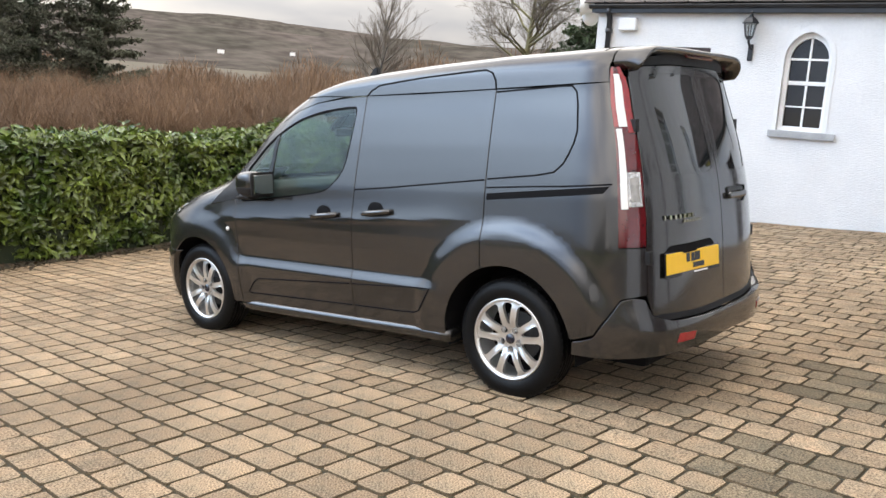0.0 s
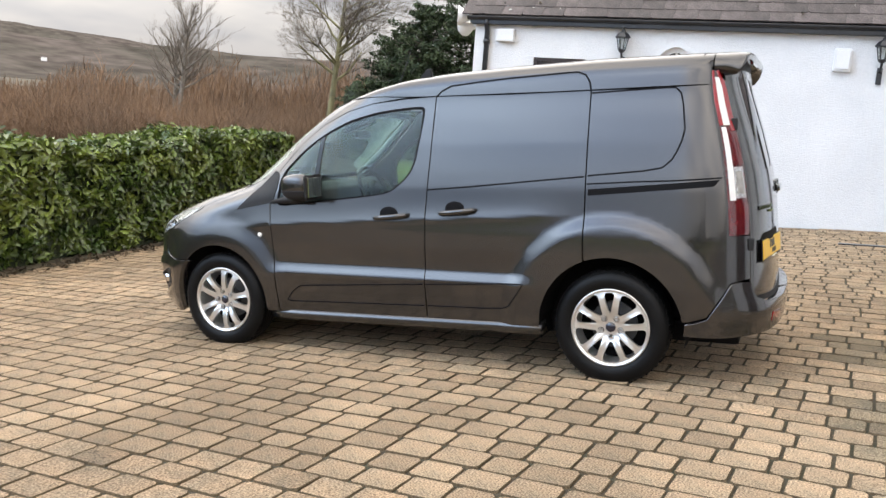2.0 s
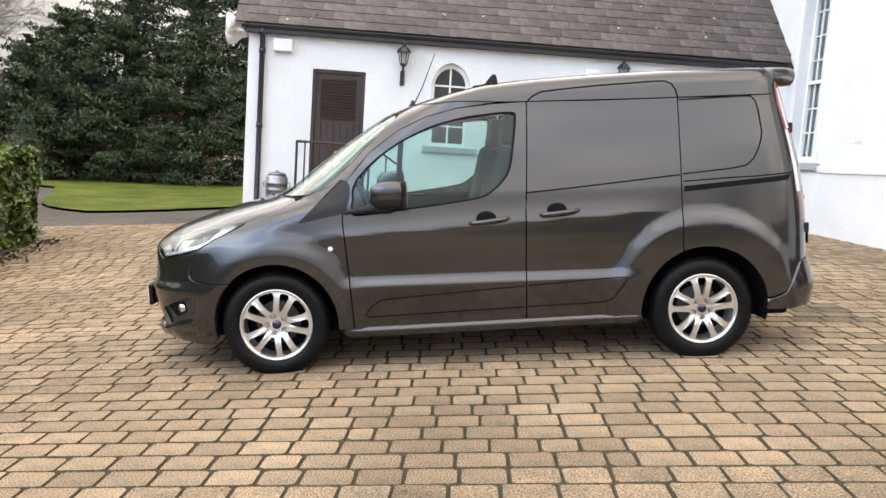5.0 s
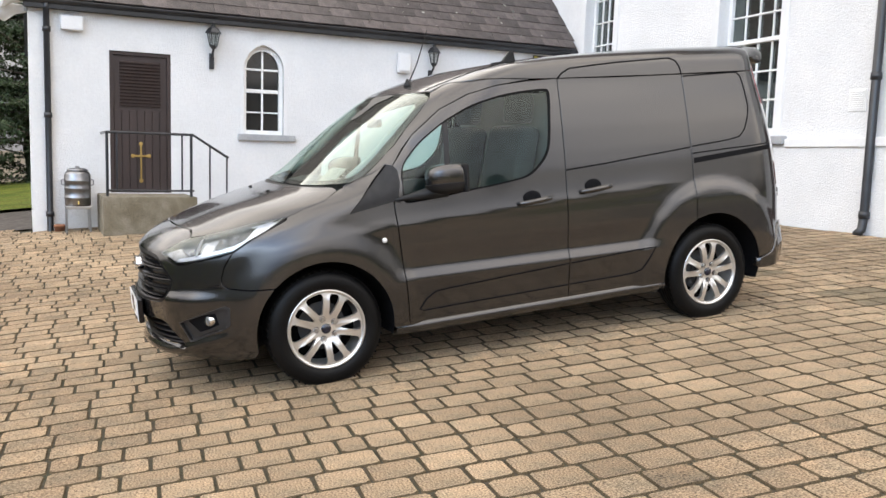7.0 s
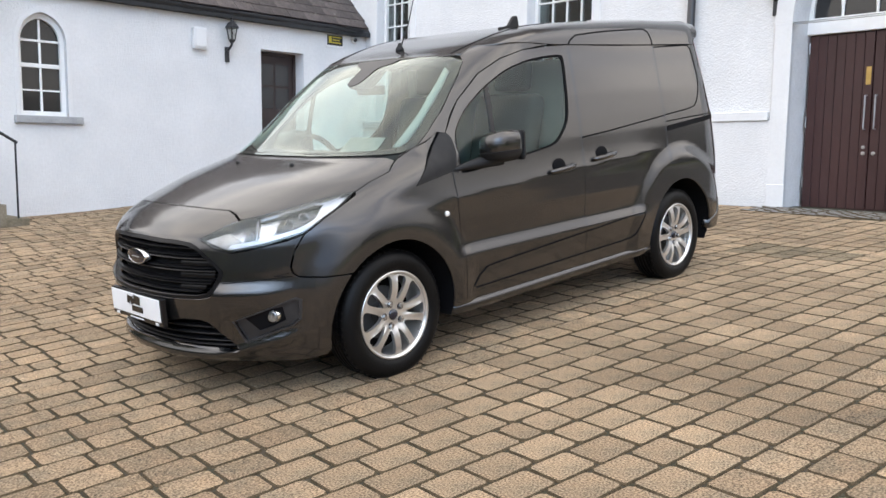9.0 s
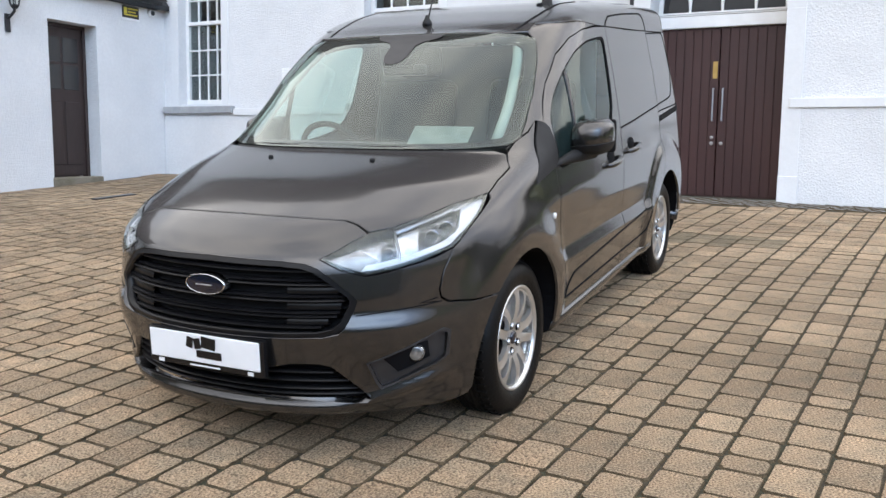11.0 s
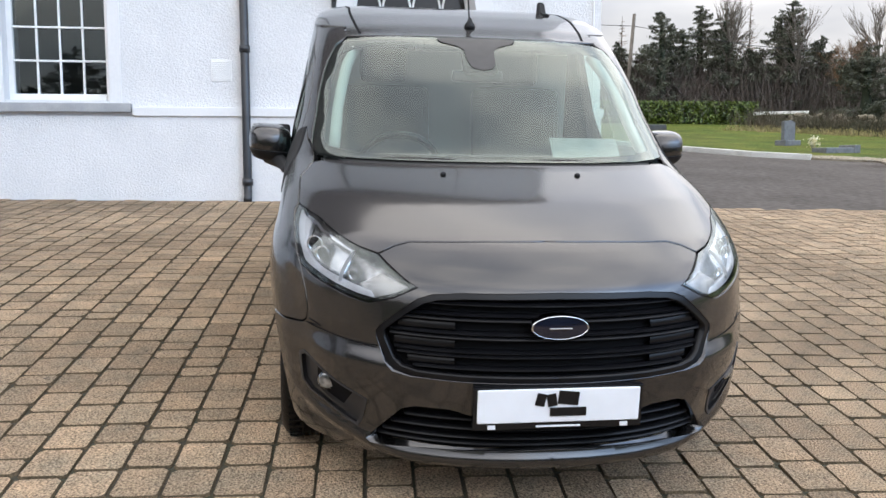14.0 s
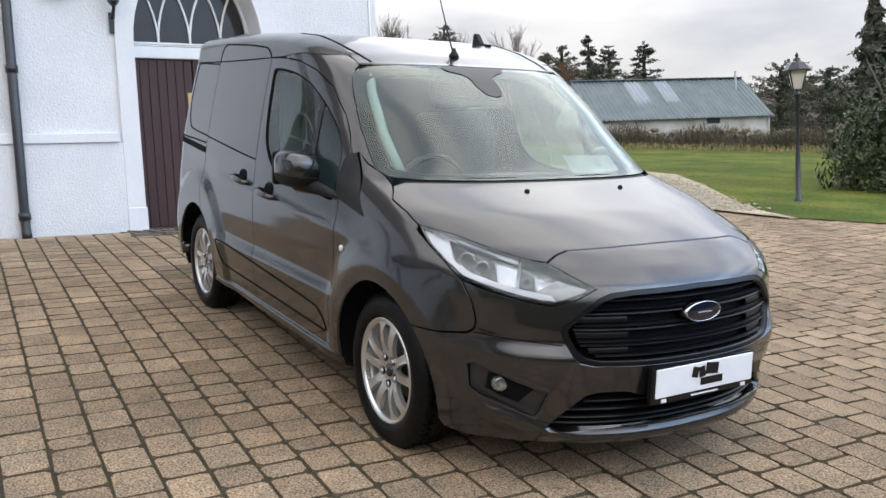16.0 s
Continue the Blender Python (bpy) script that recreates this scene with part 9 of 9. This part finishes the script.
YARD = [(-6.05, -9.3), (1.2, -8.5), (2.9, -7.5), (4.6, -7.35), (5.05, -6.0), (5.12, -3.62), (5.12, 0.45), (5.6, 0.5), (5.6, 7.90), (-0.6, 7.66), (-2.2, 7.62), (-3.2, 7.70), (-3.3, 8.25), (-6.6, 8.7), (-6.0, 7.4), (-5.72, 4.0), (-5.5, 0.0)]
paver_me = []
for k in range(7):
    random.seed(40 + k)
    L = (0.128, 0.178, 0.205, 0.218, 0.228, 0.240, 0.215)[k]
    bm = bmesh.new()
    hx, hy, b = L / 2 - 0.0034, 0.178 / 2 - 0.0030, 0.0032
    lo = [bm.verts.new((x + random.uniform(-0.002, 0.002), y + random.uniform(-0.002, 0.002), -0.025)) for x, y in ((-hx, -hy), (hx, -hy), (hx, hy), (-hx, hy))]
    mid, top = [], []
    for s, (x, y) in enumerate(((-1, -1), (1, -1), (1, 1), (-1, 1))):
        c = 0.010 + random.uniform(0, 0.012)
        hx2, hy2 = hx + random.uniform(-0.004, 0.001), hy + random.uniform(-0.004, 0.001)
        e = [(x * hx2, y * (hy2 - c)), (x * (hx2 - c), y * hy2)] if x * y > 0 else [(x * (hx2 - c), y * hy2), (x * hx2, y * (hy2 - c))]
        mid += [bm.verts.new((ex, ey, -0.0055 + random.uniform(-0.002, 0.001))) for ex, ey in e]
        top += [bm.verts.new((ex - math.copysign(b, ex), ey - math.copysign(b, ey), 0.0)) for ex, ey in e]
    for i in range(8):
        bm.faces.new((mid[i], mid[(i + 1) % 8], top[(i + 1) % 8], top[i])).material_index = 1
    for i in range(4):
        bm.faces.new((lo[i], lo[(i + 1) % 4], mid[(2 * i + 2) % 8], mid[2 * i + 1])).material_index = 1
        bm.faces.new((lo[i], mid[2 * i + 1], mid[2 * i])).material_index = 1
    bm.faces.new(top)
    bmesh.ops.recalc_face_normals(bm, faces=list(bm.faces))
    me = bpy.data.meshes.new("paver")
    bm.to_mesh(me)
    bm.free()
    me.materials.append(M_PAVER)
    me.materials.append(M_PAVERSIDE)
    paver_me.append((L, me))

paving = thing("driveway_paving", "tan block-paved driveway with dark earthy joints", "paving", kind="structure")
random.seed(77)
rest_v, rest_f, n_part = [], [], 0
dirt_v, dirt_f = [], []
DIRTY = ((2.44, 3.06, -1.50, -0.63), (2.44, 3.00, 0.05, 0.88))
co_cache = [[v.co.copy() for v in me.vertices] for _, me in paver_me]
po_cache = [[tuple(p.vertices) for p in me.polygons] for _, me in paver_me]
si_cache = [[p.material_index for p in me.polygons] for _, me in paver_me]
rest_i, dirt_i = [], []
v = -9.6
while v < 9.2:
    x = -6.9 + random.uniform(0, 0.25)
    while x < 5.7:
        k = random.choices(range(7), (2, 3, 4, 5, 5, 3, 5))[0]
        L, me = paver_me[k]
        xc = x + L / 2
        yc = row_y(v, xc)
        x += L
        if not inside((xc, yc), YARD):
            continue
        z = ground_z(xc, yc)
        sx = (ground_z(xc + 0.1, yc) - ground_z(xc - 0.1, yc)) / 0.2
        sy = (ground_z(xc, yc + 0.1) - ground_z(xc, yc - 0.1)) / 0.2
        tz = math.degrees(math.atan2(row_y(v, xc + 0.1) - row_y(v, xc - 0.1), 0.2))
        wide = (row_y(v + 0.089, xc) - row_y(v - 0.089, xc)) / 0.178
        m = pose(xc, yc, z + 0.022 + random.uniform(-0.002, 0.002), math.degrees(math.atan(sy)) + random.uniform(-0.5, 0.5), -math.degrees(math.atan(sx)) + random.uniform(-0.5, 0.5), tz + random.uniform(-0.5, 0.5)) @ Matrix.Diagonal((1, wide, 1, 1))
        if n_part < 300 and -2.4 < xc < 2.6 and -2.65 < yc < -1.15:
            ob = new("paver", me)
            ob.parent = paving
            ob.matrix_basis = m
            n_part += 1
        else:
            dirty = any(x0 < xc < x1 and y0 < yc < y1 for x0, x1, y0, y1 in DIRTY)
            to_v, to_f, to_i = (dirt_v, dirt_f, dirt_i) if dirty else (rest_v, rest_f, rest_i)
            s = len(to_v)
            to_v += [tuple(m @ c) for c in co_cache[k]]
            to_f += [tuple(s + i for i in p) for p in po_cache[k]]
            to_i += si_cache[k]
    v += 0.178
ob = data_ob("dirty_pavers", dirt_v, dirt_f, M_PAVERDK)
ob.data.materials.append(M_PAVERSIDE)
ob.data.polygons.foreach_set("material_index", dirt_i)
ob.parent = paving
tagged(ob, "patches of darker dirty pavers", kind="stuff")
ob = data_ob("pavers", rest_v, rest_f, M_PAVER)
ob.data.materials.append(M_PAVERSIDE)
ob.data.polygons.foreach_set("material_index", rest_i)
ob.parent = paving
tagged(ob, kind="stuff")

# grey setts in front of the church door and round the corner
setts = thing("sett_band", "band of grey granite setts along the church wall", "paving", kind="structure")
rv, rf, sett_me = [], [], []
for L, me in paver_me:
    me = me.copy()
    me.name = "sett"
    me.materials[0] = M_SETT
    sett_me.append(me)
random.seed(8)
for r in range(5):
    y = -3.6
    while y < 0.5:
        k = random.randrange(len(paver_me))
        L, me = paver_me[k]
        xc, yc = 5.19 + r * 0.115, y + L * 0.36
        y += L * 0.72
        if r >= 4 and -2.9 < yc < -1.25:
            continue
        m = pose(xc, yc, ground_z(xc, yc) + 0.028 + random.uniform(-0.003, 0.003), 0, -4.4, 90 + random.uniform(-1, 1)) @ Matrix.Diagonal((0.70, 0.62, 1, 1))
        ob = new("sett", sett_me[k])
        ob.parent = setts
        ob.matrix_basis = m
for r in range(10):
    xx = 5.8
    while xx < 10.2:
        k = random.randrange(len(paver_me))
        L, me = paver_me[k]
        xc, yc = xx + L / 2, -3.0 - r * 0.11
        xx += L
        if yc < -3.62 + (xc - 5.3) * 0.02:
            continue
        m = pose(xc, yc, ground_z(xc, yc) + 0.028, 0, -4.4, random.uniform(-1, 1)) @ Matrix.Diagonal((1, 0.60, 1, 1))
        s = len(rv)
        rv += [tuple(m @ c) for c in co_cache[k]]
        rf += [tuple(s + i for i in p) for p in po_cache[k]]
ob = data_ob("corner_setts", rv, rf, M_SETT)
ob.parent = setts
tagged(ob, kind="stuff")
ribbon("kerb", [(5.12, -3.70), (5.75, -3.66), (10.2, -3.55)], 0.12, 0.045, M_KERB, "flat concrete kerb beside the setts", "kerb")
dr = thing("drain_cover", "dark iron drain cover set in the paving", "drain", at=(2.9, 6.1, ground_z(2.9, 6.1) + 0.03), rot=(0, -4, 0))
part("grate", box(-0.3, 0.3, -0.06, 0.06, -0.02, 0.006, 0.004, 1), M_BLACK, dr)
